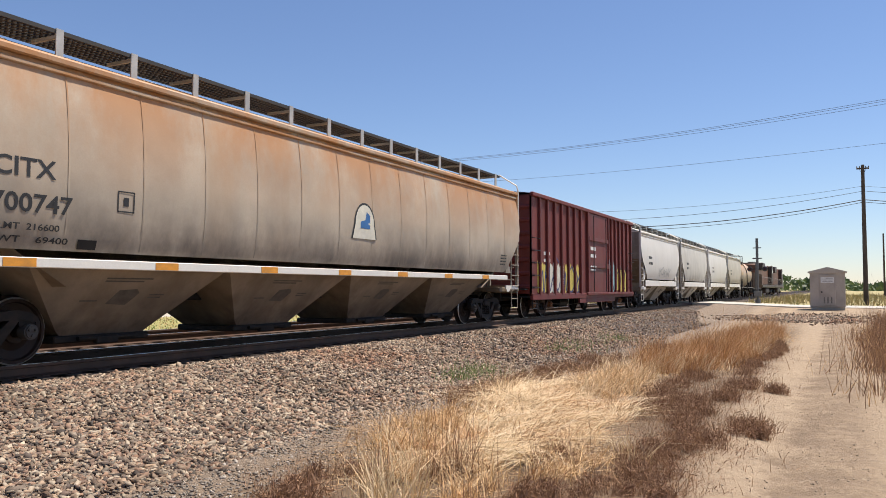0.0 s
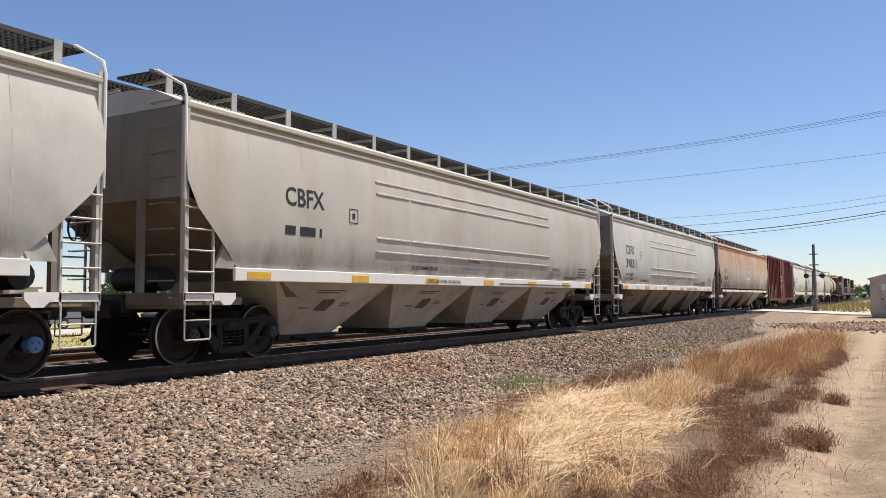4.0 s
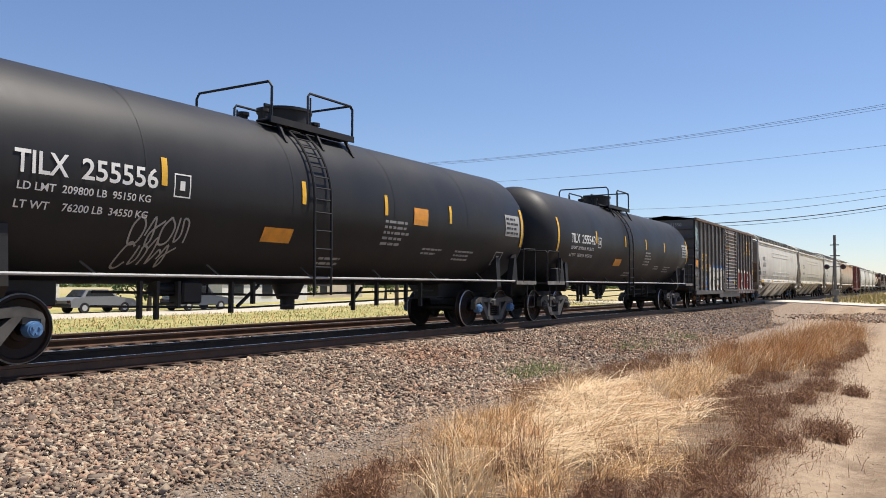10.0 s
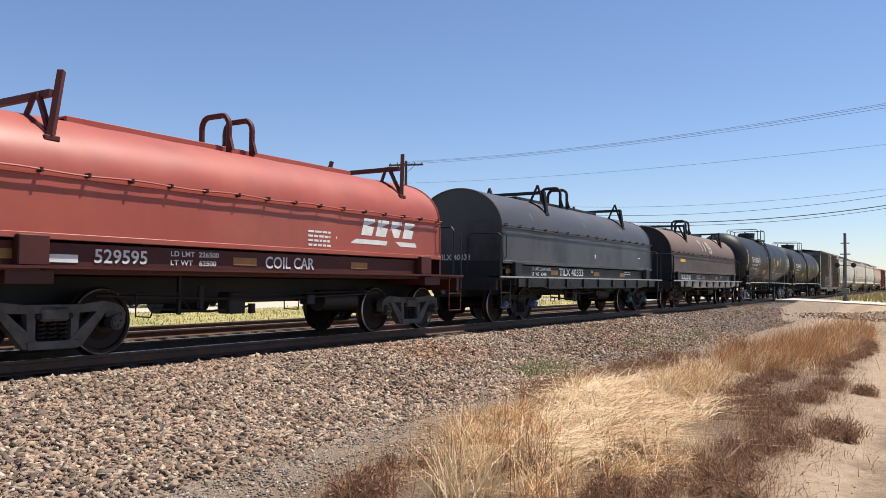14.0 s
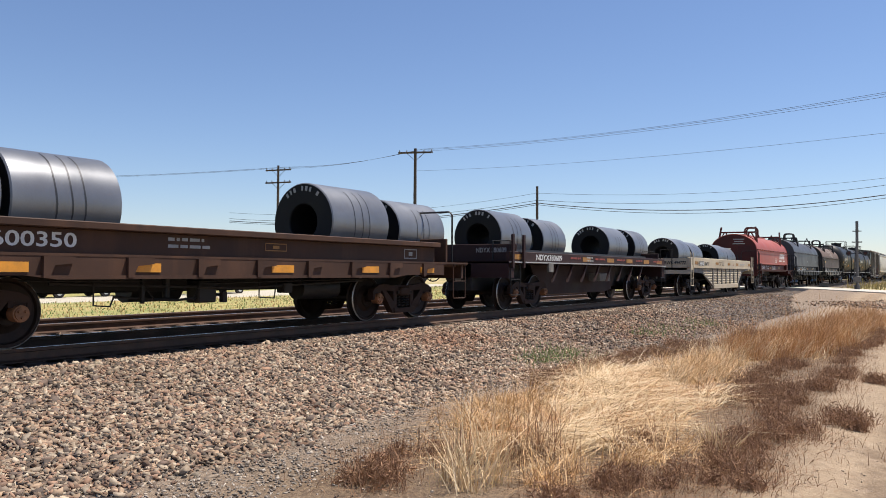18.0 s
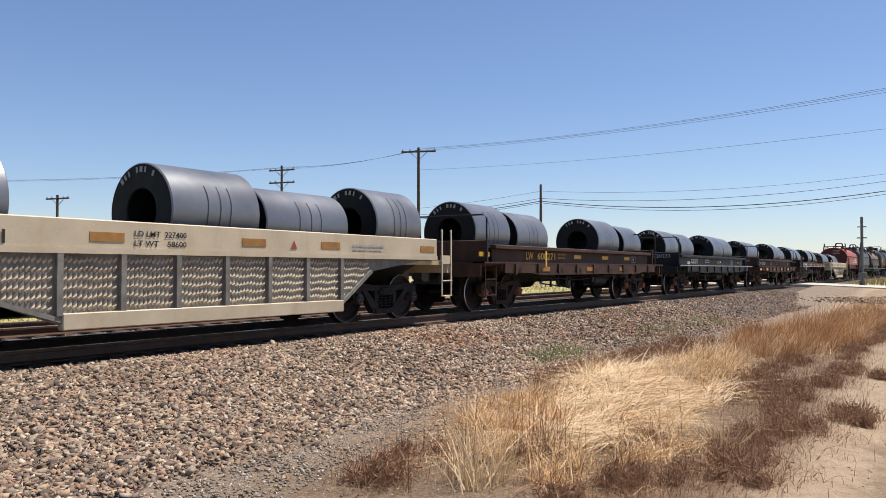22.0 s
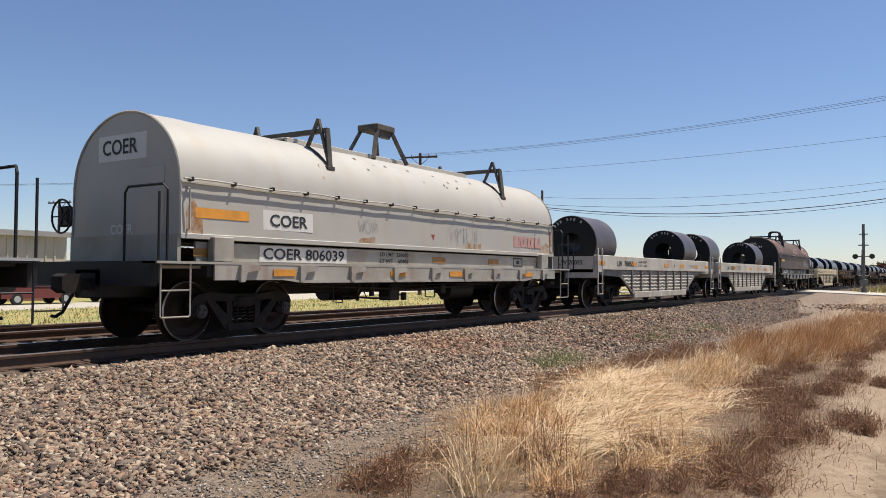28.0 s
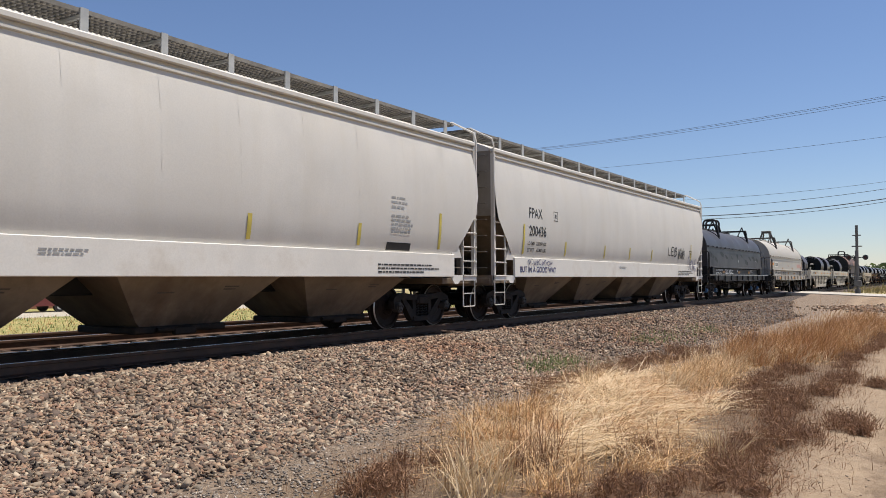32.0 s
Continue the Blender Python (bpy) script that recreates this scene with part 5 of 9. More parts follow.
def blobs(car, x, z, w, h, n, mat, side, seed, name="graffiti", label="", lift=0.010):
    """Fat sprayed letters as many-cornered patches."""
    rnd = random.Random(seed)
    pts, fs = [], []
    for i in range(n):
        x0, x1 = x + w * i / n + 0.02, x + w * (i + 1) / n - 0.02
        k = len(pts)
        m = 8
        lo = [(x0 + (x1 - x0) * j / m, z + h * rnd.uniform(0, 0.10)) for j in range(m + 1)]
        hi = [(x0 + (x1 - x0) * j / m + rnd.uniform(-0.02, 0.02), z + h * rnd.uniform(0.82, 1.0)) for j in range(m + 1)]
        for a, b in zip(lo, hi):
            for q in range(5):
                pts.append((a[0] + (b[0] - a[0]) * q / 4, a[1] + (b[1] - a[1]) * q / 4))
        hole = rnd.choice([(3, 1), (4, 2), (2, 1), (5, 2)])
        for j in range(m):
            for q in range(4):
                if abs(j - hole[0]) < 1 and q in (hole[1], hole[1] + 1):
                    continue
                fs.append((k + j * 5 + q, k + (j + 1) * 5 + q, k + (j + 1) * 5 + q + 1, k + j * 5 + q + 1))
    put_on(pts, fs, name, mat, car, side, label, lift)


def ladder_geo(x, w, z0, z1, y, n, r=0.016, post=0.03):
    """Ladder on a side: two posts and rungs."""
    g = Geo()
    for xx in (x, x + w):
        g.box(xx - post / 2, y - 0.02, z0, xx + post / 2, y + 0.02, z1)
    for i in range(n):
        z = z0 + (z1 - z0) * (i + 0.5) / n
        g.cyl((x, y - 0.03, z), (x + w, y - 0.03, z), r, 6)
    return g


def step_geo(x, w, y, z0, z1):
    """Sill step: a bent bar under the corner."""
    return Geo().tube([(x, y, z1), (x, y, z0 + 0.02), (x + 0.02, y, z0), (x + w - 0.02, y, z0), (x + w, y, z0 + 0.02), (x + w, y, z1)], 0.014, 6).cyl((x, y, (z0 + z1) / 2), (x + w, y, (z0 + z1) / 2), 0.012, 6)


def end_rungs(car, xe, s, y0, y1, z0, z1, n, mat):
    me = mesh_of(Geo().tube([(xe, y0, 0), (xe + s * 0.07, y0, 0), (xe + s * 0.07, y1, 0), (xe, y1, 0)], 0.013, 5), "end_rung", mat)
    for i in range(n):
        part("end_rung", me, None, car, at=(0, 0, z0 + (z1 - z0) * i / (n - 1)))


def brake_wheel(car, xe, s, y, z, mat):
    g = Geo()
    ring = [(xe + s * 0.12, y + 0.26 * math.cos(a), z + 0.26 * math.sin(a)) for a in (2 * math.pi * i / 20 for i in range(21))]
    g.tube(ring, 0.016, 6)
    for k in range(5):
        a = 2 * math.pi * k / 5
        g.cyl((xe + s * 0.10, y, z), (xe + s * 0.12, y + 0.26 * math.cos(a), z + 0.26 * math.sin(a)), 0.012, 5)
    part("brake_wheel", g, mat, car)
    part("brake_housing", Geo().box(min(xe, xe + s * 0.1), y - 0.12, z - 0.16, max(xe, xe + s * 0.1), y + 0.12, z + 0.16, 0.02), mat, car)


# ---- covered hopper ----
HOP_PROF = [(1.505, 1.52), (1.56, 1.72), (1.595, 2.0), (1.61, 2.4), (1.605, 2.8), (1.58, 3.2), (1.53, 3.6), (1.45, 3.98)]


def hop_side(z):
    return float(np.interp(z, [p[1] for p in HOP_PROF], [p[0] for p in HOP_PROF]))


def covered_hopper(label, x0, x1, body, low, sill, panels=14, bays=4, zs=(1.31, 1.52), board="grating", style=("truck", "cap_dark"), cut=1.1, eave=3.99, rise=0.48, group="covered hopper cars", ribs=None):
    car, half = new_car("covered_hopper", label, "hopper car", x0, x1, group)
    zc, tall = 2.6, (eave - 1.53) / 2.46
    xs = []
    for i in range(panels):
        xs += [-half + 2 * half * (i + k) / panels for k in (0.0, 0.06, 0.3, 0.5, 0.7, 0.94)]
    xs.append(half)
    for s in (-1, 1):
        rows = []
        for y, z in HOP_PROF:
            z = 1.52 + (z - 1.52) * tall
            lim = half - (cut * (zc - z) / (zc - 1.52) if z < zc else 0)
            row = []
            for i, x in enumerate(xs):
                dent = (0.010 if body == "hop_tan" else 0.004) * math.sin(math.pi * ((i % 6) / 6)) ** 0.8 if 1.6 < z < 3.9 else 0
                row.append((max(-lim, min(lim, x)), s * (y + dent - (0.01 if body == "hop_tan" else 0.004)), z))
            rows.append(row)
        part("side_sheet", Geo().sheet(rows), M[body], car)
        ytop = s * 1.43
        part("top_rail", Geo().box(-half, min(ytop, ytop + s * 0.12), eave - 0.10, half, max(ytop, ytop + s * 0.12), eave, 0.02), M[body], car)
        part("eave_moulding", Geo().box(-half + 0.05, min(s * 1.43, s * 1.525), eave - 0.22, half - 0.05, max(s * 1.43, s * 1.525), eave - 0.16, 0.015), M[body], car)
        ys = s * 1.52
        part("side_sill", Geo().box(-half + 1.0, min(ys, ys + s * 0.06), zs[0], half - 1.0, max(ys, ys + s * 0.06), zs[1], 0.01), M[sill], car)
        me = mesh_of(Geo().sheet([[(-0.012, s * (hop_side(z) - 0.001), 1.52 + (z - 1.52) * tall), (0.012, s * (hop_side(z) - 0.001), 1.52 + (z - 1.52) * tall)] for z in (1.55, 1.8, 2.1, 2.5, 2.9, 3.3, 3.6, 3.88)]), "seam", M[body])
        for i in range(1, panels):
            x = -half + 2 * half * i / panels
            if abs(x) < half - 1.0:
                part("seam", me, None, car, at=(x, 0, 0))
    zt = eave
    roof = [(-1.44, zt), (-0.85, zt + 0.24), (-0.3, zt + 0.30), (0.3, zt + 0.30), (0.85, zt + 0.24), (1.44, zt), (1.40, zt - 0.06), (-1.40, zt - 0.06)]
    part("roof", Geo().ext(roof, -half - 0.012, half + 0.012, "x"), M[body], car)
    part("hatch_coaming", Geo().box(-half + 0.8, -0.28, zt + 0.26, half - 0.8, 0.28, zt + 0.40, 0.03), M[body], car)
    me = mesh_of(Geo().box(-0.9, -0.33, zt + 0.36, 0.9, 0.33, zt + 0.44, 0.02), "hatch", M[body])
    for i in range(5):
        part("hatch", me, None, car, at=(-half + 1.6 + (2 * half - 3.2) * i / 4, 0, 0))
    # walkway over the roof, on brackets
    for s in (-1, 1):
        g = Geo()
        zb = eave + rise
        for y in (0.12, 0.25, 0.37, 0.49, 0.61, 0.73, 0.86):
            g.box(-half - 0.1, s * y - 0.014, zb, half + 0.1, s * y + 0.014, zb + (0.06 if y > 0.8 else 0.03))
        nx = int(2 * half / 0.085)
        for i in range(nx + 1):
            x = -half - 0.1 + (2 * half + 0.2) * i / nx
            g.bar((x, s * 0.12, zb + 0.02), (x + 0.05, s * 0.86, zb + 0.02), 0.036, 0.03)
        part("running_board", g, M[board], car)
        n = int(2 * half / 1.32)
        me = mesh_of(Geo().ext([(-0.06, zt + 0.2), (0.06, zt + 0.2), (0.06, zt + rise + 0.07), (-0.06, zt + rise + 0.07)], s * 0.88 - 0.012, s * 0.88 + 0.012).bar((0, s * 0.86, zt + rise - 0.03), (0, s * 0.30, zt + rise - 0.03), 0.05, 0.05), "bracket", M["galv"])
        for i in range(n + 1):
            part("bracket", me, None, car, at=(-half + 0.25 + (2 * half - 0.5) * i / n, 0, 0))
    for e in (-1, 1):
        xe = e * half
        g = Geo()
        g.box(min(xe, xe - e * 0.06), -1.46, 2.55, max(xe, xe - e * 0.06), 1.46, eave - 0.06)
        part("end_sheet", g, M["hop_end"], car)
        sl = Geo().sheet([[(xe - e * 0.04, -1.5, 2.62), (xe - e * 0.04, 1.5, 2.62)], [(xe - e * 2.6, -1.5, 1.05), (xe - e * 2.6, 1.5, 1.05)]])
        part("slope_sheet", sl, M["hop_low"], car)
        for s in (-1, 1):
            part("end_post", Geo().box(min(xe, xe - e * 0.09), s * 1.50 - 0.04, 1.0, max(xe, xe - e * 0.09), s * 1.50 + 0.04, 4.05), M[body], car)
        for s in (-0.55, 0.55):
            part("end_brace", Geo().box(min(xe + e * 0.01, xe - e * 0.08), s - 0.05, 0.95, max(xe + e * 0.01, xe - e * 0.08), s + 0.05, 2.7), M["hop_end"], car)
        shelf = Geo().box(min(xe + e * 0.05, xe - e * 1.3), -1.45, 0.93, max(xe + e * 0.05, xe - e * 1.3), 1.45, 1.06, 0.01)
        shelf.box(min(xe + e * 0.02, xe - e * 0.06), -1.5, 0.88, max(xe + e * 0.02, xe - e * 0.06), 1.5, 1.12)
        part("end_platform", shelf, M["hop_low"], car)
        for s in (-1, 1):
            part("ladder", ladder_geo(min(xe - e * 0.58, xe - e * 0.02), 0.56, 0.95, 2.55, s * 1.53, 5), M[body], car)
            part("sill_step", step_geo(min(xe - e * 0.56, xe - e * 0.04), 0.5, s * 1.53, 0.42, 1.0), M[body], car)
            part("corner_rail", Geo().tube([(xe, s * 0.80, eave + rise + 0.05), (xe, s * 0.92, eave + rise + 0.05), (xe, s * 1.50, eave + 0.22), (xe, s * 1.55, eave + 0.05), (xe, s * 1.55, 2.5)], 0.024, 6), M[sill], car)
            part("corner_bracket", Geo().ext([(xe, 1.12), (xe - e * 1.05, 1.12), (xe - e * 1.05, 1.03), (xe - e * 0.95, 0.93), (xe - e * 0.80, 0.93), (xe - e * 0.72, 1.0), (xe, 1.0)], s * 1.53 - 0.02, s * 1.53 + 0.02), M[sill], car)
            part("gusset", Geo().ext([(xe - e * 1.0, 1.5), (xe - e * 1.25, 2.05), (xe - e * 0.9, 2.05), (xe - e * 0.62, 1.5)], s * 1.50 - 0.03, s * 1.50 + 0.03), M[body], car)
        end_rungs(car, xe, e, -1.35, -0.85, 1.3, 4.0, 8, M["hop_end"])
        part("brake_gear", Geo().cyl((xe - e * 0.5, -0.6, 1.35), (xe - e * 0.5, 0.5, 1.35), 0.19, 14).box(xe - e * 0.9 - 0.12, 0.2, 1.1, xe - e * 0.9 + 0.12, 0.6, 1.45, 0.03), M["iron"], car)
    brake_wheel(car, -half, -1, 0.75, 2.2, M["iron"])
    # hoppers under the body
    pitch = (2 * half - 4.1) / bays
    lt, lb = pitch / 2 - 0.02, 0.74
    top = [(-lt, -1.46, 1.34), (lt, -1.46, 1.34), (lt, 1.46, 1.34), (-lt, 1.46, 1.34)]
    mid = [(-lb - 0.1, -0.70, 0.42), (lb + 0.1, -0.70, 0.42), (lb + 0.1, 0.70, 0.42), (-lb - 0.1, 0.70, 0.42)]
    bot = [(-lb, -0.66, 0.34), (lb, -0.66, 0.34), (lb, 0.66, 0.34), (-lb, 0.66, 0.34)]
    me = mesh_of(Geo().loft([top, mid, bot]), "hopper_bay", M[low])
    gm = mesh_of(Geo().box(-0.86, -0.70, 0.24, 0.86, 0.70, 0.35, 0.02).cyl((-0.5, -0.74, 0.30), (0.5, -0.74, 0.30), 0.035, 8).box(-0.2, -0.78, 0.21, 0.2, -0.68, 0.33, 0.015), "outlet_gate", M["truck"])
    on_bay = lambda x, z: (x, -1.466 + (1.34 - z) * 0.826, z)
    vm = mesh_of(Geo().add([on_bay(*p) for p in ((-0.28, 0.80), (0.10, 0.78), (0.24, 0.96), (0.16, 1.02), (-0.16, 1.0))], [(0, 1, 2, 3, 4)]), "stencil_patch", M["smudge"])
    pg = Geo()
    for z, a, b2 in ((1.16, -0.5, 0.35), (1.12, -0.5, 0.2), (0.92, 0.45, 0.75), (0.88, 0.45, 0.7), (0.84, -0.75, -0.45)):
        pg.add([on_bay(a, z), on_bay(b2, z), on_bay(b2, z + 0.022), on_bay(a, z + 0.022)], [(0, 1, 2, 3)])
    pm = mesh_of(pg, "small_print", M["smudge"])
    for i in range(bays):
        x = (i - (bays - 1) / 2) * pitch
        b = part("hopper_bay", me, None, car, at=(x, 0, 0))
        part("outlet_gate", gm, None, b)
        if eave < 4.1:
            part("stencil_patch", vm, None, b)
        part("small_print", pm, None, b)
    part("center_sill", Geo().box(-half - 0.1, -0.32, 0.82, half + 0.1, 0.32, 1.10, 0.02), M["iron"], car)
    running_gear(car, half, half - 1.5, style)
    if ribs:
        xa, xb, zlist, n = ribs
        for z in zlist:
            me = mesh_of(Geo().box(0.025, -hop_side(z) - 0.018, z - 0.020, (xb - xa) / n - 0.025, -hop_side(z) + 0.01, z + 0.020, 0.008), "stiffener", M[body])
            for i in range(n):
                part("stiffener", me, None, car, at=(xa + (xb - xa) * i / n, 0, 0))
    return car, half


def sill_marks(car, xs, w, z0, z1, mat, y=1.58, name="reflector"):
    me = mesh_of(Geo().box(-w / 2, -y - 0.006, z0, w / 2, -y + 0.002, z1), name, M[mat])
    for x in xs:
        part(name, me, None, car, at=(x, 0, 0))


SILL = lambda z: 1.585
# 7: rust-stained tan hopper
car, h = covered_hopper("tan covered hopper car streaked with orange rust", 4.52, 23.47, "hop_tan", "hop_low", "sill_white", panels=15, zs=(1.29, 1.42), eave=4.07, rise=0.54)
letter(car, "CITX", -8.0, 2.42, 0.245, side=hop_side, width=0.86)
letter(car, "700747", -8.02, 1.98, 0.24, side=hop_side, width=1.14)
letter(car, "LMT  216600", -7.9, 1.76, 0.085, side=hop_side, width=0.85)
letter(car, "WT    69400", -7.9, 1.60, 0.085, side=hop_side, width=1.0)
outline_box(car, -6.16, 2.10, 0.30, 0.30, 0.02, "black_ink", hop_side)
patch(car, -6.75, 1.55, -6.45, 1.68, "iron", hop_side, "data_plate")
arch = [(0.30 * math.cos(a), 0.36 * math.sin(a)) for a in (math.pi * i / 12 for i in range(13))]
for nm, k, mt, lf in (("emblem", 1.0, "black_ink", 0.008), ("emblem", 0.9, "cream_ink", 0.011)):
    put_on([(0.29 + p[0] * k * 1.35, 2.40 + p[1] * k * 1.25) for p in arch] + [(0.29 - 0.50 * k, 2.08), (0.29 + 0.50 * k, 2.08)], [tuple(range(15))], nm, mt, car, hop_side, lift=lf)
put_on([(0.12, 2.30), (0.50, 2.30), (0.50, 2.58), (0.36, 2.66), (0.30, 2.48), (0.12, 2.44)], [(0, 1, 2, 3, 4, 5)], "emblem", "blue_ink", car, hop_side, lift=0.014)
bars(car, -0.05, 2.17, 0.7, 1, 0.09, "black_ink", hop_side, seed=8)
sill_marks(car, [-7.6, -5.2, -2.8, -0.4, 2.0, 4.4, 6.8], 0.45, 1.30, 1.41, "orange")
bars(car, 7.9, 2.0, 0.5, 4, 0.09, "black_ink", hop_side, seed=5)
letter_end(car, "CITX", -h - 0.06, -0.55, 3.75, 0.17)
letter_end(car, "700747", -h - 0.06, -0.55, 3.52, 0.17)
# 8: light grey hopper with stiffening ribs
RIBS = (-4.1, 4.3, (3.12, 3.36, 1.95, 2.22), 6)
car, h = covered_hopper("light grey covered hopper car with welded ribs and orange reflectors", -14.68, 3.33, "hop_grey", "hop_low", "sill_white", ribs=RIBS, eave=4.07, rise=0.54)
letter(car, "CBFX", -7.60, 2.66, 0.34, side=hop_side, width=1.07)
letter(car, "398311", -7.58, 2.15, 0.33, side=hop_side, width=1.40)
letter(car, "LD LMT  218800", -7.60, 1.84, 0.10, side=hop_side, width=0.95)
letter(car, "LT  WT   67200", -7.60, 1.68, 0.10, side=hop_side, width=0.95)
letter(car, "DO NOT HAMMER ON CAR", -5.6, 1.63, 0.085, side=hop_side, width=1.1)
letter(car, "WARNING", 2.5, 1.86, 0.10, "red_ink", hop_side, 0.62)
bars(car, 2.3, 1.78, 1.0, 3, 0.07, "grey_ink", hop_side, seed=2)
bars(car, 5.5, 1.75, 1.0, 3, 0.08, side=hop_side, seed=4)
bars(car, 7.2, 1.95, 0.5, 2, 0.10, side=hop_side, seed=14)
outline_box(car, -5.75, 2.52, 0.28, 0.28, 0.018, "black_ink", hop_side)
sill_marks(car, [-7.7, -4.7, -1.9, 1.2, 4.1, 7.2], 0.62, 1.33, 1.45, "orange")
letter(car, "VENT CAR WHEN UNLOADING", 2.2, 1.355, 0.08, side=SILL, width=1.4)
letter(car, "DO NOT HAMMER ON CAR", 3.9, 1.60, 0.10, side=hop_side, width=1.5)
for k, x in enumerate((-6.3, -3.6, -0.6, 4.8, 6.0)):
    bars(car, x, 1.40, 0.5, 2, 0.05, "grey_ink", SILL, seed=300 + k)
letter_end(car, "CBFX", -h - 0.06, -0.55, 3.70, 0.17)
letter_end(car, "398311", -h - 0.06, -0.55, 3.45, 0.17)
# 9
car, h = covered_hopper("grey-beige covered hopper car with dusty ribbed sides", -34.65, -16.18, "hop_beige", "hop_bay", "sill_white", ribs=(-4.4, 4.6, (3.12, 3.36, 1.95, 2.22), 7))
letter(car, "CBFX", -7.1, 2.62, 0.33, side=hop_side, width=1.05)
bars(car, -7.1, 2.12, 1.4, 1, 0.34, side=hop_side, seed=31, name="car_mark")
letter(car, "WARNING", -0.5, 1.86, 0.10, "red_ink", hop_side, 0.62)
letter(car, "WARNING", 4.8, 1.80, 0.10, "red_ink", hop_side, 0.62)
for k, x in enumerate((-0.8, 4.5)):
    bars(car, x, 1.76, 1.2, 3, 0.08, "grey_ink", hop_side, seed=20 + k)
letter(car, "DO NOT HAMMER ON CAR", -3.0, 1.63, 0.085, side=hop_side, width=1.1)
letter(car, "DO NOT HAMMER ON CAR", 5.9, 1.57, 0.085, side=hop_side, width=1.1)
letter(car, "VENT CAR WHEN UNLOADING", -2.4, 1.355, 0.08, side=SILL, width=1.5)
bars(car, 7.0, 1.9, 0.9, 4, 0.09, side=hop_side, seed=9)
outline_box(car, -5.3, 2.45, 0.28, 0.28, 0.018, "black_ink", hop_side)
sill_marks(car, [-7.7, -4.9, -2.2, 0.6, 3.3, 5.9, 7.9], 0.55, 1.34, 1.46, "yellow")
bars(car, 1.2, 1.36, 6.0, 1, 0.08, side=SILL, seed=61)
# 10
car, h = covered_hopper("pale grey covered hopper car with yellow sill stripes", -53.95, -36.03, "hop_grey", "hop_bay", "sill_white", ribs=(-3.65, 4.0, (3.12, 3.38, 1.80, 2.05), 6), style=("truck", "cap_blue"))
letter(car, "AOKX", -7.56, 2.72, 0.29, side=hop_side, width=0.80)
letter(car, "601153", -7.56, 2.33, 0.29, side=hop_side, width=1.02)
letter(car, "LD LMT  219300", -7.60, 1.95, 0.10, side=hop_side, width=0.98)
letter(car, "LT WT    67700", -7.60, 1.80, 0.10, side=hop_side, width=0.98)
bars(car, -7.60, 1.65, 0.95, 1, 0.11, side=hop_side, seed=33)
letter(car, "DO NOT HAMMER ON CAR", -6.1, 1.37, 0.085, side=SILL, width=1.15)
sill_marks(car, [-7.7], 1.0, 1.36, 1.48, "yellow")
sill_marks(car, [-3.8, -1.3, 1.2, 3.7, 6.2], 0.45, 1.36, 1.48, "yellow")
bars(car, -3.4, 1.38, 11.0, 1, 0.07, side=SILL, seed=62)
for k, x in enumerate((-4.3, -2.6, 0.6, 3.0)):
    bars(car, x, 1.72, 0.9, 3, 0.075, "grey_ink", hop_side, seed=40 + k)
letter_end(car, "AOKX", -h - 0.06, -0.5, 3.62, 0.17)
letter_end(car, "601153", -h - 0.06, -0.5, 3.38, 0.17)
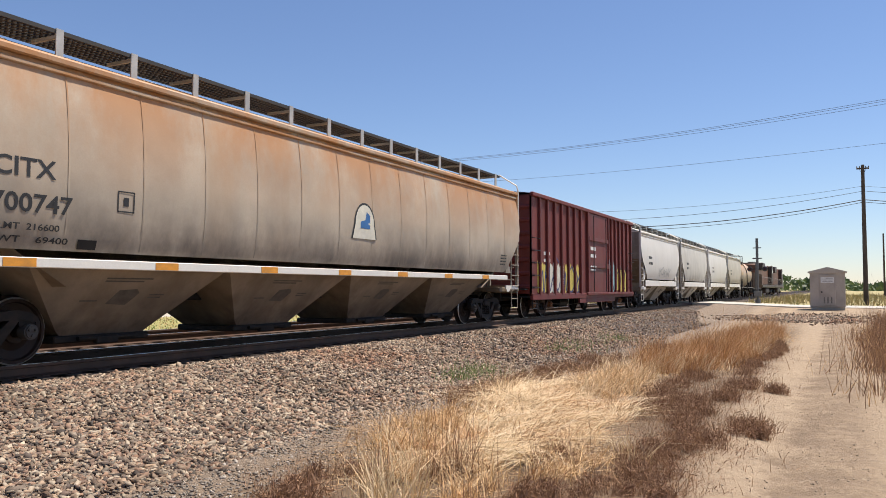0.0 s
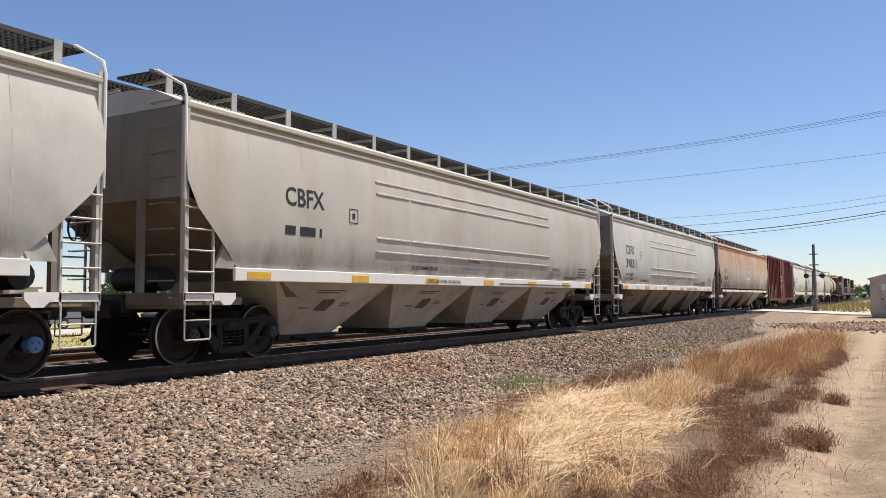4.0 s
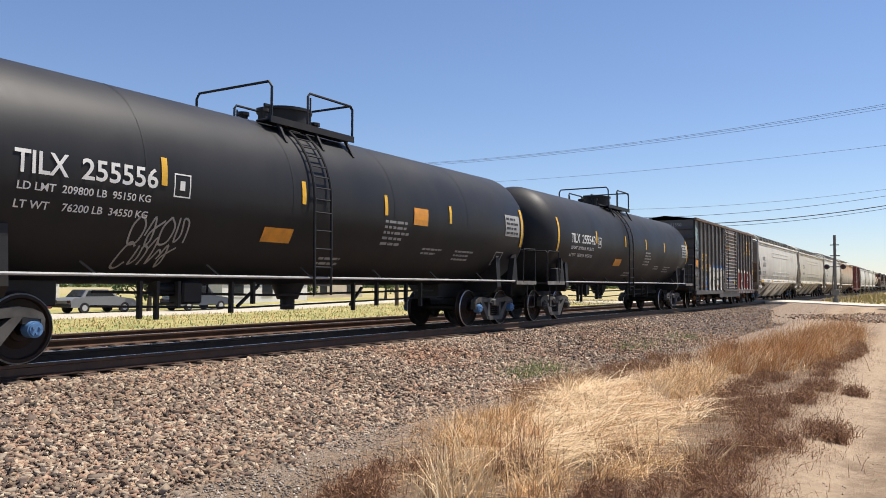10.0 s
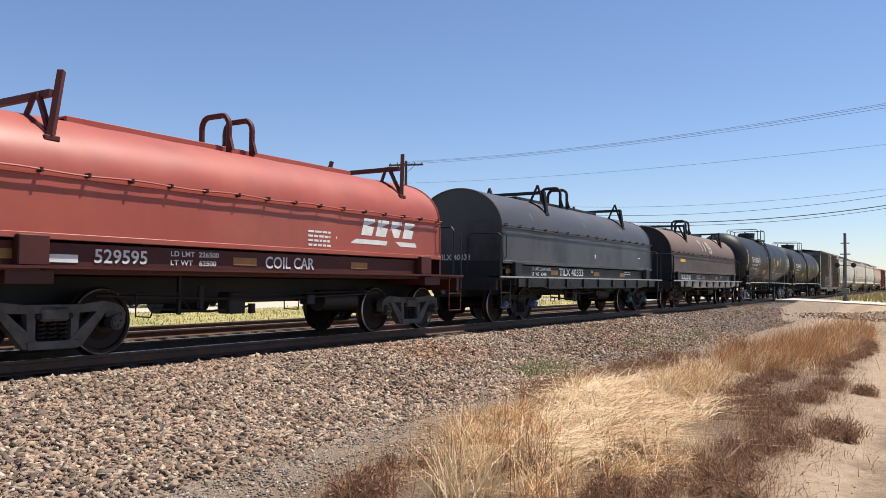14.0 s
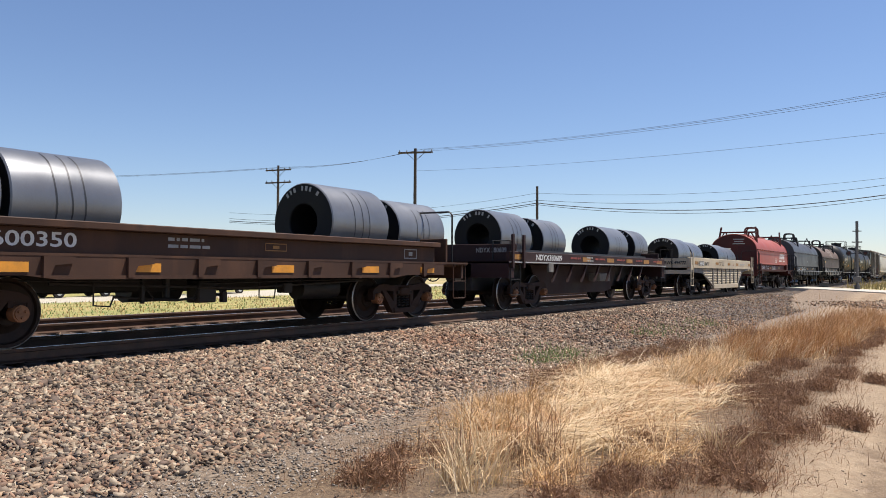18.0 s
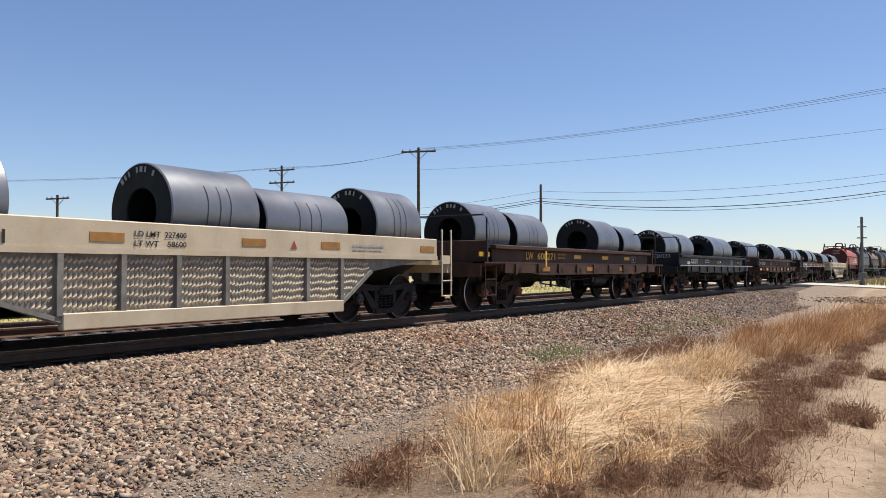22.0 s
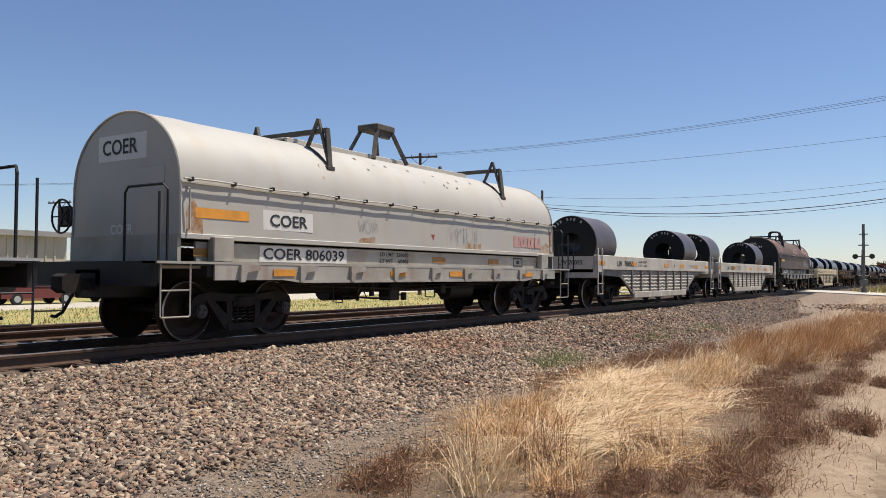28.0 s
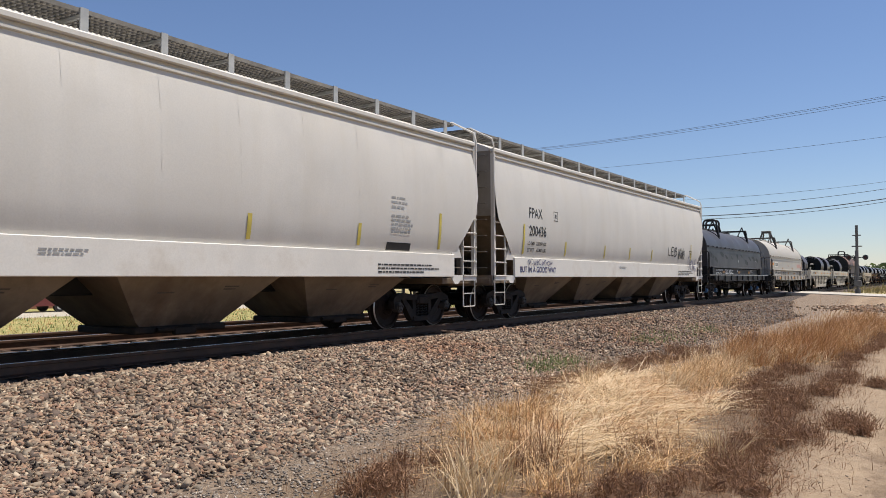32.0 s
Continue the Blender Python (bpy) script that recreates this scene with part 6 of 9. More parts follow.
# white hoppers at the tail
WSILL = lambda z: 1.582
for k, (a, b) in enumerate(((-333.36, -314.6), (-352.9, -334.2))):
    # hop_low gives these white cars' bays the deep sill's shade as colour
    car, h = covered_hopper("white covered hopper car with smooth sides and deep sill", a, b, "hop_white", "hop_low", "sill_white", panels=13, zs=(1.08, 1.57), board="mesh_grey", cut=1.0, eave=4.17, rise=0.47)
    for x in ((-7.95, -5.35, -2.35, -0.05, 2.3, 7.4) if k == 0 else (-7.9, -5.0, -2.2, 2.3, 5.0, 7.7)):
        patch(car, x, 1.66, x + 0.09, 2.42 if abs(x) > 7 else 2.06, "yellow_ink", hop_side, "reflector")
    if k == 0:
        letter(car, "FPAX", -7.62, 2.60, 0.27, side=hop_side, width=0.79)
        letter(car, "200436", -7.62, 2.14, 0.27, side=hop_side, width=1.02)
        letter(car, "LD LMT  220200 LBS", -7.68, 1.90, 0.095, side=hop_side, width=1.1)
        letter(car, "LT WT    65800 LBS", -7.68, 1.73, 0.095, side=hop_side, width=1.1)
        outline_box(car, -6.12, 2.60, 0.26, 0.26, 0.018, "black_ink", hop_side)
        letter(car, "BUT IN A GOOD WAY", -8.1, 1.20, 0.15, "navy_ink", WSILL, 2.15, label="purple handwritten words")
        ribbon(car, scrawl(-7.7, 1.40, 1.5, 0.13, 9, 6), 0.018, "navy_ink", WSILL)
        ribbon(car, [[(4.35, 2.25), (4.30, 1.95), (4.60, 1.92)], [(4.98, 2.24), (4.72, 2.2), (4.70, 1.92), (4.98, 1.93)], [(4.74, 2.07), (4.92, 2.08)], [(5.12, 2.2), (5.08, 1.9), (5.35, 1.95), (5.38, 2.08), (5.2, 2.1), (5.36, 2.22), (5.12, 2.2)]], 0.05, "black_ink", hop_side, label="black sprayed tag")
        ribbon(car, scrawl(5.6, 1.80, 0.9, 0.45, 4, 12), 0.04, "black_ink", hop_side)
        ribbon(car, scrawl(7.0, 1.35, 1.2, 0.5, 5, 13), 0.03, "navy_ink", WSILL)
        outline_box(car, 7.2, 1.90, 0.34, 0.26, 0.03, "black_ink", hop_side)
    else:
        bars(car, 6.0, 2.6, 0.6, 3, 0.09, "grey_ink", hop_side, seed=71)
        bars(car, 6.0, 2.25, 0.8, 5, 0.08, "grey_ink", hop_side, seed=72)
        bars(car, -3.6, 1.80, 1.4, 1, 0.08, "grey_ink", hop_side, seed=73)
        patch(car, 5.9, 1.6, 6.7, 1.75, "black_ink", hop_side, "data_plate")
        bars(car, -4.6, 1.97, 0.5, 1, 0.12, side=hop_side, seed=74)
    bars(car, 5.6, 1.3, 2.2, 3, 0.07, "black_ink", WSILL, seed=75)
    bars(car, -1.0, 1.4, 0.8, 2, 0.05, "grey_ink", WSILL, seed=76)
    letter_end(car, "FPAX", -h - 0.06, -0.5, 3.72, 0.17)
    letter_end(car, "200436", -h - 0.06, -0.5, 3.48, 0.17) if k == 0 else None
# four short hoppers near the engines
for k, (a, b) in enumerate(((40.75, 51.3), (52.3, 63.0), (64.1, 74.8), (75.9, 86.2))):
    car, h = covered_hopper("short weathered white covered hopper car", a, b, ("hop_white", "hop_grey", "hop_white", "hop_beige")[k], "hop_bay", "sill_white", panels=8, bays=2, cut=1.6, zs=(1.15, 1.45))
    bars(car, -3.6, 2.6, 1.0, 2, 0.3, side=hop_side, seed=80 + k, name="car_mark")
    if k == 0:
        ribbon(car, scrawl(-1.0, 1.75, 3.2, 0.5, 5, 21), 0.05, "grey_ink", hop_side)


# ---- boxcars ----
def boxcar(label, x0, x1, mat, roofm, doorm, door, posts, style=("truck_rust", "cap_rust"), louvre=True):
    car, half = new_car("boxcar", label, "boxcar", x0, x1, "boxcars")
    hw, z0, z1 = 1.42, 0.78, 4.24
    for s in (-1, 1):
        y = s * hw
        part("side_wall", Geo().box(-half, min(y, y - s * 0.05), z0, half, max(y, y - s * 0.05), z1), M[mat], car)
        me = mesh_of(Geo().ext([(-0.07, z0 + 0.02), (0.07, z0 + 0.02), (0.07, z1 - 0.1), (-0.07, z1 - 0.1)], y, y + s * 0.075).box(-0.045, min(y + s * 0.07, y + s * 0.085), z0 + 0.05, 0.045, max(y + s * 0.07, y + s * 0.085), z1 - 0.14), "side_post", M[mat])
        for x in posts:
            part("side_post", me, None, car, at=(x, 0, 0))
        part("roof_edge", Geo().box(-half - 0.04, min(y - s * 0.03, y + s * 0.10), z1 - 0.10, half + 0.04, max(y - s * 0.03, y + s * 0.10), z1 + 0.04, 0.02), M[roofm], car)
        part("side_sill", Geo().box(-half, min(y - s * 0.04, y + s * 0.06), z0 - 0.14, half, max(y - s * 0.04, y + s * 0.06), z0 + 0.06, 0.01).box(door[0] - 1.2, min(y - s * 0.02, y + s * 0.05), z0 - 0.32, door[1] + 1.2, max(y - s * 0.02, y + s * 0.05), z0 - 0.14), M[mat], car)
        # sliding door with pressed ribs
        d = part("door", Geo().box(door[0], min(y, y + s * 0.06), z0 + 0.10, door[1], max(y, y + s * 0.06), z1 - 0.12), M[doorm], car)
        g = Geo()
        n = 17
        for i in range(n):
            z = z0 + 0.2 + (z1 - z0 - 0.5) * i / (n - 1)
            if louvre:
                g.ext([(z - 0.06, 0), (z - 0.035, 0.075), (z + 0.0, 0.075), (z + 0.05, 0)], door[0] + 0.1, door[1] - 0.1, "x")
        if louvre:
            g2 = Geo()
            g2.v = [(x, y + s * (0.06 + zz), yy) for x, yy, zz in g.v]
            g2.f = g.f
            part("door_rib", g2, M[doorm], d)
        else:
            part("door_rib", Geo().box(door[0] + 0.05, min(y + s * 0.06, y + s * 0.11), 1.9, door[1] - 0.05, max(y + s * 0.06, y + s * 0.11), 2.1).box(door[0] + 0.05, min(y + s * 0.06, y + s * 0.11), 3.0, door[1] - 0.05, max(y + s * 0.06, y + s * 0.11), 3.15), M[doorm], d)
        for xd in (door[0] - 0.14, door[1] + 0.01):
            part("door_post", Geo().box(xd, min(y, y + s * 0.11), z0, xd + 0.13, max(y, y + s * 0.11), z1 - 0.08), M[mat], d)
        part("door_track", Geo().box(door[0] - 0.3, min(y, y + s * 0.13), z0 - 0.02, half * 0.98 if door[1] > 0 else door[1] + 2.5, max(y, y + s * 0.13), z0 + 0.08, 0.01), M[mat], car)
        rod = Geo()
        for x in (door[0] + 0.55, door[1] - 0.55):
            rod.cyl((x, y + s * 0.14, z0 + 0.12), (x, y + s * 0.14, z1 - 0.2), 0.018, 6)
        part("lock_rod", rod, M["iron"], d)
        for e in (-1, 1):
            xa = -half + 0.05 if e < 0 else half - 0.65
            g = Geo()
            g.tube([(xa, y, 0), (xa, y + s * 0.11, 0), (xa + 0.6, y + s * 0.11, 0), (xa + 0.6, y, 0)], 0.014, 5)
            me = mesh_of(g, "grab_iron", M["iron"])
            for i in range(5):
                part("grab_iron", me, None, car, at=(0, 0, 1.05 + i * 0.42))
            part("sill_step", step_geo(xa, 0.45, y + s * 0.02, 0.35, z0 - 0.1), M["iron"], car)
    part("roof", Geo().ext([(-hw - 0.05, z1), (0, z1 + 0.18), (hw + 0.05, z1), (hw, z1 - 0.05), (-hw, z1 - 0.05)], -half, half, "x"), M[roofm], car)
    for e in (-1, 1):
        xe = e * half
        g = Geo()
        g.ext([(-hw, z0), (hw, z0), (hw, z1), (0, z1 + 0.17), (-hw, z1)], min(xe, xe - e * 0.06), max(xe, xe - e * 0.06), "x")
        part("end_wall", g, M[mat], car)
        g = Geo()
        for i in range(7):
            z = z0 + 0.3 + i * 0.45
            g.ext([(xe, z - 0.09), (xe + e * 0.06, z - 0.03), (xe + e * 0.06, z + 0.03), (xe, z + 0.09)], -hw + 0.06, hw - 0.06)
        part("end_rib", g, M[mat], car)
        part("crossover_step", Geo().box(min(xe, xe + e * 0.3), -1.3, 0.98, max(xe, xe + e * 0.3), 1.3, 1.02), M["grating"], car)
    part("floor_frame", Geo().box(-half, -hw + 0.06, 0.72, half, hw - 0.06, 0.85).box(-half - 0.1, -0.35, 0.6, half + 0.1, 0.35, 0.95, 0.02), M["iron"], car)
    g = Geo().cyl((-2.2, -0.6, 0.48), (-1.2, -0.6, 0.48), 0.2, 14).tube([(-5, -0.7, 0.5), (-1, -0.8, 0.38), (3, -0.7, 0.5)], 0.02).box(0.6, -0.9, 0.35, 1.0, -0.5, 0.62, 0.02)
    part("brake_gear", g, M["iron"], car)
    running_gear(car, half, half - 2.0, style)
    return car, half


BOX = lambda z: 1.42
# 6: maroon boxcar
car, h = boxcar("maroon steel boxcar sprayed with yellow and white graffiti", 24.98, 39.29, "box_red", "box_red", "box_red", (-0.6, 2.4), [-6.4, -5.6, -4.8, -4.0, -3.2, -2.4, -1.6, 3.1, 3.8, 4.5, 5.2, 6.0, 6.8], louvre=False)
for k, (x, w, mt) in enumerate(((-6.6, 1.2, "yellow_ink"), (-5.3, 1.6, "cream_ink"), (-3.6, 1.8, "yellow_ink"), (2.2, 1.6, "cyan_ink"), (4.0, 1.9, "yellow_ink"))):
    blobs(car, x, 0.85, w, 1.15 if k != 3 else 1.5, 2, mt, BOX, 30 + k, lift=0.012)
ribbon(car, scrawl(-6.5, 0.95, 5.0, 1.1, 6, 44), 0.07, "navy_ink", BOX, lift=0.02)
ribbon(car, scrawl(2.2, 0.95, 3.8, 1.2, 5, 45), 0.07, "black_ink", BOX, lift=0.02)
bars(car, -5.9, 2.2, 0.9, 2, 0.25, "white_ink", BOX, seed=91, name="car_mark")
bars(car, -0.5, 2.6, 0.9, 2, 0.30, "white_ink", lambda z: 1.54, seed=92, name="car_mark")
bars(car, -0.5, 1.9, 0.9, 2, 0.14, "white_ink", lambda z: 1.54, seed=93)
# 11: black boxcar with a ribbed door
POSTS = [-6.47, -5.65, -4.83, -4.0, -3.15, -2.29, -1.5, 2.35, 3.19, 4.03, 4.87, 5.72, 6.57]
car, h = boxcar("black steel boxcar with yellow lettering, ribbed grey door and graffiti", -69.91, -55.24, "box_black", "box_roof", "box_door", (-1.15, 1.75), POSTS)
arc = lambda x, z, w, h, t: [(x + w / 2 + (w / 2 - q) * math.cos(r), z + h / 2 + (h / 2 - q) * math.sin(r)) for q, rs in ((0, range(45, 316, 27)), (t, range(315, 44, -27))) for r in map(radians, rs)]
zig = lambda x, z, w, h, t: [(x, z), (x + w, z), (x + w, z + h * 0.56), (x + t, z + h * 0.68), (x + t, z + h - t), (x + w, z + h - t), (x + w, z + h), (x, z + h), (x, z + h * 0.5), (x + w - t, z + h * 0.38), (x + w - t, z + t), (x, z + t)]
glass_shape = lambda x, z, w, h, t: [(x, z), (x + t, z), (x + w / 2, z + h * 0.4), (x + w - t, z), (x + w, z), (x + w * 0.66, z + h / 2), (x + w, z + h), (x + w - t, z + h), (x + w / 2, z + h * 0.6), (x + t, z + h), (x, z + h), (x + w * 0.34, z + h / 2)]
ham = lambda x, z, w, h, t: [(x + w / 2 - t / 2, z), (x + w / 2 + t / 2, z), (x + w / 2 + t / 2, z + h - t), (x + w, z + h - t), (x + w, z + h), (x, z + h), (x, z + h - t), (x + w / 2 - t / 2, z + h - t)]
for f, x in ((arc, -6.30), (zig, -5.96), (glass_shape, -5.46), (ham, -5.10)):
    p = f(x, 2.28, 0.27, 0.34, 0.07)
    put_on(p, [tuple(range(len(p)))], "block_mark", "yellow", car, BOX)
for f, x, w in ((arc, 4.12, 0.56), (zig, 5.04, 0.47), (glass_shape, 5.80, 0.57)):
    p = f(x, 3.14, w, 0.60, 0.16)
    put_on(p, [tuple(range(len(p)))], "block_mark", "yellow", car, BOX)
    patch(car, x, 2.95, x + w, 3.07, "yellow", BOX, "block_mark")
for t, x in (("14", -6.20), ("15", -5.34), ("50", -4.50)):
    letter(car, t, x, 1.78, 0.36, "yellow", BOX, 0.55)
letter(car, "LD LMT", -6.15, 1.42, 0.10, "grey_ink", BOX, 0.42)
letter(car, "159400", -5.40, 1.42, 0.10, "grey_ink", BOX, 0.42)
letter(car, "LT WT", -6.15, 1.25, 0.10, "grey_ink", BOX, 0.36)
letter(car, "60600", -5.40, 1.25, 0.10, "grey_ink", BOX, 0.40)
sill_marks(car, [-6.05, -5.2, -2.7, 5.0], 0.46, 0.98, 1.08, "amber", y=1.425)
patch(car, -7.2, 1.95, -6.75, 2.30, "orange", BOX, "panel_mark")
patch(car, 6.95, 1.75, 7.2, 2.05, "yellow", BOX, "panel_mark")
outline_box(car, -3.85, 2.25, 0.32, 0.32, 0.02, "amber", BOX)
def jag(x0, x1, z0, z1, n, d, seed):
    """A ragged block: flat foot, uneven crown."""
    r = random.Random(seed)
    return [(x0, z0)] + [(x1, z0)] + [(x1 + (x0 - x1) * i / n, z1 + r.uniform(-d, d)) for i in range(n + 1)]


p = jag(-4.85, -1.22, 0.80, 2.10, 14, 0.06, 5)
put_on(p, [tuple(range(len(p)))], "graffiti", "blue_ink", car, BOX, "blue sprayed outline", lift=0.003)
p = jag(-4.66, -1.30, 0.80, 1.98, 14, 0.05, 6)
put_on(p, [tuple(range(len(p)))], "graffiti", "cream_ink", car, BOX, "white sprayed letters", lift=0.006)
put_on([(-5.6, 0.9), (-5.55, 1.35), (-5.2, 1.25), (-4.9, 1.6), (-4.8, 0.85)], [tuple(range(5))], "graffiti", "blue_ink", car, BOX, lift=0.003)
ribbon(car, [[(-4.58, 1.76), (-4.33, 1.75), (-3.89, 1.89), (-3.66, 1.80), (-3.48, 1.89), (-3.36, 1.79), (-2.91, 1.81), (-2.78, 1.92), (-2.62, 1.82), (-2.16, 1.97), (-1.88, 1.85), (-1.38, 1.93)], [(-3.62, 1.82), (-3.62, 1.60), (-3.72, 1.45), (-3.55, 1.38)], [(-3.88, 1.16), (-3.77, 0.90), (-3.69, 0.69)], [(-2.84, 1.76), (-2.84, 1.41), (-2.77, 1.25)], [(-2.88, 1.09), (-2.81, 0.88), (-2.81, 0.69)], [(-1.94, 1.26), (-1.80, 1.06), (-1.98, 0.87), (-1.80, 0.72)], [(-3.47, 1.50), (-3.23, 1.50), (-3.23, 1.35), (-3.47, 1.35), (-3.47, 1.50)]], 0.04, "black_ink", BOX, lift=0.010)
ribbon(car, [[(-3.77, 1.45), (-4.03, 1.42), (-4.19, 1.28), (-4.14, 1.11), (-3.94, 1.17)], [(-3.30, 1.35), (-3.33, 1.16), (-3.30, 1.02)], [(-2.84, 1.43), (-2.58, 1.40), (-2.24, 1.38)], [(-2.27, 1.10), (-2.58, 0.83), (-2.38, 0.67)], [(-1.91, 1.54), (-1.81, 1.41), (-2.23, 1.29)], [(-1.41, 1.42), (-1.12, 1.42)], [(-1.50, 1.11), (-1.41, 0.83), (-1.53, 0.65)]], 0.10, "black_ink", BOX, lift=0.014)
patch(car, -2.77, 1.00, -2.30, 1.10, "amber", BOX, "reflector", lift=0.012)
p = jag(2.02, 6.72, 0.80, 1.90, 10, 0.07, 8)
put_on(p, [tuple(range(len(p)))], "graffiti", "red_ink", car, BOX, "red sprayed letters outlined in white", lift=0.004)
ribbon(car, [[(2.05, 1.93), (2.20, 0.85)], [(2.45, 1.2), (2.8, 1.93), (3.05, 1.90)], [(3.32, 0.82), (3.32, 1.86), (3.75, 1.90), (3.92, 1.7), (3.9, 1.4), (3.6, 1.28), (3.92, 0.82)], [(4.2, 0.82), (4.2, 1.90), (4.75, 1.88)], [(5.0, 1.86), (5.58, 1.86)], [(5.85, 1.84), (6.2, 1.82), (6.42, 1.55), (6.42, 0.84)], [(2.5, 0.84), (3.0, 0.86)], [(4.4, 0.84), (4.75, 0.9)], [(5.0, 0.86), (5.6, 0.84)]], 0.15, "cream_ink", BOX, lift=0.010)
patch(car, 2.0, 0.66, 6.85, 0.82, "red_ink", lambda z: 1.482, "graffiti", lift=0.004)
rnd = random.Random(77)
for i in range(9):
    x = 2.1 + i * 0.52 + rnd.uniform(-0.1, 0.1)
    p = jag(x, x + rnd.uniform(0.12, 0.34), 0.655, 0.78, 3, 0.04, 700 + i)
    put_on(p, [tuple(range(len(p)))], "graffiti", "cream_ink", car, lambda z: 1.482, lift=0.007)
# the paint runs on over the posts between
for x in POSTS[3:7]:
    patch(car, x - 0.045, 0.84, x + 0.045, 1.92, "cream_ink", lambda z: 1.505, "graffiti", lift=0.004)
    patch(car, x - 0.045, 1.92, x + 0.045, 2.06, "blue_ink", lambda z: 1.505, "graffiti", lift=0.004)
for x in POSTS[7:12]:
    patch(car, x - 0.045, 0.84, x + 0.045, 1.84, "red_ink", lambda z: 1.505, "graffiti", lift=0.004)
patch(car, 5.12, 1.24, 5.62, 1.66, "black_ink", BOX, "data_plate", lift=0.012)
outline_box(car, 5.15, 1.28, 0.44, 0.34, 0.03, "white_ink", lambda z: 1.436)
put_on([(-7.28, 4.02), (-7.16, 3.72), (-7.2, 3.45), (-7.0, 3.25), (-6.92, 3.1), (-6.82, 3.2), (-6.9, 3.42), (-6.98, 3.62), (-6.92, 3.78), (-7.08, 3.86)], [tuple(range(10))], "graffiti", "cyan_ink", car, BOX, "pale blue sprayed figure")
ribbon(car, [[(-7.05, 3.3), (-7.2, 3.05), (-7.18, 2.85), (-7.0, 2.84), (-6.95, 3.1)], [(-6.95, 3.15), (-6.98, 2.8), (-6.86, 2.6), (-6.80, 2.42)], [(-6.9, 3.15), (-6.78, 2.95), (-6.82, 2.75), (-6.72, 2.7), (-6.74, 2.55)], [(-6.95, 3.5), (-6.76, 3.45), (-6.72, 3.2), (-6.6, 3.05), (-6.66, 2.9)], [(-7.0, 3.75), (-6.85, 3.72), (-6.82, 3.6)]], 0.045, "cyan_ink", BOX, lift=0.01)
ribbon(car, scrawl(-7.3, 1.35, 0.85, 0.35, 5, 64) + scrawl(-7.2, 0.95, 0.7, 0.2, 5, 65), 0.02, "grey_ink", BOX)
ribbon(car, scrawl(6.95, 2.5, 0.45, 1.2, 3, 66), 0.03, "grey_ink", BOX)
bars(car, -1.75, 2.9, 0.25, 5, 0.14, "grey_ink", BOX, seed=94)
for k, x in enumerate((3.2, 5.6)):
    bars(car, x, 1.3, 0.6, 3, 0.1, "amber", BOX, seed=95 + k)
for k, (x, z, w) in enumerate(((-0.9, 3.0, 0.8), (0.2, 2.4, 0.5), (-0.6, 1.3, 0.7), (0.9, 1.2, 0.6))):
    patch(car, x, z, x + w, z + 0.16, ("amber", "red_ink", "blue_ink", "yellow_ink")[k], lambda z: 1.535, "door_stain")
letter_end(car, "141550", -h - 0.01, -0.2, 3.88, 0.16, "grey_ink")


# ---- tank cars ----
def tank_side(z, r=1.5, c=2.53):
    return math.sqrt(max(0.0, r * r - (z - c) ** 2))


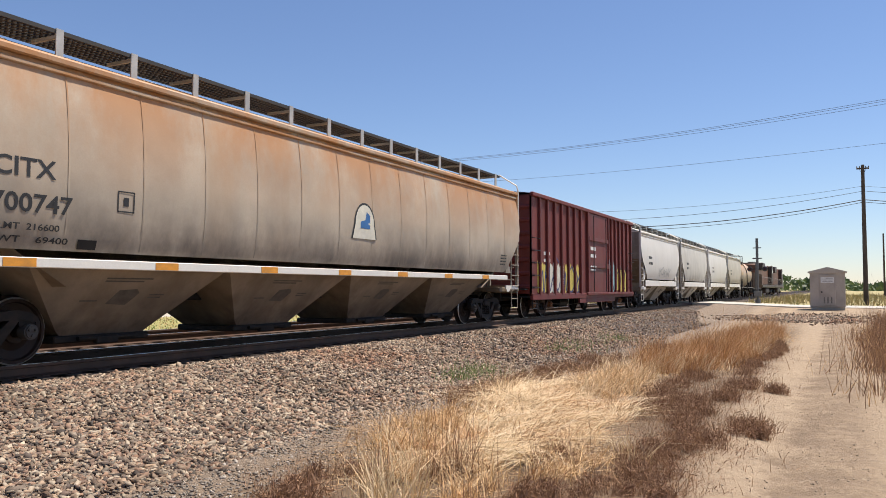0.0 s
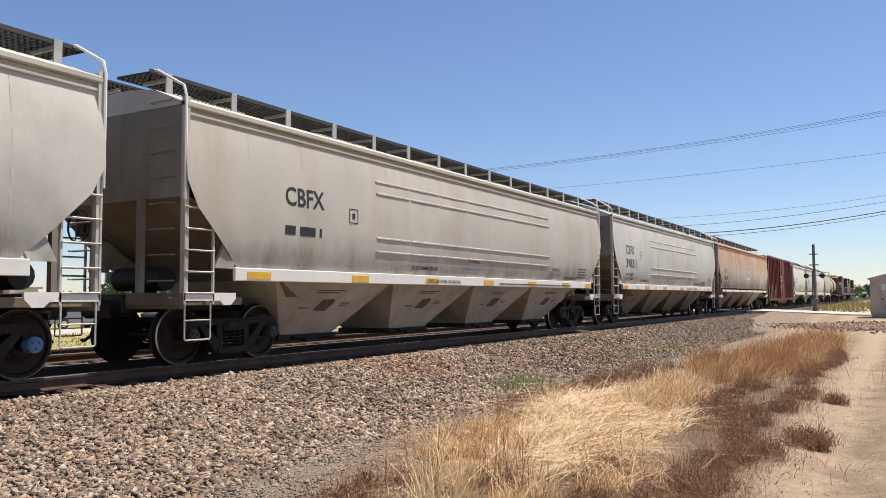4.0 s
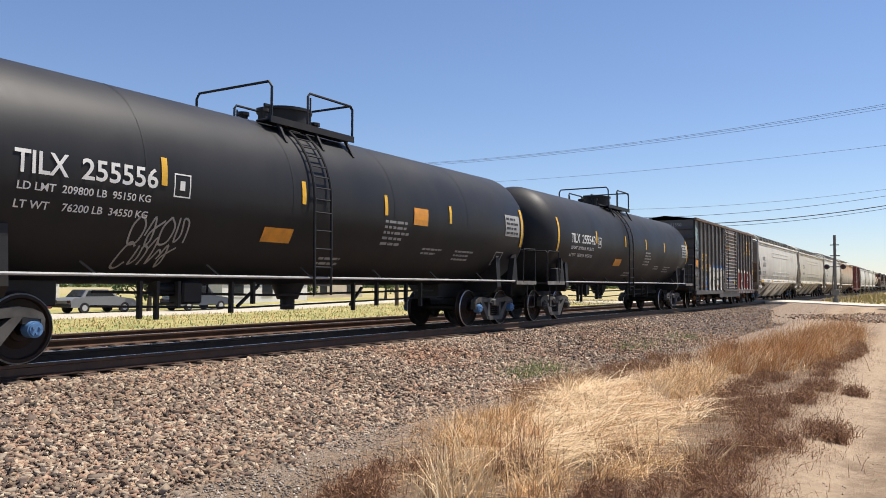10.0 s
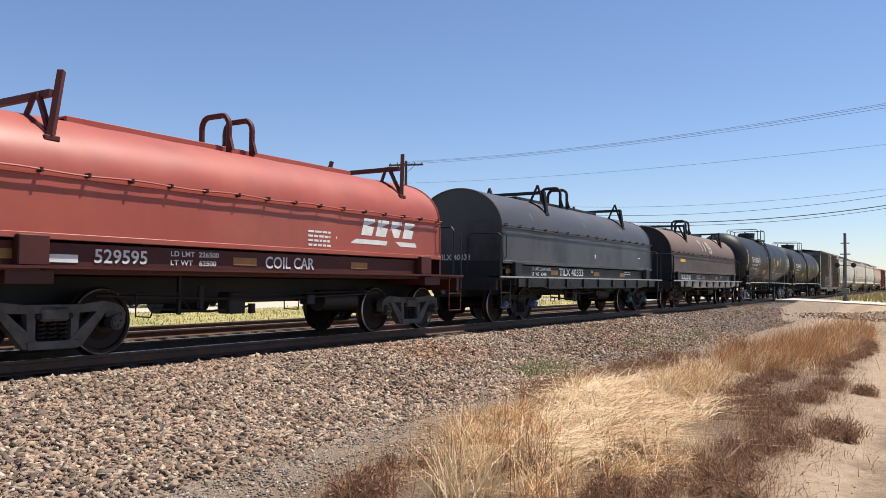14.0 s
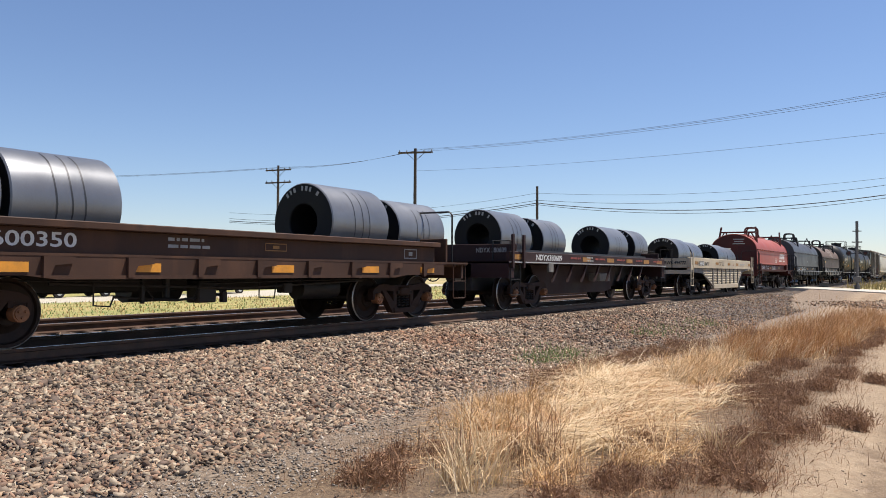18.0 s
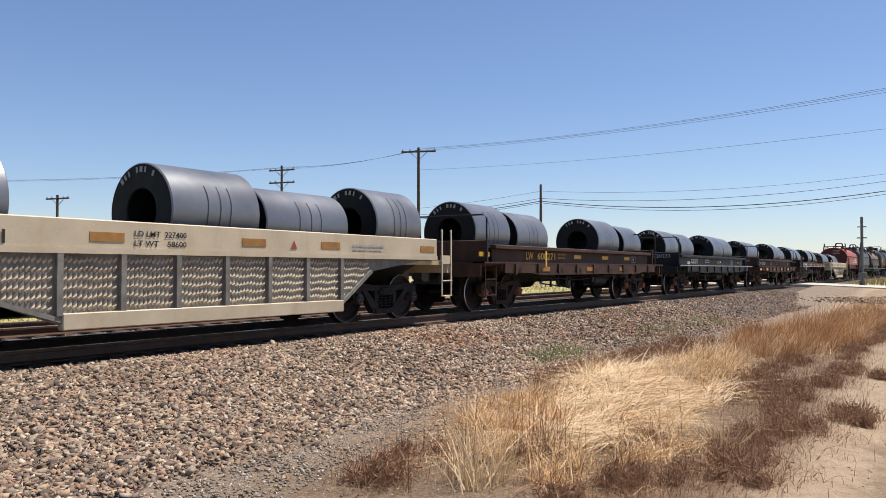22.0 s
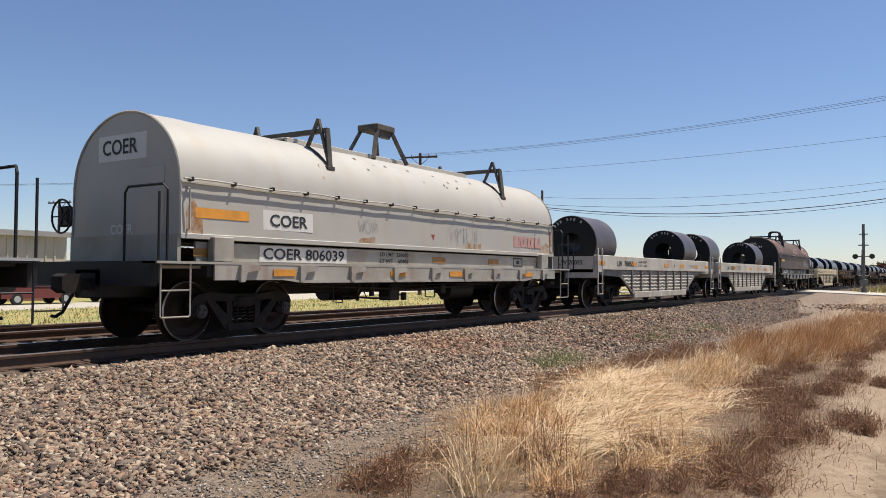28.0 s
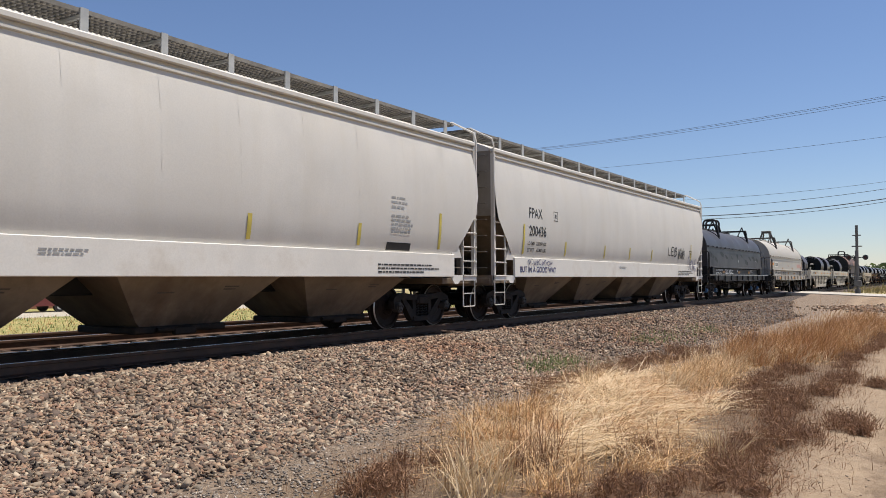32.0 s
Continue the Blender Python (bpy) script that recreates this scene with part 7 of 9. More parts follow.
def tank_car(label, x0, x1, style):
    car, half = new_car("tank_car", label, "tank car", x0, x1, "tank cars")
    c, r, xb = 2.53, 1.5, half - 0.75
    rings = []
    for x, q in [(-xb - 0.72, 0.02), (-xb - 0.69, 0.35), (-xb - 0.60, 0.62), (-xb - 0.44, 0.82), (-xb - 0.22, 0.95), (-xb, 1.0)] + [(-xb + 2 * xb * i / 10, 1.0) for i in range(1, 10)] + [(xb, 1.0), (xb + 0.22, 0.95), (xb + 0.44, 0.82), (xb + 0.60, 0.62), (xb + 0.69, 0.35), (xb + 0.72, 0.02)]:
        rings.append([(x, r * q * math.cos(t), c + r * q * math.sin(t)) for t in (2 * math.pi * i / 56 for i in range(56))])
    part("tank_shell", Geo().loft(rings), M["tank"], car)
    for i in (1, 2, 3, 4):
        x = -xb + 2 * xb * i / 5
        g = Geo().loft([[(x + dx, (r + 0.004) * math.cos(t), c + (r + 0.004) * math.sin(t)) for t in (2 * math.pi * k / 56 for k in range(56))] for dx in (-0.015, 0.015)], caps=False)
        part("weld_seam", g, M["tank"], car)
    # manway and its platform on top
    part("manway", Geo().cyl((-0.15, 0, 3.95), (-0.15, 0, 4.36), 0.50, 24), M["iron"], car)
    part("manway_lid", Geo().cyl((-0.15, 0, 4.36), (-0.15, 0, 4.42), 0.54, 24).bar((-0.7, 0, 4.45), (0.4, 0, 4.45), 0.05, 0.05), M["iron"], car)
    for s in (-1, 1):
        part("top_platform", Geo().box(-1.55, min(s * 0.62, s * 0.97), 3.90, 0.8, max(s * 0.62, s * 0.97), 3.94, 0.01).box(-1.55, s * 0.97 - 0.02, 3.86, 0.8, s * 0.97 + 0.02, 3.98), M["iron"], car)
        for x in (-1.3, -0.3, 0.6):
            part("platform_bracket", Geo().bar((x, s * 0.9, 3.9), (x, s * 1.12, 3.52), 0.05, 0.05), M["iron"], car)
        part("handrail", Geo().tube([(-0.55, s * 0.95, 3.92), (-0.55, s * 0.95, 4.52), (-0.50, s * 0.95, 4.58), (0.72, s * 0.95, 4.58), (0.78, s * 0.95, 4.52), (0.78, s * 0.95, 3.92)], 0.024, 7).tube([(-0.48, s * 0.95, 3.92), (-0.48, s * 0.95, 4.5)], 0.018, 6), M["iron"], car)
    for x in (-1.5, 0.78):
        part("handrail", Geo().tube([(x, -0.95, 3.92), (x, -0.95, 4.50), (x, -0.88, 4.60), (x, 0.88, 4.60), (x, 0.95, 4.50), (x, 0.95, 3.92)], 0.024, 7), M["iron"], car)
    for x, y in ((-1.0, -0.25), (-0.95, 0.3), (0.5, -0.2)):
        part("valve", Geo().cyl((x, y, 4.0), (x, y, 4.22), 0.09, 10).cyl((x, y, 4.22), (x, y, 4.28), 0.12, 10), M["iron"], car)
    for s in (-1, 1):
        pts = [(xx, s * (r + 0.07) * math.cos(a), c + (r + 0.07) * math.sin(a)) for xx in (-1.05, -0.60) for a in (radians(75 - 7.5 * i) for i in range(11))]
        g = Geo().tube(pts[:11] + [(-1.05, s * 1.58, 0.85)], 0.024, 6).tube(pts[11:] + [(-0.60, s * 1.58, 0.85)], 0.024, 6)
        for i in range(11):
            g.cyl(pts[i], pts[11 + i], 0.014, 5)
        for i in range(5):
            z = 2.3 - i * 0.32
            g.cyl((-1.05, s * 1.58, z), (-0.60, s * 1.58, z), 0.014, 5)
        part("ladder", g, M["iron"], car)
        part("side_rail", Geo().cyl((-half + 1.3, s * 1.52, 1.15), (half - 1.3, s * 1.52, 1.15), 0.022, 8), M["galv"] if s < 0 else M["iron"], car)
        g = Geo()
        for i in range(6):
            x = -half + 3.0 + (2 * half - 6.0) * i / 5
            g.bar((x, s * 1.50, 1.16), (x - 0.18, s * 1.42, 1.32), 0.03, 0.03)
        part("rail_bracket", g, M["iron"], car)
    # ends: stub sills, platforms and rails
    for e in (-1, 1):
        xe = e * half
        part("stub_sill", Geo().box(min(xe, xe - e * 3.2), -0.36, 0.72, max(xe, xe - e * 3.2), 0.36, 1.16, 0.02), M["iron"], car)
        part("bolster_saddle", Geo().ext([(-1.35, 1.0), (-1.25, 0.86), (1.25, 0.86), (1.35, 1.0), (1.30, 1.75), (1.0, 1.42), (0, 1.1), (-1.0, 1.42), (-1.30, 1.75)], xe - e * 1.85 - 0.1, xe - e * 1.85 + 0.1, "x"), M["iron"], car)
        part("end_platform", Geo().box(min(xe, xe - e * 1.15), -1.5, 1.08, max(xe, xe - e * 1.15), 1.5, 1.13), M["grating"], car)
        part("platform_edge", Geo().box(min(xe + e * 0.02, xe - e * 1.2), -1.53, 1.06, max(xe + e * 0.02, xe - e * 1.2), -1.50, 1.16), M["mesh_grey"], car)
        part("handrail", Geo().tube([(xe, -1.5, 1.12), (xe, -1.5, 1.95), (xe, -1.45, 2.02), (xe, 1.45, 2.02), (xe, 1.5, 1.95), (xe, 1.5, 1.12)], 0.02, 7).tube([(xe, -1.5, 1.95), (xe - e * 0.05, -1.52, 2.02), (xe - e * 0.75, -1.52, 2.02), (xe - e * 0.8, -1.52, 1.12)], 0.018, 6), M["iron"], car)
        part("sill_step", step_geo(min(xe - e * 0.1, xe - e * 0.55), 0.45, -1.52, 0.45, 1.08), M["iron"], car)
        part("jacking_pad", Geo().ext([(xe - e * 1.0, 1.1), (xe - e * 1.35, 1.1), (xe - e * 1.2, 1.75), (xe - e * 1.1, 1.85)], -1.46, -1.30), M["iron"], car)
    part("brake_rod", Geo().tube([(-4.6, -0.5, 0.92), (-1, -0.55, 0.84), (4.6, -0.5, 0.92)], 0.022), M["iron"], car)
    part("brake_rod", Geo().tube([(-4.8, -0.75, 0.72), (-2.0, -0.75, 0.64), (0.2, -0.75, 0.68), (4.6, -0.7, 0.76)], 0.018), M["iron"], car)
    for x, z in ((-4.0, 0.52), (-3.7, 0.50), (-3.3, 0.66), (-2.2, 0.56), (-1.7, 0.70), (1.1, 0.52), (1.9, 0.60), (3.0, 0.66), (3.6, 0.56)):
        part("rod_hanger", Geo().box(x - 0.025, -0.80, z, x + 0.025, -0.72, 1.08), M["iron"], car)
    part("brake_valve", Geo().box(-3.15, -0.7, 0.72, -2.75, -0.35, 1.08, 0.03).cyl((-3.5, -0.4, 0.95), (-2.9, -0.4, 0.95), 0.11, 12), M["iron"], car)
    part("brake_lever", Geo().bar((-2.0, -0.7, 0.66), (-1.5, -0.7, 1.02), 0.05, 0.04).bar((1.2, -0.6, 0.62), (1.6, -0.6, 0.98), 0.05, 0.04), M["iron"], car)
    part("bottom_outlet", Geo().cyl((0, 0, 1.1), (0, 0, 0.75), 0.35, 18, 0.2).cyl((0, 0, 0.75), (0, 0, 0.55), 0.14, 12), M["tank"], car)
    part("brake_stand", Geo().box(-half + 0.75, -1.45, 1.13, -half + 0.95, -1.25, 1.55, 0.02).cyl((-half + 0.9, -1.4, 1.5), (-half + 1.25, -1.4, 1.5), 0.06, 8), M["iron"], car)
    running_gear(car, half, half - 1.55, style)
    for x in (-xb + 0.08, xb - 0.08):
        patch(car, x - 0.06, 2.05, x + 0.06, 3.05, "yellow", tank_side, "reflector", lift=0.012)
    for x in (-4.2, -1.25, 1.2, 3.7):
        patch(car, x - 0.05, 2.42, x + 0.05, 2.82, "yellow", tank_side, "reflector", lift=0.012)
    return car, half


for k, (a, b, num) in enumerate(((-87.17, -70.86, "255542"), (-104.5, -88.01, "255556"))):
    car, h = tank_car("matte black tank car with white lettering and yellow reflective strips", a, b, ("truck_grey", "cap_blue") if k else ("truck_grey", "cap_dark"))
    letter(car, "TILX", -6.36, 2.36, 0.28, "white_ink", tank_side, 0.70, lift=0.014)
    letter(car, num, -5.48, 2.36, 0.28, "white_ink", tank_side, 1.17, lift=0.014)
    letter(car, "LD LMT  209800 LB  95150 KG", -6.3, 2.16, 0.10, "white_ink", tank_side, 1.9, lift=0.012)
    letter(car, "LT WT    76200 LB  34550 KG", -6.3, 1.94, 0.10, "white_ink", tank_side, 1.9, lift=0.012)
    outline_box(car, -4.02, 2.28, 0.30, 0.34, 0.02, "white_ink", tank_side)
    patch(car, -2.1, 1.74, -1.4, 1.98, "orange", tank_side, "placard", lift=0.013)
    bars(car, 1.2, 2.28, 0.9, 5, 0.11, "grey_ink", tank_side, seed=100 + k)
    bars(car, 2.8, 1.80, 0.8, 2, 0.09, "grey_ink", tank_side, seed=102 + k)
    bars(car, 4.2, 1.80, 0.9, 3, 0.09, "grey_ink", tank_side, seed=104 + k)
    bars(car, -0.4, 1.5, 0.8, 2, 0.09, "grey_ink", tank_side, seed=106 + k)
    patch(car, 6.45, 2.3, 7.25, 2.85, "grey_ink", tank_side, "data_plate", lift=0.012)
    bars(car, 6.5, 2.72, 0.72, 4, 0.12, "black_ink", lambda z: tank_side(z) + 0.012, seed=108 + k)
    outline_box(car, 6.2, 1.55, 0.4, 0.34, 0.025, "grey_ink", tank_side)
    if k:
        ribbon(car, scrawl(-4.6, 1.60, 1.0, 0.40, 4, 71) + scrawl(-4.6, 1.28, 0.9, 0.35, 4, 72), 0.03, "grey_ink", tank_side, label="pale sprayed tag")
        patch(car, 2.2, 2.30, 2.75, 2.66, "orange", tank_side, "placard", lift=0.013)
    # marks on the rear head
    head = lambda yy, zz: float(np.interp(math.hypot(yy, zz - 2.53) / 1.5, (0, 0.35, 0.62, 0.82, 0.95), (0, 0.03, 0.12, 0.28, 0.5)))
    letter_end(car, "TILX " + num, -h + 0.03, 0.35, 2.99, 0.18, "white_ink", 0.98, lift=0.05, bulge=head)


# ---- coil cars: one underframe, with a hood or open ----
def coil_frame(car, half, mat, pocket, edge, top=1.50):
    """Side girders with gusseted pockets, centre sill, end decks."""
    for s in (-1, 1):
        y = s * 1.27
        part("side_girder", Geo().box(-half + 0.9, min(y, y - s * 0.05), 1.2, half - 0.9, max(y, y - s * 0.05), top, 0.008), M[mat], car)
        part("walkway", Geo().box(-half, min(s * 1.25, s * 1.58), 1.165, half, max(s * 1.25, s * 1.58), 1.20), M[edge], car)
        if mat == "under_red":
            continue
        part("side_plate", Geo().box(-half + 1.0, min(s * 1.545, s * 1.575), 0.93, half - 1.0, max(s * 1.545, s * 1.575), 1.165).ext([(-half + 2.4, 0.93), (half - 2.4, 0.93), (half - 2.8, 0.88), (-half + 2.8, 0.88)], s * 1.56 - 0.05, s * 1.56 + 0.015), M[pocket], car)
        me = mesh_of(Geo().ext([(-0.04, 1.16), (0.36, 1.16), (0.36, 1.08), (0.10, 1.05), (0.04, 0.90), (-0.04, 0.90)], min(s * 1.575, s * 1.63), max(s * 1.575, s * 1.63)), "pocket", M[mat])
        n = 9
        for i in range(n):
            part("pocket", me, None, car, at=(-half + 1.5 + (2 * half - 3.3) * i / (n - 1), 0, 0))
    part("center_sill", Geo().box(-half, -0.32, 0.66, half, 0.32, 1.1, 0.02), M["iron"], car)
    part("deck", Geo().box(-half + 0.2, -1.38, 1.10, half - 0.2, 1.38, 1.17), M[mat], car)
    for e in (-1, 1):
        xe = e * half
        part("end_deck", Geo().box(min(xe, xe - e * 1.3), -1.55, 1.14, max(xe, xe - e * 1.3), 1.55, 1.20).box(min(xe, xe - e * 0.1), -1.45, 0.85, max(xe, xe - e * 0.1), 1.45, 1.14), M["under_dark" if mat == "under_white" else mat], car)
        part("end_beam", Geo().box(min(xe - e * 0.9, xe - e * 1.5), -1.52, 0.98, max(xe - e * 0.9, xe - e * 1.5), 1.52, 1.14), M["under_dark" if mat == "under_white" else mat], car)
        for s in (-1, 1):
            part("sill_step", step_geo(min(xe - e * 0.08, xe - e * 0.58), 0.5, s * 1.55, 0.42, 1.16), M["iron" if edge == "galv" else edge], car)
    part("brake_gear", Geo().cyl((1.6, -0.75, 0.68), (2.6, -0.75, 0.68), 0.2, 14).cyl((-0.9, 0.7, 0.7), (0.1, 0.7, 0.7), 0.24, 14).tube([(-3.2, -1.0, 0.82), (0, -1.05, 0.72), (3.2, -1.0, 0.82)], 0.022)
         .tube([(-2.2, -0.9, 0.62), (-1.2, -0.95, 0.55), (-0.2, -0.9, 0.62)], 0.02).box(-0.8, -1.0, 0.50, -0.45, -0.7, 0.85, 0.02).box(-1.8, -0.98, 0.52, -1.75, -0.93, 1.1).cyl((-1.4, -1.0, 0.6), (-1.4, -1.0, 0.95), 0.05, 8), M["iron"], car)
    part("brake_piping", Geo().tube([(-half + 2.6, -1.1, 0.86), (-1.9, -1.12, 0.84), (-1.7, -1.12, 0.58), (-1.0, -1.12, 0.56), (-0.9, -1.12, 0.80), (half - 2.6, -1.1, 0.86)], 0.014, 5)
         .tube([(-2.6, -1.05, 0.86), (-2.6, -1.05, 0.52), (-2.35, -1.05, 0.50), (-2.3, -1.05, 0.62)], 0.013, 5).tube([(0.4, -1.05, 0.84), (0.4, -1.05, 0.56), (0.75, -1.05, 0.54), (0.8, -1.05, 0.84)], 0.013, 5).box(0.95, -1.1, 0.62, 1.15, -0.9, 0.80, 0.015).cyl((-0.3, -0.98, 0.5), (-0.3, -0.98, 0.66), 0.06, 8), M["iron"], car)


HOOD = [2.38, 1.12]     # spring line and rise of the hood now being built


def hood_side(z):
    if z < HOOD[0]:
        return float(np.interp(z, (1.57, HOOD[0]), (1.32, 1.29)))
    return 1.285 * math.sqrt(max(0.0, 1 - ((z - HOOD[0]) / HOOD[1]) ** 2))


def coil_hood_car(label, x0, x1, hood, mat, pocket, edge, style, tower="hoop", over=0.6, lift=3.38, inset=(1.45, 0.95), sh=0.0, top=(2.38, 1.12)):
    """x0, x1: ends of the hood."""
    car, half = new_car("coil_car", label, "coil car", x0 - over, x1 + over, "hooded coil cars")
    hh = half - over
    HOOD[:] = top
    # the red hood's ends use a darker red that stands in for their shade
    end_mat = M[{"hood_rust": "under_dark", "hood_brown": "under_dark", "hood_red": "under_red"}.get(hood, hood)]
    zr, up = top[0] + 0.02, top[0] + top[1] - 3.50
    coil_frame(car, half, mat, pocket, edge)
    prof = [(1.32, 1.57), (1.315, 1.75), (1.30, 2.1), (1.29, top[0])] + [(1.285 * math.cos(a), top[0] + top[1] * math.sin(a)) for a in (math.pi / 2 * i / 12 for i in range(1, 13))]
    prof = [(-y, z) for y, z in prof] + [(y, z) for y, z in reversed(prof[:-1])]
    n = 22
    rings = []
    for i in range(n + 1):
        x = -hh + 2 * hh * i / n
        rings.append([(x, y * (1 - 0.004 * math.sin(i * 1.7 + z * 3)), z + 0.006 * math.sin(i * 2.3 + y * 2)) for y, z in prof])
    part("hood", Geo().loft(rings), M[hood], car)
    part("hood_skirt", Geo().box(-hh - 0.03, -1.345, 1.53, hh + 0.03, -1.30, 1.61, 0.008).box(-hh - 0.03, 1.30, 1.53, hh + 0.03, 1.345, 1.61, 0.008), M[hood], car)
    for s in (-1, 1):
        g = Geo()
        pts = [(-hh + 2 * hh * i / 40, s * 1.36, zr + 0.012 * math.sin(i * 0.9) * (hood != "hood_dark")) for i in range(41)]
        g.tube(pts, 0.014, 5)
        g.box(-hh, min(s * 1.27, s * 1.315), zr - 0.055, hh, max(s * 1.27, s * 1.315), zr - 0.03)
        part("side_rail", g, M[hood], car)
        me = mesh_of(Geo().box(-0.016, min(s * 1.27, s * 1.38), zr - 0.03, 0.016, max(s * 1.27, s * 1.38), zr + 0.03), "rail_clip", M["iron"])
        for i in range(16):
            part("rail_clip", me, None, car, at=(-hh + 0.15 + (2 * hh - 0.3) * i / 15, 0, 0))
    for e in (-1, 1):
        part("end_sheet", Geo().ext([(y * 0.992, z) for y, z in prof], min(e * (hh - 0.01), e * (hh + 0.012)), max(e * (hh - 0.01), e * (hh + 0.012)), "x"), end_mat, car)
        part("end_door", Geo().box(min(e * hh, e * (hh + 0.03)), -0.95, 1.58, max(e * hh, e * (hh + 0.03)), -0.25, 2.62, 0.008), end_mat, car)
        part("end_frame", Geo().tube([(e * (hh + 0.02), y * 1.003, z) for y, z in prof], 0.02, 5), M[hood], car)
    part("roof_walk", Geo().box(sh - 3.2, -0.22, 3.54 + up, sh + 3.2, 0.22, 3.58 + up, 0.008).box(sh - 3.2, -0.24, 3.44 + up, sh + 3.2, -0.18, 3.56 + up).box(sh - 3.2, 0.18, 3.44 + up, sh + 3.2, 0.24, 3.56 + up), M["iron"] if hood not in ("hood_red", "hood_white") else M[hood], car)
    fm = M["iron"] if hood not in ("hood_red", "hood_white") else (M["under_red"] if hood == "hood_red" else M["well_dark"])
    off, zb = (0.0, 3.66 + up) if hood == "hood_red" else (0.35, 3.67 + up)
    in_z = lambda y: top[0] + top[1] * math.sqrt(1 - (y / 1.285) ** 2) - 0.01
    for x in (sh - lift + off, sh + lift + off):
        g = Geo().bar((x, -1.0, zb), (x, 1.0, zb), 0.08, 0.09)
        for s in (-1, 1):
            shoe = (x - 0.06, s * 1.10, in_z(1.10) + 0.03)
            if hood == "hood_red":
                g.bar((x + 0.14, s * 0.98, zb + 0.32), shoe, 0.08, 0.08)
            else:
                g.bar((x, s * 0.98, zb + (0.06 if hood in ("hood_rust", "hood_brown") else 0.0)), shoe, 0.08, 0.08)
            if hood in ("hood_dark", "hood_white"):
                # a raised strut standing astride the bar's end
                g.bar((x - 0.04, s * 0.80, zb + 0.22), shoe, 0.055, 0.05).bar((x - 0.04, s * 0.80, zb + 0.22), (x - 0.10, s * 0.58, in_z(0.58)), 0.06, 0.06)
            else:
                g.bar((x - 0.03, s * 0.76, zb), shoe, 0.06, 0.06).bar((x - 0.03, s * 0.66, zb), (x - 0.10, s * 0.60, in_z(0.60)), 0.06, 0.06)
            g.tube([(x - 0.10, s * 0.62, in_z(0.62) + 0.02), (x - 0.13, s * 0.88, in_z(0.88) + 0.03), (x - 0.08, s * 1.08, in_z(1.08) + 0.02)], 0.028, 6)
            g.box(x - 0.16, min(s * 1.06, s * 1.14), in_z(1.10) - 0.03, x + 0.05, max(s * 1.06, s * 1.14), in_z(1.10) + 0.04, 0.01)
        part("lift_frame", g, fm, car)
    if tower == "hoop":
        for x in (sh - 0.27, sh + 0.27):
            g = Geo()
            loop = [(x, -0.34, 3.46 + up), (x, -0.34, 3.86 + up)] + [(x, -0.17 - 0.17 * math.cos(a), 3.92 + up + 0.20 * math.sin(a)) for a in (math.pi / 2 * i / 5 for i in range(6))]
            g.tube(loop + [(p[0], -p[1], p[2]) for p in reversed(loop)], 0.05, 8)
            g.ext([(-0.46, 3.50 + up), (-0.30, 3.50 + up), (-0.30, 3.80 + up), (-0.36, 3.80 + up)], x - 0.03, x + 0.03, "x").ext([(0.46, 3.50 + up), (0.30, 3.50 + up), (0.30, 3.80 + up), (0.36, 3.80 + up)], x - 0.03, x + 0.03, "x")
            part("lift_hoop", g, fm, car)
    else:
        g = Geo()
        for sx in (-1, 1):
            for sy in (-1, 1):
                g.bar((sh - 0.2 + sx * 0.60, sy * 0.40, 3.46 + up), (sh - 0.2 + sx * 0.26, sy * 0.22, 4.16 + up), 0.09, 0.06)
        part("lift_hoop", g.box(sh - 0.52, -0.28, 4.14 + up, sh + 0.12, 0.28, 4.28 + up, 0.02).ext([(sh - 0.48, 4.14 + up), (sh + 0.08, 4.14 + up), (sh - 0.04, 3.98 + up), (sh - 0.36, 3.98 + up)], -0.24, -0.20), fm, car)
    for e in (-1, 1):
        xe = e * (hh + 0.35)
        part("end_handrail", Geo().tube([(xe, -1.46, 1.2), (xe, -1.46, 2.2), (xe + e * 0.02, -1.40, 2.28), (xe + e * 0.02, -0.6, 2.28), (xe, -0.5, 2.2), (xe, -0.5, 1.2)], 0.02, 6).cyl((xe + e * 0.2, -1.54, 0.9), (xe + e * 0.2, -1.54, 2.15), 0.018, 6), M["iron"], car)
        part("end_bulkhead", Geo().box(min(e * hh, e * (hh + 0.06)), -1.31, 1.2, max(e * hh, e * (hh + 0.06)), 1.31, 1.60), M[mat], car)
        part("grab_iron", Geo().tube([(e * (hh - 0.10), -1.30, 1.66), (e * (hh - 0.10), -1.37, 1.68), (e * (hh - 0.10), -1.37, 2.26), (e * (hh - 0.10), -1.30, 2.28)], 0.016, 6), M[hood], car)
        part("hood_stop", Geo().box(e * (hh - 0.7) - 0.2, -1.43, 1.2, e * (hh - 0.7) + 0.2, -1.29, 1.58, 0.015), M[mat], car)
    brake_wheel(car, -half + 0.25, -1, 0.9, 1.9, M["iron"])
    running_gear(car, half, (-hh + inset[0], hh - inset[1]), style)
    marks = {"hood_dark": (-hh + 0.5, -2.85, 0.5, 3.0, hh - 0.5), "hood_red": (-hh + 0.5, -0.75, 2.2, hh - 0.6), "hood_white": (-hh + 0.5, 0.6, 3.0)}.get(hood, (-hh + 0.6, -0.7, 1.9, hh - 1.7))
    sill_marks(car, marks, 0.5, 1.28, 1.40, "amber", y=1.273)
    return car, hh


GIRD = lambda z: 1.275
PLATE = lambda z: 1.58


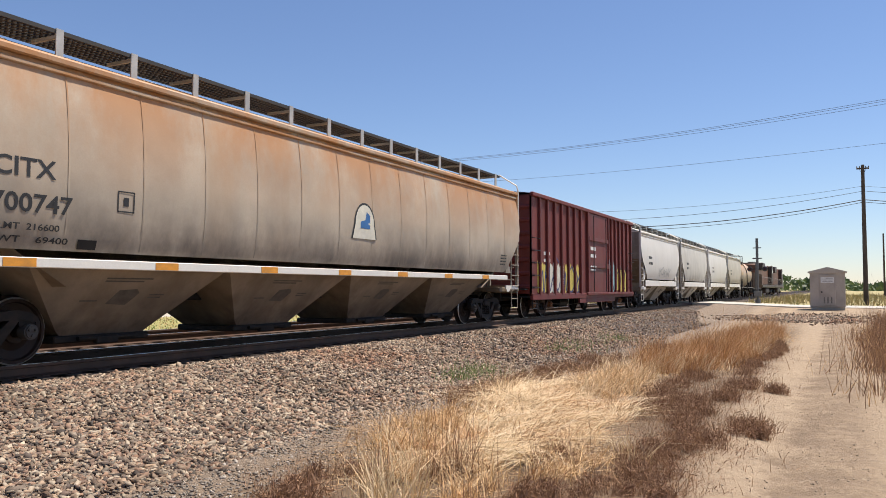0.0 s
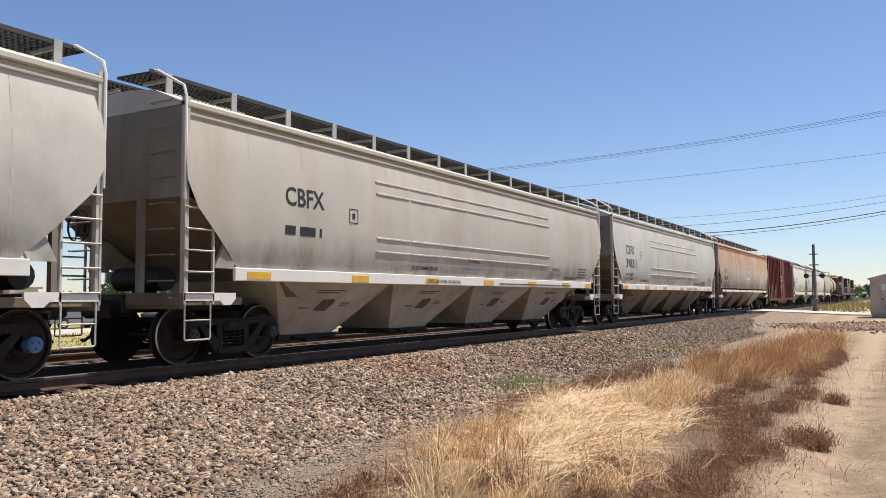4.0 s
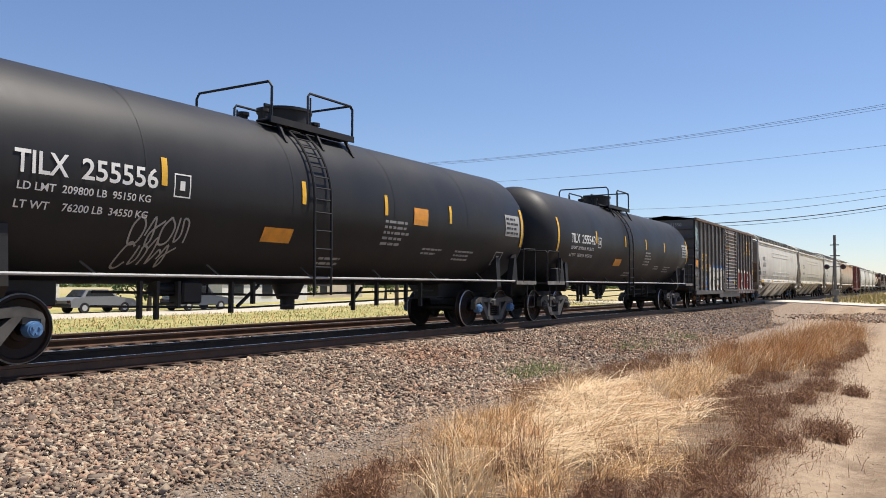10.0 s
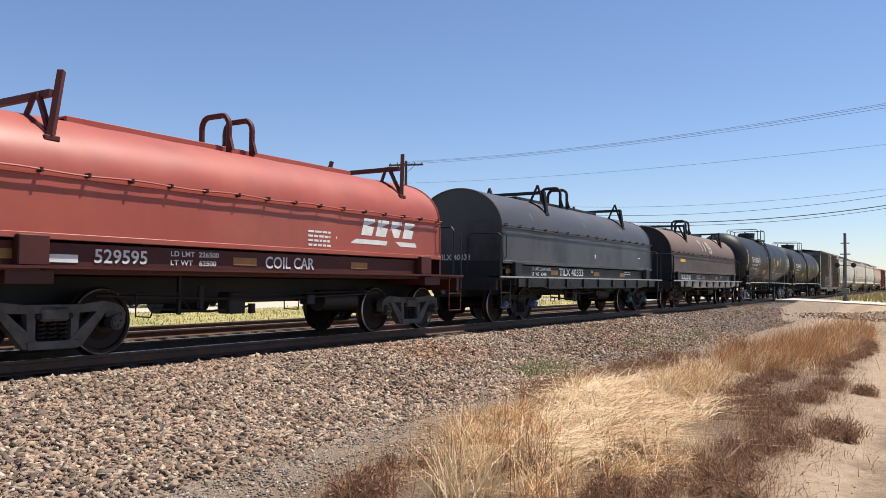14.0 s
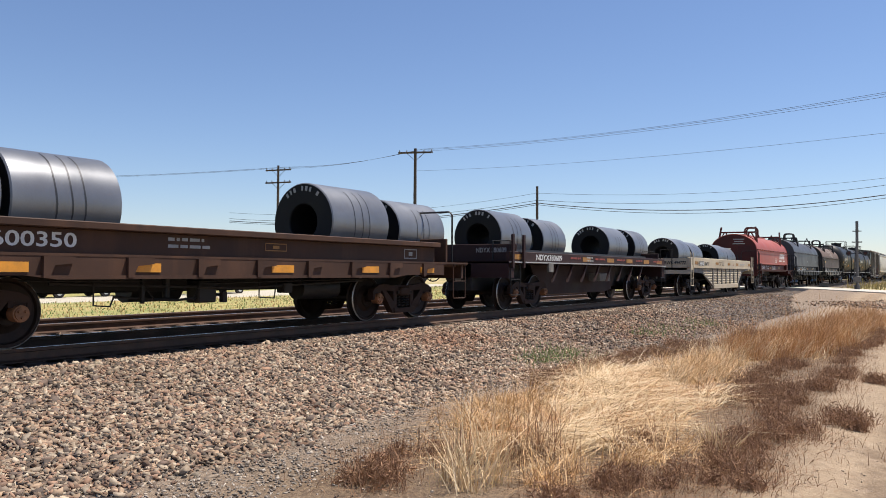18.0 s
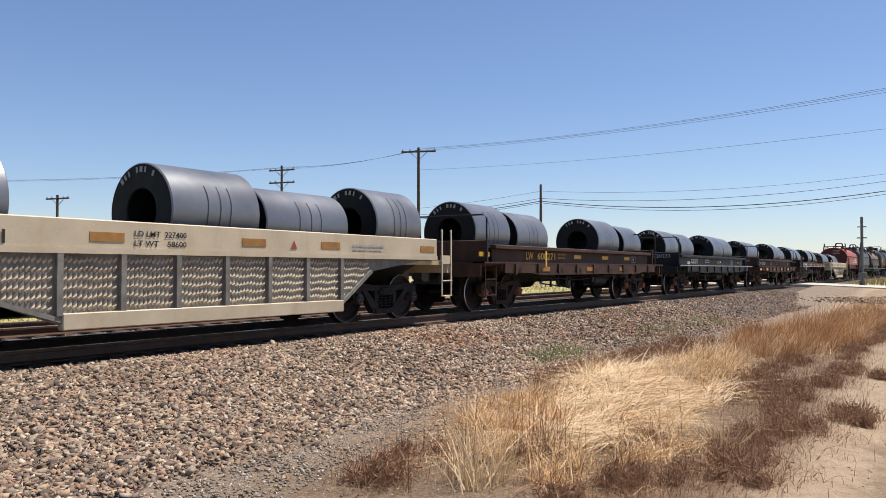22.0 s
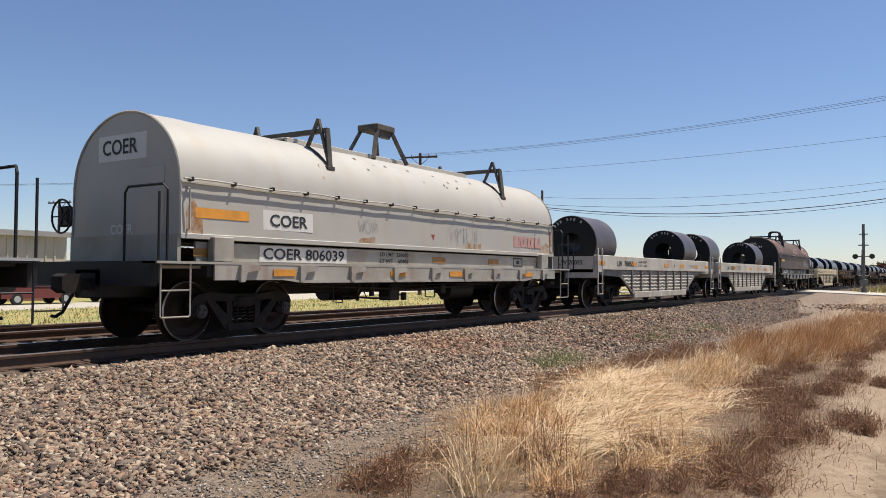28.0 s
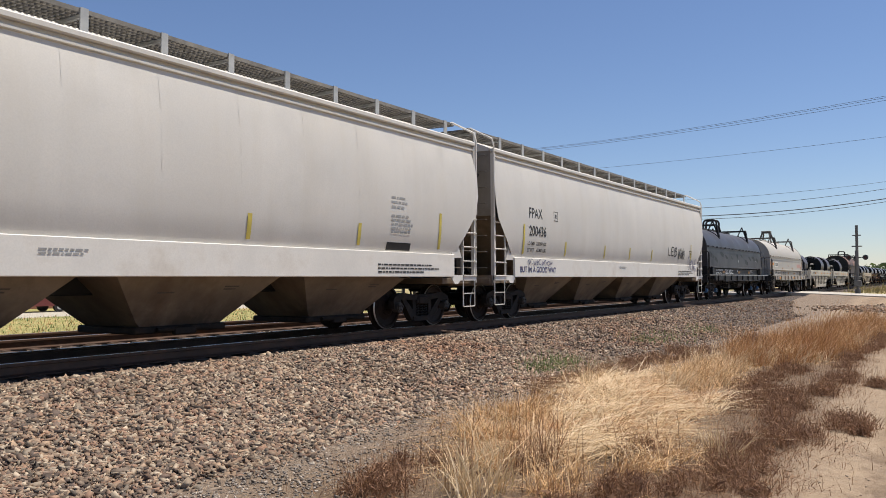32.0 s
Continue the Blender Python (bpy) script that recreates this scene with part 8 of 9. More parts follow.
def coil_marks(car, hh, mat, seed):
    bars(car, -hh + 4.2, 1.42, 0.8, 3, 0.07, mat, GIRD, seed=seed)
    bars(car, 2.6, 1.42, 0.7, 3, 0.06, mat, GIRD, seed=seed + 1)
    outline_box(car, hh - 2.0, 1.25, 0.5, 0.20, 0.02, mat, GIRD)
    bars(car, -0.6, 1.02, 0.6, 2, 0.06, mat, PLATE, seed=seed + 2)
    bars(car, 2.2, 1.02, 0.9, 2, 0.06, mat, PLATE, seed=seed + 3)


# 14: rusty hood
car, hh = coil_hood_car("rust-brown hooded coil car with white sprayed letters on its roof", -118.6, -106.37, "hood_rust", "under_dark", "mesh_grey", "galv", ("truck_rust", "cap_rust"))
letter(car, "NOKL 301801", -4.54, 1.24, 0.22, "white_ink", GIRD, 1.50)
coil_marks(car, hh, "grey_ink", 120)
letter(car, "LD LMT 224900", -2.1, 1.36, 0.07, "grey_ink", GIRD, 0.7)
letter(car, "LT WT   61500", -2.1, 1.26, 0.07, "grey_ink", GIRD, 0.7)
ribbon(car, [[(-0.85, 2.6), (-0.84, 2.85), (-0.85, 3.03)], [(-1.05, 3.02), (-0.6, 3.05)], [(-0.25, 2.6), (-0.22, 2.85), (-0.2, 3.04)], [(0.35, 2.6), (0.37, 2.85), (0.38, 3.05)], [(0.40, 3.02), (0.80, 3.0), (0.88, 2.90), (0.75, 2.83), (0.48, 2.82)], [(0.48, 2.82), (0.85, 2.80), (0.98, 2.70), (0.85, 2.60), (0.40, 2.6)]], 0.17, "fade_ink", hood_side, label="faded white sprayed letters", lift=0.03)
patch(car, -hh + 1.3, 2.0, -hh + 2.1, 2.12, "yellow", hood_side, "placard", lift=0.012)
patch(car, -2.9, 1.65, 2.6, 2.05, "hood_brown", hood_side, "paint_patch", lift=0.006)
letter_end(car, "NOKL", -hh - 0.014, 0.37, 3.04, 0.13, "white_ink", 0.4)
letter_end(car, "301565-301764", -hh - 0.014, 0.76, 2.84, 0.13, "white_ink", 1.1)
letter_end(car, "NOKL", -hh - 0.045, 0.0, 1.60, 0.13, "white_ink", 0.36)
# 15 and 27: dark hoods
for k, (a, b, num, l1, l2) in enumerate(((-133.8, -121.5, "40333", "LD LMT 223600 GBSR", "LT  WT   62400"), (-312.75, -300.45, "40322", "LD LMT 223900 GBSR", "LT  WT   62100"))):
    car, hh = coil_hood_car("charcoal grey hooded coil car with white lettering", a, b, "hood_dark", "under_dark", "under_dark", "galv", ("truck", "cap_blue"), lift=3.28, inset=(1.5, 0.95), top=(2.50, 1.0))
    letter(car, "TILX " + num, -2.5 - 0.2 * k, 1.25, 0.22, "white_ink", GIRD, 1.85)
    letter(car, l1, -4.35, 1.38, 0.09, "white_ink", GIRD, 1.25)
    letter(car, l2, -4.35, 1.24, 0.09, "white_ink", GIRD, 0.95)
    put_on([(0.30, 1.82), (0.22, 1.96), (0.38, 1.96)], [(0, 1, 2)], "load_mark", "white_ink", car, hood_side)
    put_on([(0.02, 1.37), (0.18, 1.37), (0.10, 1.47)], [(0, 1, 2)], "load_mark", "white_ink", car, GIRD)
    bars(car, 3.2, 1.42, 0.7, 2, 0.07, "white_ink", GIRD, seed=140 + k)
    bars(car, 4.6, 1.95, 0.3, 1, 0.08, "white_ink", hood_side, seed=142 + k)
    patch(car, 1.1, 0.98, 1.35, 1.12, "white_ink", PLATE, "data_plate")
    letter_end(car, "TILX " + num, -hh - 0.045, 0.60, 1.62, 0.15, "white_ink", 1.0)
    rnd = random.Random(5)
    for i in range(11 * k):
        x, z, w, h = -hh + 0.8 + i * 1.05 + rnd.uniform(-0.2, 0.2), rnd.uniform(1.85, 2.2), rnd.uniform(0.28, 0.65), rnd.uniform(0.08, 0.16)
        rim = [(q, rnd.uniform(0.55, 1.0)) for q in (2 * math.pi * j / 12 for j in range(12))]
        put_on([(x + w * m * math.cos(q), z + h * m * math.sin(q) - 0.15 * w * math.cos(q)) for q, m in rim], [tuple(range(12))], "paint_patch", "hood_patch", car, hood_side)
    for x in (-4.3, -0.4, 3.0):
        ribbon(car, [[(x, 2.95), (x + 0.08, 2.75)]], 0.02, "grey_ink", hood_side, "scratch")
# 16: red hood
car, hh = coil_hood_car("bright red hooded coil car with white lettering", -146.85, -136.8, "hood_red", "under_red", "under_red", "under_red", ("truck_grey", "cap_dark"), over=0.6, lift=3.9, inset=(1.2, 0.75), top=(2.36, 0.92))
bars(car, -4.1, 1.25, 0.55, 1, 0.22, "white_ink", GIRD, seed=150, name="car_mark")
letter(car, "529595", -3.42, 1.25, 0.19, "white_ink", GIRD, 0.82)
letter(car, "LD LMT  226500", -2.2, 1.38, 0.08, "white_ink", GIRD, 0.9)
letter(car, "LT WT   62500", -2.2, 1.25, 0.08, "white_ink", GIRD, 0.85)
letter(car, "COIL CAR", -0.3, 1.24, 0.20, "white_ink", GIRD, 1.2)
for i in range(4):
    x = 2.2 + i * 0.46
    put_on([(x, 1.93), (x + 0.34, 1.93), (x + 0.42, 2.10), (x + 0.20, 2.12), (x + 0.46, 2.20), (x + 0.46, 2.26), (x + 0.12, 2.26)], [tuple(range(7))], "emblem", "white_ink", car, hood_side)
put_on([(1.85, 1.76), (4.1, 1.76), (4.05, 1.85), (2.05, 1.85)], [(0, 1, 2, 3)], "emblem", "white_ink", car, hood_side)
bars(car, 0.7, 1.9, 0.8, 4, 0.08, "white_ink", hood_side, seed=151)
for k, w in enumerate((0.62, 0.5, 0.68)):
    part("small_print", Geo().box(-hh - 0.022, -0.3 - w / 2, 2.95 - 0.13 * k, -hh - 0.013, -0.3 + w / 2, 3.01 - 0.13 * k), M["grey_ink"], car)
# 23: brown hood with graffiti
car, hh = coil_hood_car("weathered brown hooded coil car with pink and white graffiti", -252.1, -239.9, "hood_brown", "under_dark", "mesh_grey", "galv", ("truck", "cap_rust"))
letter(car, "NOKL 301740", -4.2, 1.24, 0.22, "white_ink", GIRD, 1.70)
letter(car, "LD LMT 224900", -1.9, 1.36, 0.07, "grey_ink", GIRD, 0.7)
letter(car, "LT WT   61500", -1.9, 1.26, 0.07, "grey_ink", GIRD, 0.7)
coil_marks(car, hh, "grey_ink", 160)
patch(car, -hh + 1.3, 2.0, -hh + 2.1, 2.12, "yellow", hood_side, "placard", lift=0.012)
ESS = [(0.0, 0.95), (0.1, 1.0), (0.42, 0.98), (0.52, 0.86), (0.36, 0.78), (0.42, 0.62), (0.62, 0.48), (0.66, 0.22), (0.45, 0.02), (0.15, 0.0), (0.02, 0.1), (0.1, 0.24), (0.35, 0.22), (0.42, 0.34), (0.2, 0.52), (0.08, 0.74), (0.0, 0.95)]
ribbon(car, [[(-hh + 0.25 + dx + 1.05 * p[0], 2.62 + 0.66 * p[1]) for p in ESS] for dx in (0, 0.85)], 0.03, "pink_ink", hood_side, label="pink sprayed letters", lift=0.03)
ribbon(car, scrawl(-0.3, 2.55, 1.9, 0.45, 5, 171) + scrawl(-0.7, 2.45, 1.0, 0.3, 3, 172), 0.035, "pink_ink", hood_side, lift=0.03)
letter(car, "KDRIZZL", 3.6, 2.72, 0.32, "pink_ink", hood_side, 1.9, label="pink sprayed letters", lift=0.02)
ribbon(car, [[(3.7, 2.63), (5.4, 2.60)]], 0.04, "pink_ink", hood_side, lift=0.03)
ribbon(car, throw_up(3.3, 1.70, 1.7, 0.55, 5, 174) + scrawl(5.0, 1.7, 0.4, 0.25, 3, 175), 0.022, "grey_ink", hood_side, lift=0.01)
letter_end(car, "NOKL", -hh - 0.014, 0.37, 3.04, 0.13, "white_ink", 0.4)
letter_end(car, "301565-301764", -hh - 0.014, 0.76, 2.84, 0.13, "white_ink", 1.1)
letter_end(car, "NOKL", -hh - 0.045, 0.0, 1.60, 0.13, "white_ink", 0.36)
# 26: white hood
car, hh = coil_hood_car("off-white hooded coil car with black lettering and rust stains", -297.64, -285.2, "hood_white", "under_white", "under_white", "under_white", ("truck", "cap_dark"), tower="table", lift=3.27, sh=0.2)
patch(car, -4.62, 1.74, -3.45, 2.06, "hop_white", hood_side, "marking", lift=0.006)
letter(car, "COER", -4.47, 1.80, 0.20, "black_ink", hood_side, 0.88, lift=0.013)
patch(car, -4.66, 1.22, -2.50, 1.48, "hop_white", GIRD, "marking", lift=0.004)
letter(car, "COER 806039", -4.58, 1.26, 0.19, "black_ink", GIRD, 2.0, lift=0.010)
patch(car, -hh + 0.25, 1.85, -hh + 1.3, 2.0, "orange", hood_side, "placard")
letter(car, "LD LMT  226600", -1.5, 1.38, 0.08, "black_ink", GIRD, 0.95)
letter(car, "LT WT    60400", -1.5, 1.25, 0.08, "black_ink", GIRD, 0.95)
outline_box(car, 4.0, 1.24, 0.5, 0.22, 0.03, "black_ink", GIRD)
ribbon(car, scrawl(0.9, 1.75, 1.3, 0.4, 5, 181) + scrawl(-2.2, 1.85, 0.6, 0.25, 3, 182), 0.014, "grey_ink", hood_side)
blobs(car, 3.9, 1.72, 1.6, 0.32, 4, "pink_ink", hood_side, 183)
put_on([(0.3, 1.75), (0.22, 1.88), (0.38, 1.88)], [(0, 1, 2)], "load_mark", "red_ink", car, hood_side)
rnd = random.Random(41)
for x, z, w, t in ((-hh + 0.08, 1.60, 0.30, 0.42), (hh - 0.75, 1.60, 0.62, 0.26), (hh - 0.2, 1.60, 0.16, 0.60), (-2.2, 1.62, 0.5, 0.10), (1.6, 1.62, 0.7, 0.12), (-3.1, 2.72, 0.05, 0.26), (3.5, 2.72, 0.05, 0.22)):
    p = jag(x, x + w, z, z + t, 6, t * 0.25, rnd.randrange(999))
    put_on(p, [tuple(range(len(p)))], "rust_stain", "rust_ink", car, hood_side, "rust bleeding through the white paint", lift=0.005)
for i in range(14):
    x, z, d = rnd.uniform(-1.8, 3.0), rnd.uniform(2.95, 3.35), rnd.uniform(0.012, 0.03)
    put_on([(x + d * 1.4 * math.cos(q), z + d * math.sin(q)) for q in (2 * math.pi * j / 7 for j in range(7))], [tuple(range(7))], "rust_spot", "smudge", car, hood_side, lift=0.005)
sill_marks(car, [-4.4, -1.3, 0.8, 4.2], 0.5, 0.99, 1.10, "orange", y=1.582)
part("marking", Geo().box(-hh - 0.0165, -0.52, 2.76, -hh - 0.0125, 0.66, 3.16), M["hop_white"], car)
letter_end(car, "COER", -hh - 0.014, 0.55, 2.85, 0.24, "black_ink")
letter_end(car, "COER", -hh - 0.045, 0.27, 1.62, 0.15, "white_ink", 0.54)


# ---- steel coils ----
COIL_MESH = {}


def steel_coil(x, w, r, z, seed, mark=""):
    """A strapped coil that lies along the car in its trough; x: its rear face along the train."""
    rnd = random.Random(seed)
    ob = thing("steel_coil", "dark strapped steel coil lying lengthwise on the car", "steel coil", "steel coils")
    key = (round(w, 1), r)
    if key not in COIL_MESH:
        g = Geo()
        wd = key[0]
        n = 56
        ring = lambda xx, q: [(xx, q * math.cos(2 * math.pi * i / n), q * math.sin(2 * math.pi * i / n)) for i in range(n)]
        g.loft([ring(0.0, r - 0.02), ring(0.02, r), ring(wd - 0.02, r), ring(wd, r - 0.02)], caps=False)
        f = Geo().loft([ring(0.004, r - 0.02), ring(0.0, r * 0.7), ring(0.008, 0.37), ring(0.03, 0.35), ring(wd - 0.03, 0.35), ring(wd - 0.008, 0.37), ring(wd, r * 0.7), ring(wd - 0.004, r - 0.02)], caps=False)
        st = []
        for k in (0.38, 0.52, 0.64):
            arc = [(k * wd + 0.012 * math.sin(i), (r + 0.004) * math.cos(a), (r + 0.004) * math.sin(a)) for i, a in ((i, radians((-80 if r > 0.9 else -52) + i * 10)) for i in range(15 if r > 0.9 else 11))]
            st.append(mesh_of(Geo().sheet([[(p[0] - 0.012, p[1], p[2]) for p in arc], [(p[0] + 0.012, p[1], p[2]) for p in arc]]), "strap", M["coil_strap"]))
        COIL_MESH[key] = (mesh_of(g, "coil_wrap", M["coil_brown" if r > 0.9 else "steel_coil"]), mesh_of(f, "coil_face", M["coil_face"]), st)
    wrap, face, st = COIL_MESH[key]
    turn = rnd.uniform(-25, 25)
    a = part("coil_wrap", wrap, None, ob)
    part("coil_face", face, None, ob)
    a.rotation_euler = (radians(turn), 0, 0)
    for s in st:
        part("strap", s, None, ob).rotation_euler = (radians(180 + turn), 0, 0)
    # chalked marks round the rear face
    g = Geo()
    for i, ch in enumerate(mark):
        if ch == " ":
            continue
        v, f = font_mesh(ch)
        q, k, n = radians(130 - i * 8.5), 0.13 / 0.7, len(g.v)
        c, u, w2 = np.array((math.cos(q), math.sin(q))) * r * 0.80, np.array((math.sin(q), -math.cos(q))), np.array((math.cos(q), math.sin(q)))
        g.v += [(-0.012, -a, b) for a, b in (c + u * (p[0] - 0.25) * k + w2 * p[1] * k for p in v)]
        g.f += [tuple(j + n for j in fc) for fc in f]
    for i in range(0 if mark else 9):
        if i in (3, 7):
            continue
        q = radians(128 - i * 9 + turn * 0.3)
        c = Vector((0, r * 0.86 * math.cos(q), r * 0.86 * math.sin(q)))
        u, w2 = Vector((0, math.sin(q), -math.cos(q))), Vector((0, math.cos(q), math.sin(q)))
        hw, hh2 = 0.02 + 0.015 * rnd.random(), 0.045
        g.add([Vector((-0.012, -p.y, p.z)) for p in (c - u * hw - w2 * hh2, c + u * hw - w2 * hh2, c + u * hw + w2 * hh2, c - u * hw + w2 * hh2)], [(0, 1, 2, 3)])
    part("chalk_mark", g, M["grey_ink"], ob, smooth=False)
    CARS.append((ob, x, z))
    return ob


# ---- open coil flats ----
def coil_flat(label, x0, x1, mat, style, edge, deep=False):
    car, half = new_car("coil_flatcar", label, "flatcar", x0, x1, "open coil flatcars")
    if deep:
        for s in (-1, 1):
            y = s * 1.43
            part("side_sill", Geo().box(-half, min(y, y - s * 0.08), 1.26, half, max(y, y - s * 0.08), 1.52, 0.01), M[mat], car)
            part("sill_edge", Geo().box(-half, min(y, y + s * 0.05), 1.235, half, max(y, y + s * 0.05), 1.265), M[edge], car)
            belly = [(-half + 2.9, 1.2), (-half + 3.5, 0.42), (-half + 4.2, 0.34), (half - 4.2, 0.34), (half - 3.5, 0.42), (half - 2.9, 1.2)]
            part("fishbelly_web", Geo().ext(belly, s * 0.55 - 0.03, s * 0.55 + 0.03), M[mat], car)
            me = mesh_of(Geo().ext([(0, 1.24), (0.08, 1.24), (-0.32, 0.72), (-0.40, 0.72)], s * 1.36 - 0.06, s * 1.36), "brace", M[mat])
            for i in range(8):
                part("brace", me, None, car, at=(-half + 3.0 + (2 * half - 5.6) * i / 7, 0, 0))
            mp = mesh_of(Geo().box(-0.05, min(s * 1.46, s * 1.52), 1.1, 0.05, max(s * 1.46, s * 1.52), 1.95, 0.01), "stake", M[mat])
            for x in (-half + 0.1, -half + 0.7):
                part("stake", mp, None, car, at=(x, 0, 0))
            part("jacking_pad", Geo().box(-half + 2.2, min(s * 1.44, s * 1.50), 1.0, -half + 2.5, max(s * 1.44, s * 1.50), 1.25, 0.01), M["mesh_grey"], car)
        part("deck", Geo().box(-half, -1.42, 1.22, half, 1.42, 1.28), M[mat], car)
        part("center_sill", Geo().box(-half, -0.35, 0.5, half, 0.35, 1.22, 0.02), M["iron"], car)
        part("tool_box", Geo().box(0.3, -1.2, 0.72, 1.2, -0.8, 0.98, 0.02), M["mesh_grey"], car)
        for e in (-1, 1):
            part("end_beam", Geo().box(min(e * half, e * (half - 0.3)), -1.42, 0.85, max(e * half, e * (half - 0.3)), 1.42, 1.26), M[mat], car)
            part("sill_step", step_geo(e * (half - 0.3) - 0.25, 0.5, -1.46, 0.42, 1.2), M["iron"], car)
    else:
        coil_frame(car, half, mat, mat, edge, top=1.52)
        for s in (-1, 1):
            part("trough_rail", Geo().box(-half + 0.85, min(s * 1.22, s * 1.40), 1.52, half - 0.85, max(s * 1.22, s * 1.40), 1.62, 0.012), M[mat], car)
    for s in (-1, 1):
        part("trough", Geo().ext([(s * 1.20, 1.50), (s * 0.30, 1.06), (s * 0.30, 1.16), (s * 1.12, 1.56)] if not deep else [(s * 1.0, 1.6), (s * 0.32, 1.28), (s * 0.30, 1.24), (s * 1.1, 1.24)], -half + 1.0, half - 1.0, "x"), M["under_dark"], car)
    for e in (-1, 1):
        xe = e * (half - 0.5)
        part("bulkhead", Geo().box(min(xe, xe - e * 0.08), -1.35, 1.2, max(xe, xe - e * 0.08), 1.35, 1.72, 0.01), M[mat], car)
        part("end_handrail", Geo().tube([(xe + e * 0.1, -1.4, 1.2), (xe + e * 0.1, -1.4, 2.25), (xe + e * 0.1, -1.32, 2.32), (xe + e * 0.1, 1.32, 2.32), (xe + e * 0.1, 1.4, 2.25), (xe + e * 0.1, 1.4, 1.2)], 0.022, 6) if not deep else Geo().tube([(xe, -1.2, 1.2), (xe, -1.2, 1.8), (xe, -0.7, 1.8), (xe, -0.7, 1.2)], 0.022, 6), M["iron"], car)
    brake_wheel(car, -half + (0.0 if deep else 0.35), -1, 0.75, 1.0 if deep else 2.0, M["iron"])
    running_gear(car, half, (-half + 1.9, half - 1.1) if deep else half - 1.75, style)
    return car, half


FLAT = lambda z: 1.435
car, h = coil_flat("dark maroon flatcar with a deep belly carrying four steel coils", -177.7, -164.9, "flat_maroon", ("truck_rust", "cap_rust"), "galv", deep=True)
letter(car, "NDYX380609", -4.86, 1.31, 0.16, "white_ink", FLAT, 1.65)
sill_marks(car, [-h + 0.6, -1.4, 0.6, 2.4, 4.2, 5.7], 0.6, 1.32, 1.45, "amber", y=1.432)
bars(car, -h + 5.0, 1.42, 0.7, 2, 0.09, "grey_ink", FLAT, seed=200)
for i in range(5):
    bars(car, -2.6 + i * 1.9, 1.38, 0.9, 1, 0.12, "red_ink", FLAT, seed=210 + i)
letter_end(car, "NDYX 380609", -h + 0.5, -0.2, 1.50, 0.13, "grey_ink", 0.9)
car, h = coil_flat("rusty brown open flatcar carrying four steel coils", -192.42, -179.93, "flat_brown", ("truck_rust", "cap_rust"), "flat_brown")
letter(car, "LW 600350", -4.75, 1.28, 0.19, "white_ink", GIRD, 1.75)
sill_marks(car, [-h + 0.4, -h + 2.2, -2.2, 0.4, 2.7, 4.6], 0.5, 0.97, 1.09, "orange", y=1.582)
bars(car, -1.6, 1.42, 0.9, 2, 0.10, "grey_ink", GIRD, seed=201)
outline_box(car, 0.3, 1.32, 0.5, 0.13, 0.015, "amber", GIRD)
outline_box(car, 4.2, 1.26, 0.45, 0.2, 0.02, "grey_ink", GIRD)
letter_end(car, "LW 600350", -h + 0.42, -0.15, 1.45, 0.13, "grey_ink", 0.85)
car, h = coil_flat("black open flatcar carrying four steel coils", -207.43, -194.24, "flat_black", ("truck_rust", "cap_rust"), "galv")
bars(car, -4.58, 1.25, 0.45, 1, 0.24, "white_ink", GIRD, seed=202, name="car_mark")
letter(car, "720233", -4.02, 1.28, 0.20, "white_ink", GIRD, 1.0)
bars(car, -1.8, 1.42, 0.9, 2, 0.10, "grey_ink", GIRD, seed=203)
put_on([(0.9, 1.32), (1.1, 1.32), (1.0, 1.44)], [(0, 1, 2)], "load_mark", "white_ink", car, GIRD)
bars(car, 1.1, 1.10, 0.5, 3, 0.045, "grey_ink", PLATE, seed=204)
outline_box(car, 3.0, 1.27, 0.42, 0.2, 0.015, "white_ink", GIRD)
sill_marks(car, [-3.2, 0.6, 4.6], 0.4, 1.3, 1.4, "amber", y=1.273)
letter_end(car, "720233", -h + 0.42, -0.35, 1.50, 0.14, "grey_ink", 0.7)
patch(car, h - 1.6, 1.25, h - 1.2, 1.48, "mesh_grey", GIRD, "data_plate")
car, h = coil_flat("rusty brown open flatcar with yellow lettering and four steel coils", -222.92, -209.65, "flat_brown", ("truck_rust", "cap_rust"), "flat_brown")
letter(car, "LW", -3.95, 1.28, 0.19, "yellow", GIRD, 0.42)
patch(car, -3.45, 1.08, -3.36, 1.50, "yellow", lambda z: 1.59, "reflector")
letter(car, "600271", -3.28, 1.28, 0.19, "yellow", GIRD, 1.12)
bars(car, -2.0, 1.42, 0.7, 2, 0.10, "amber", GIRD, seed=205)
sill_marks(car, [-h + 0.5, -0.6, 1.6, 3.6], 0.5, 1.33, 1.44, "yellow", y=1.273)
sill_marks(car, [-3.4, -0.4, 2.3], 0.5, 0.97, 1.09, "amber", y=1.582)
outline_box(car, 4.0, 1.26, 0.45, 0.2, 0.02, "grey_ink", GIRD)


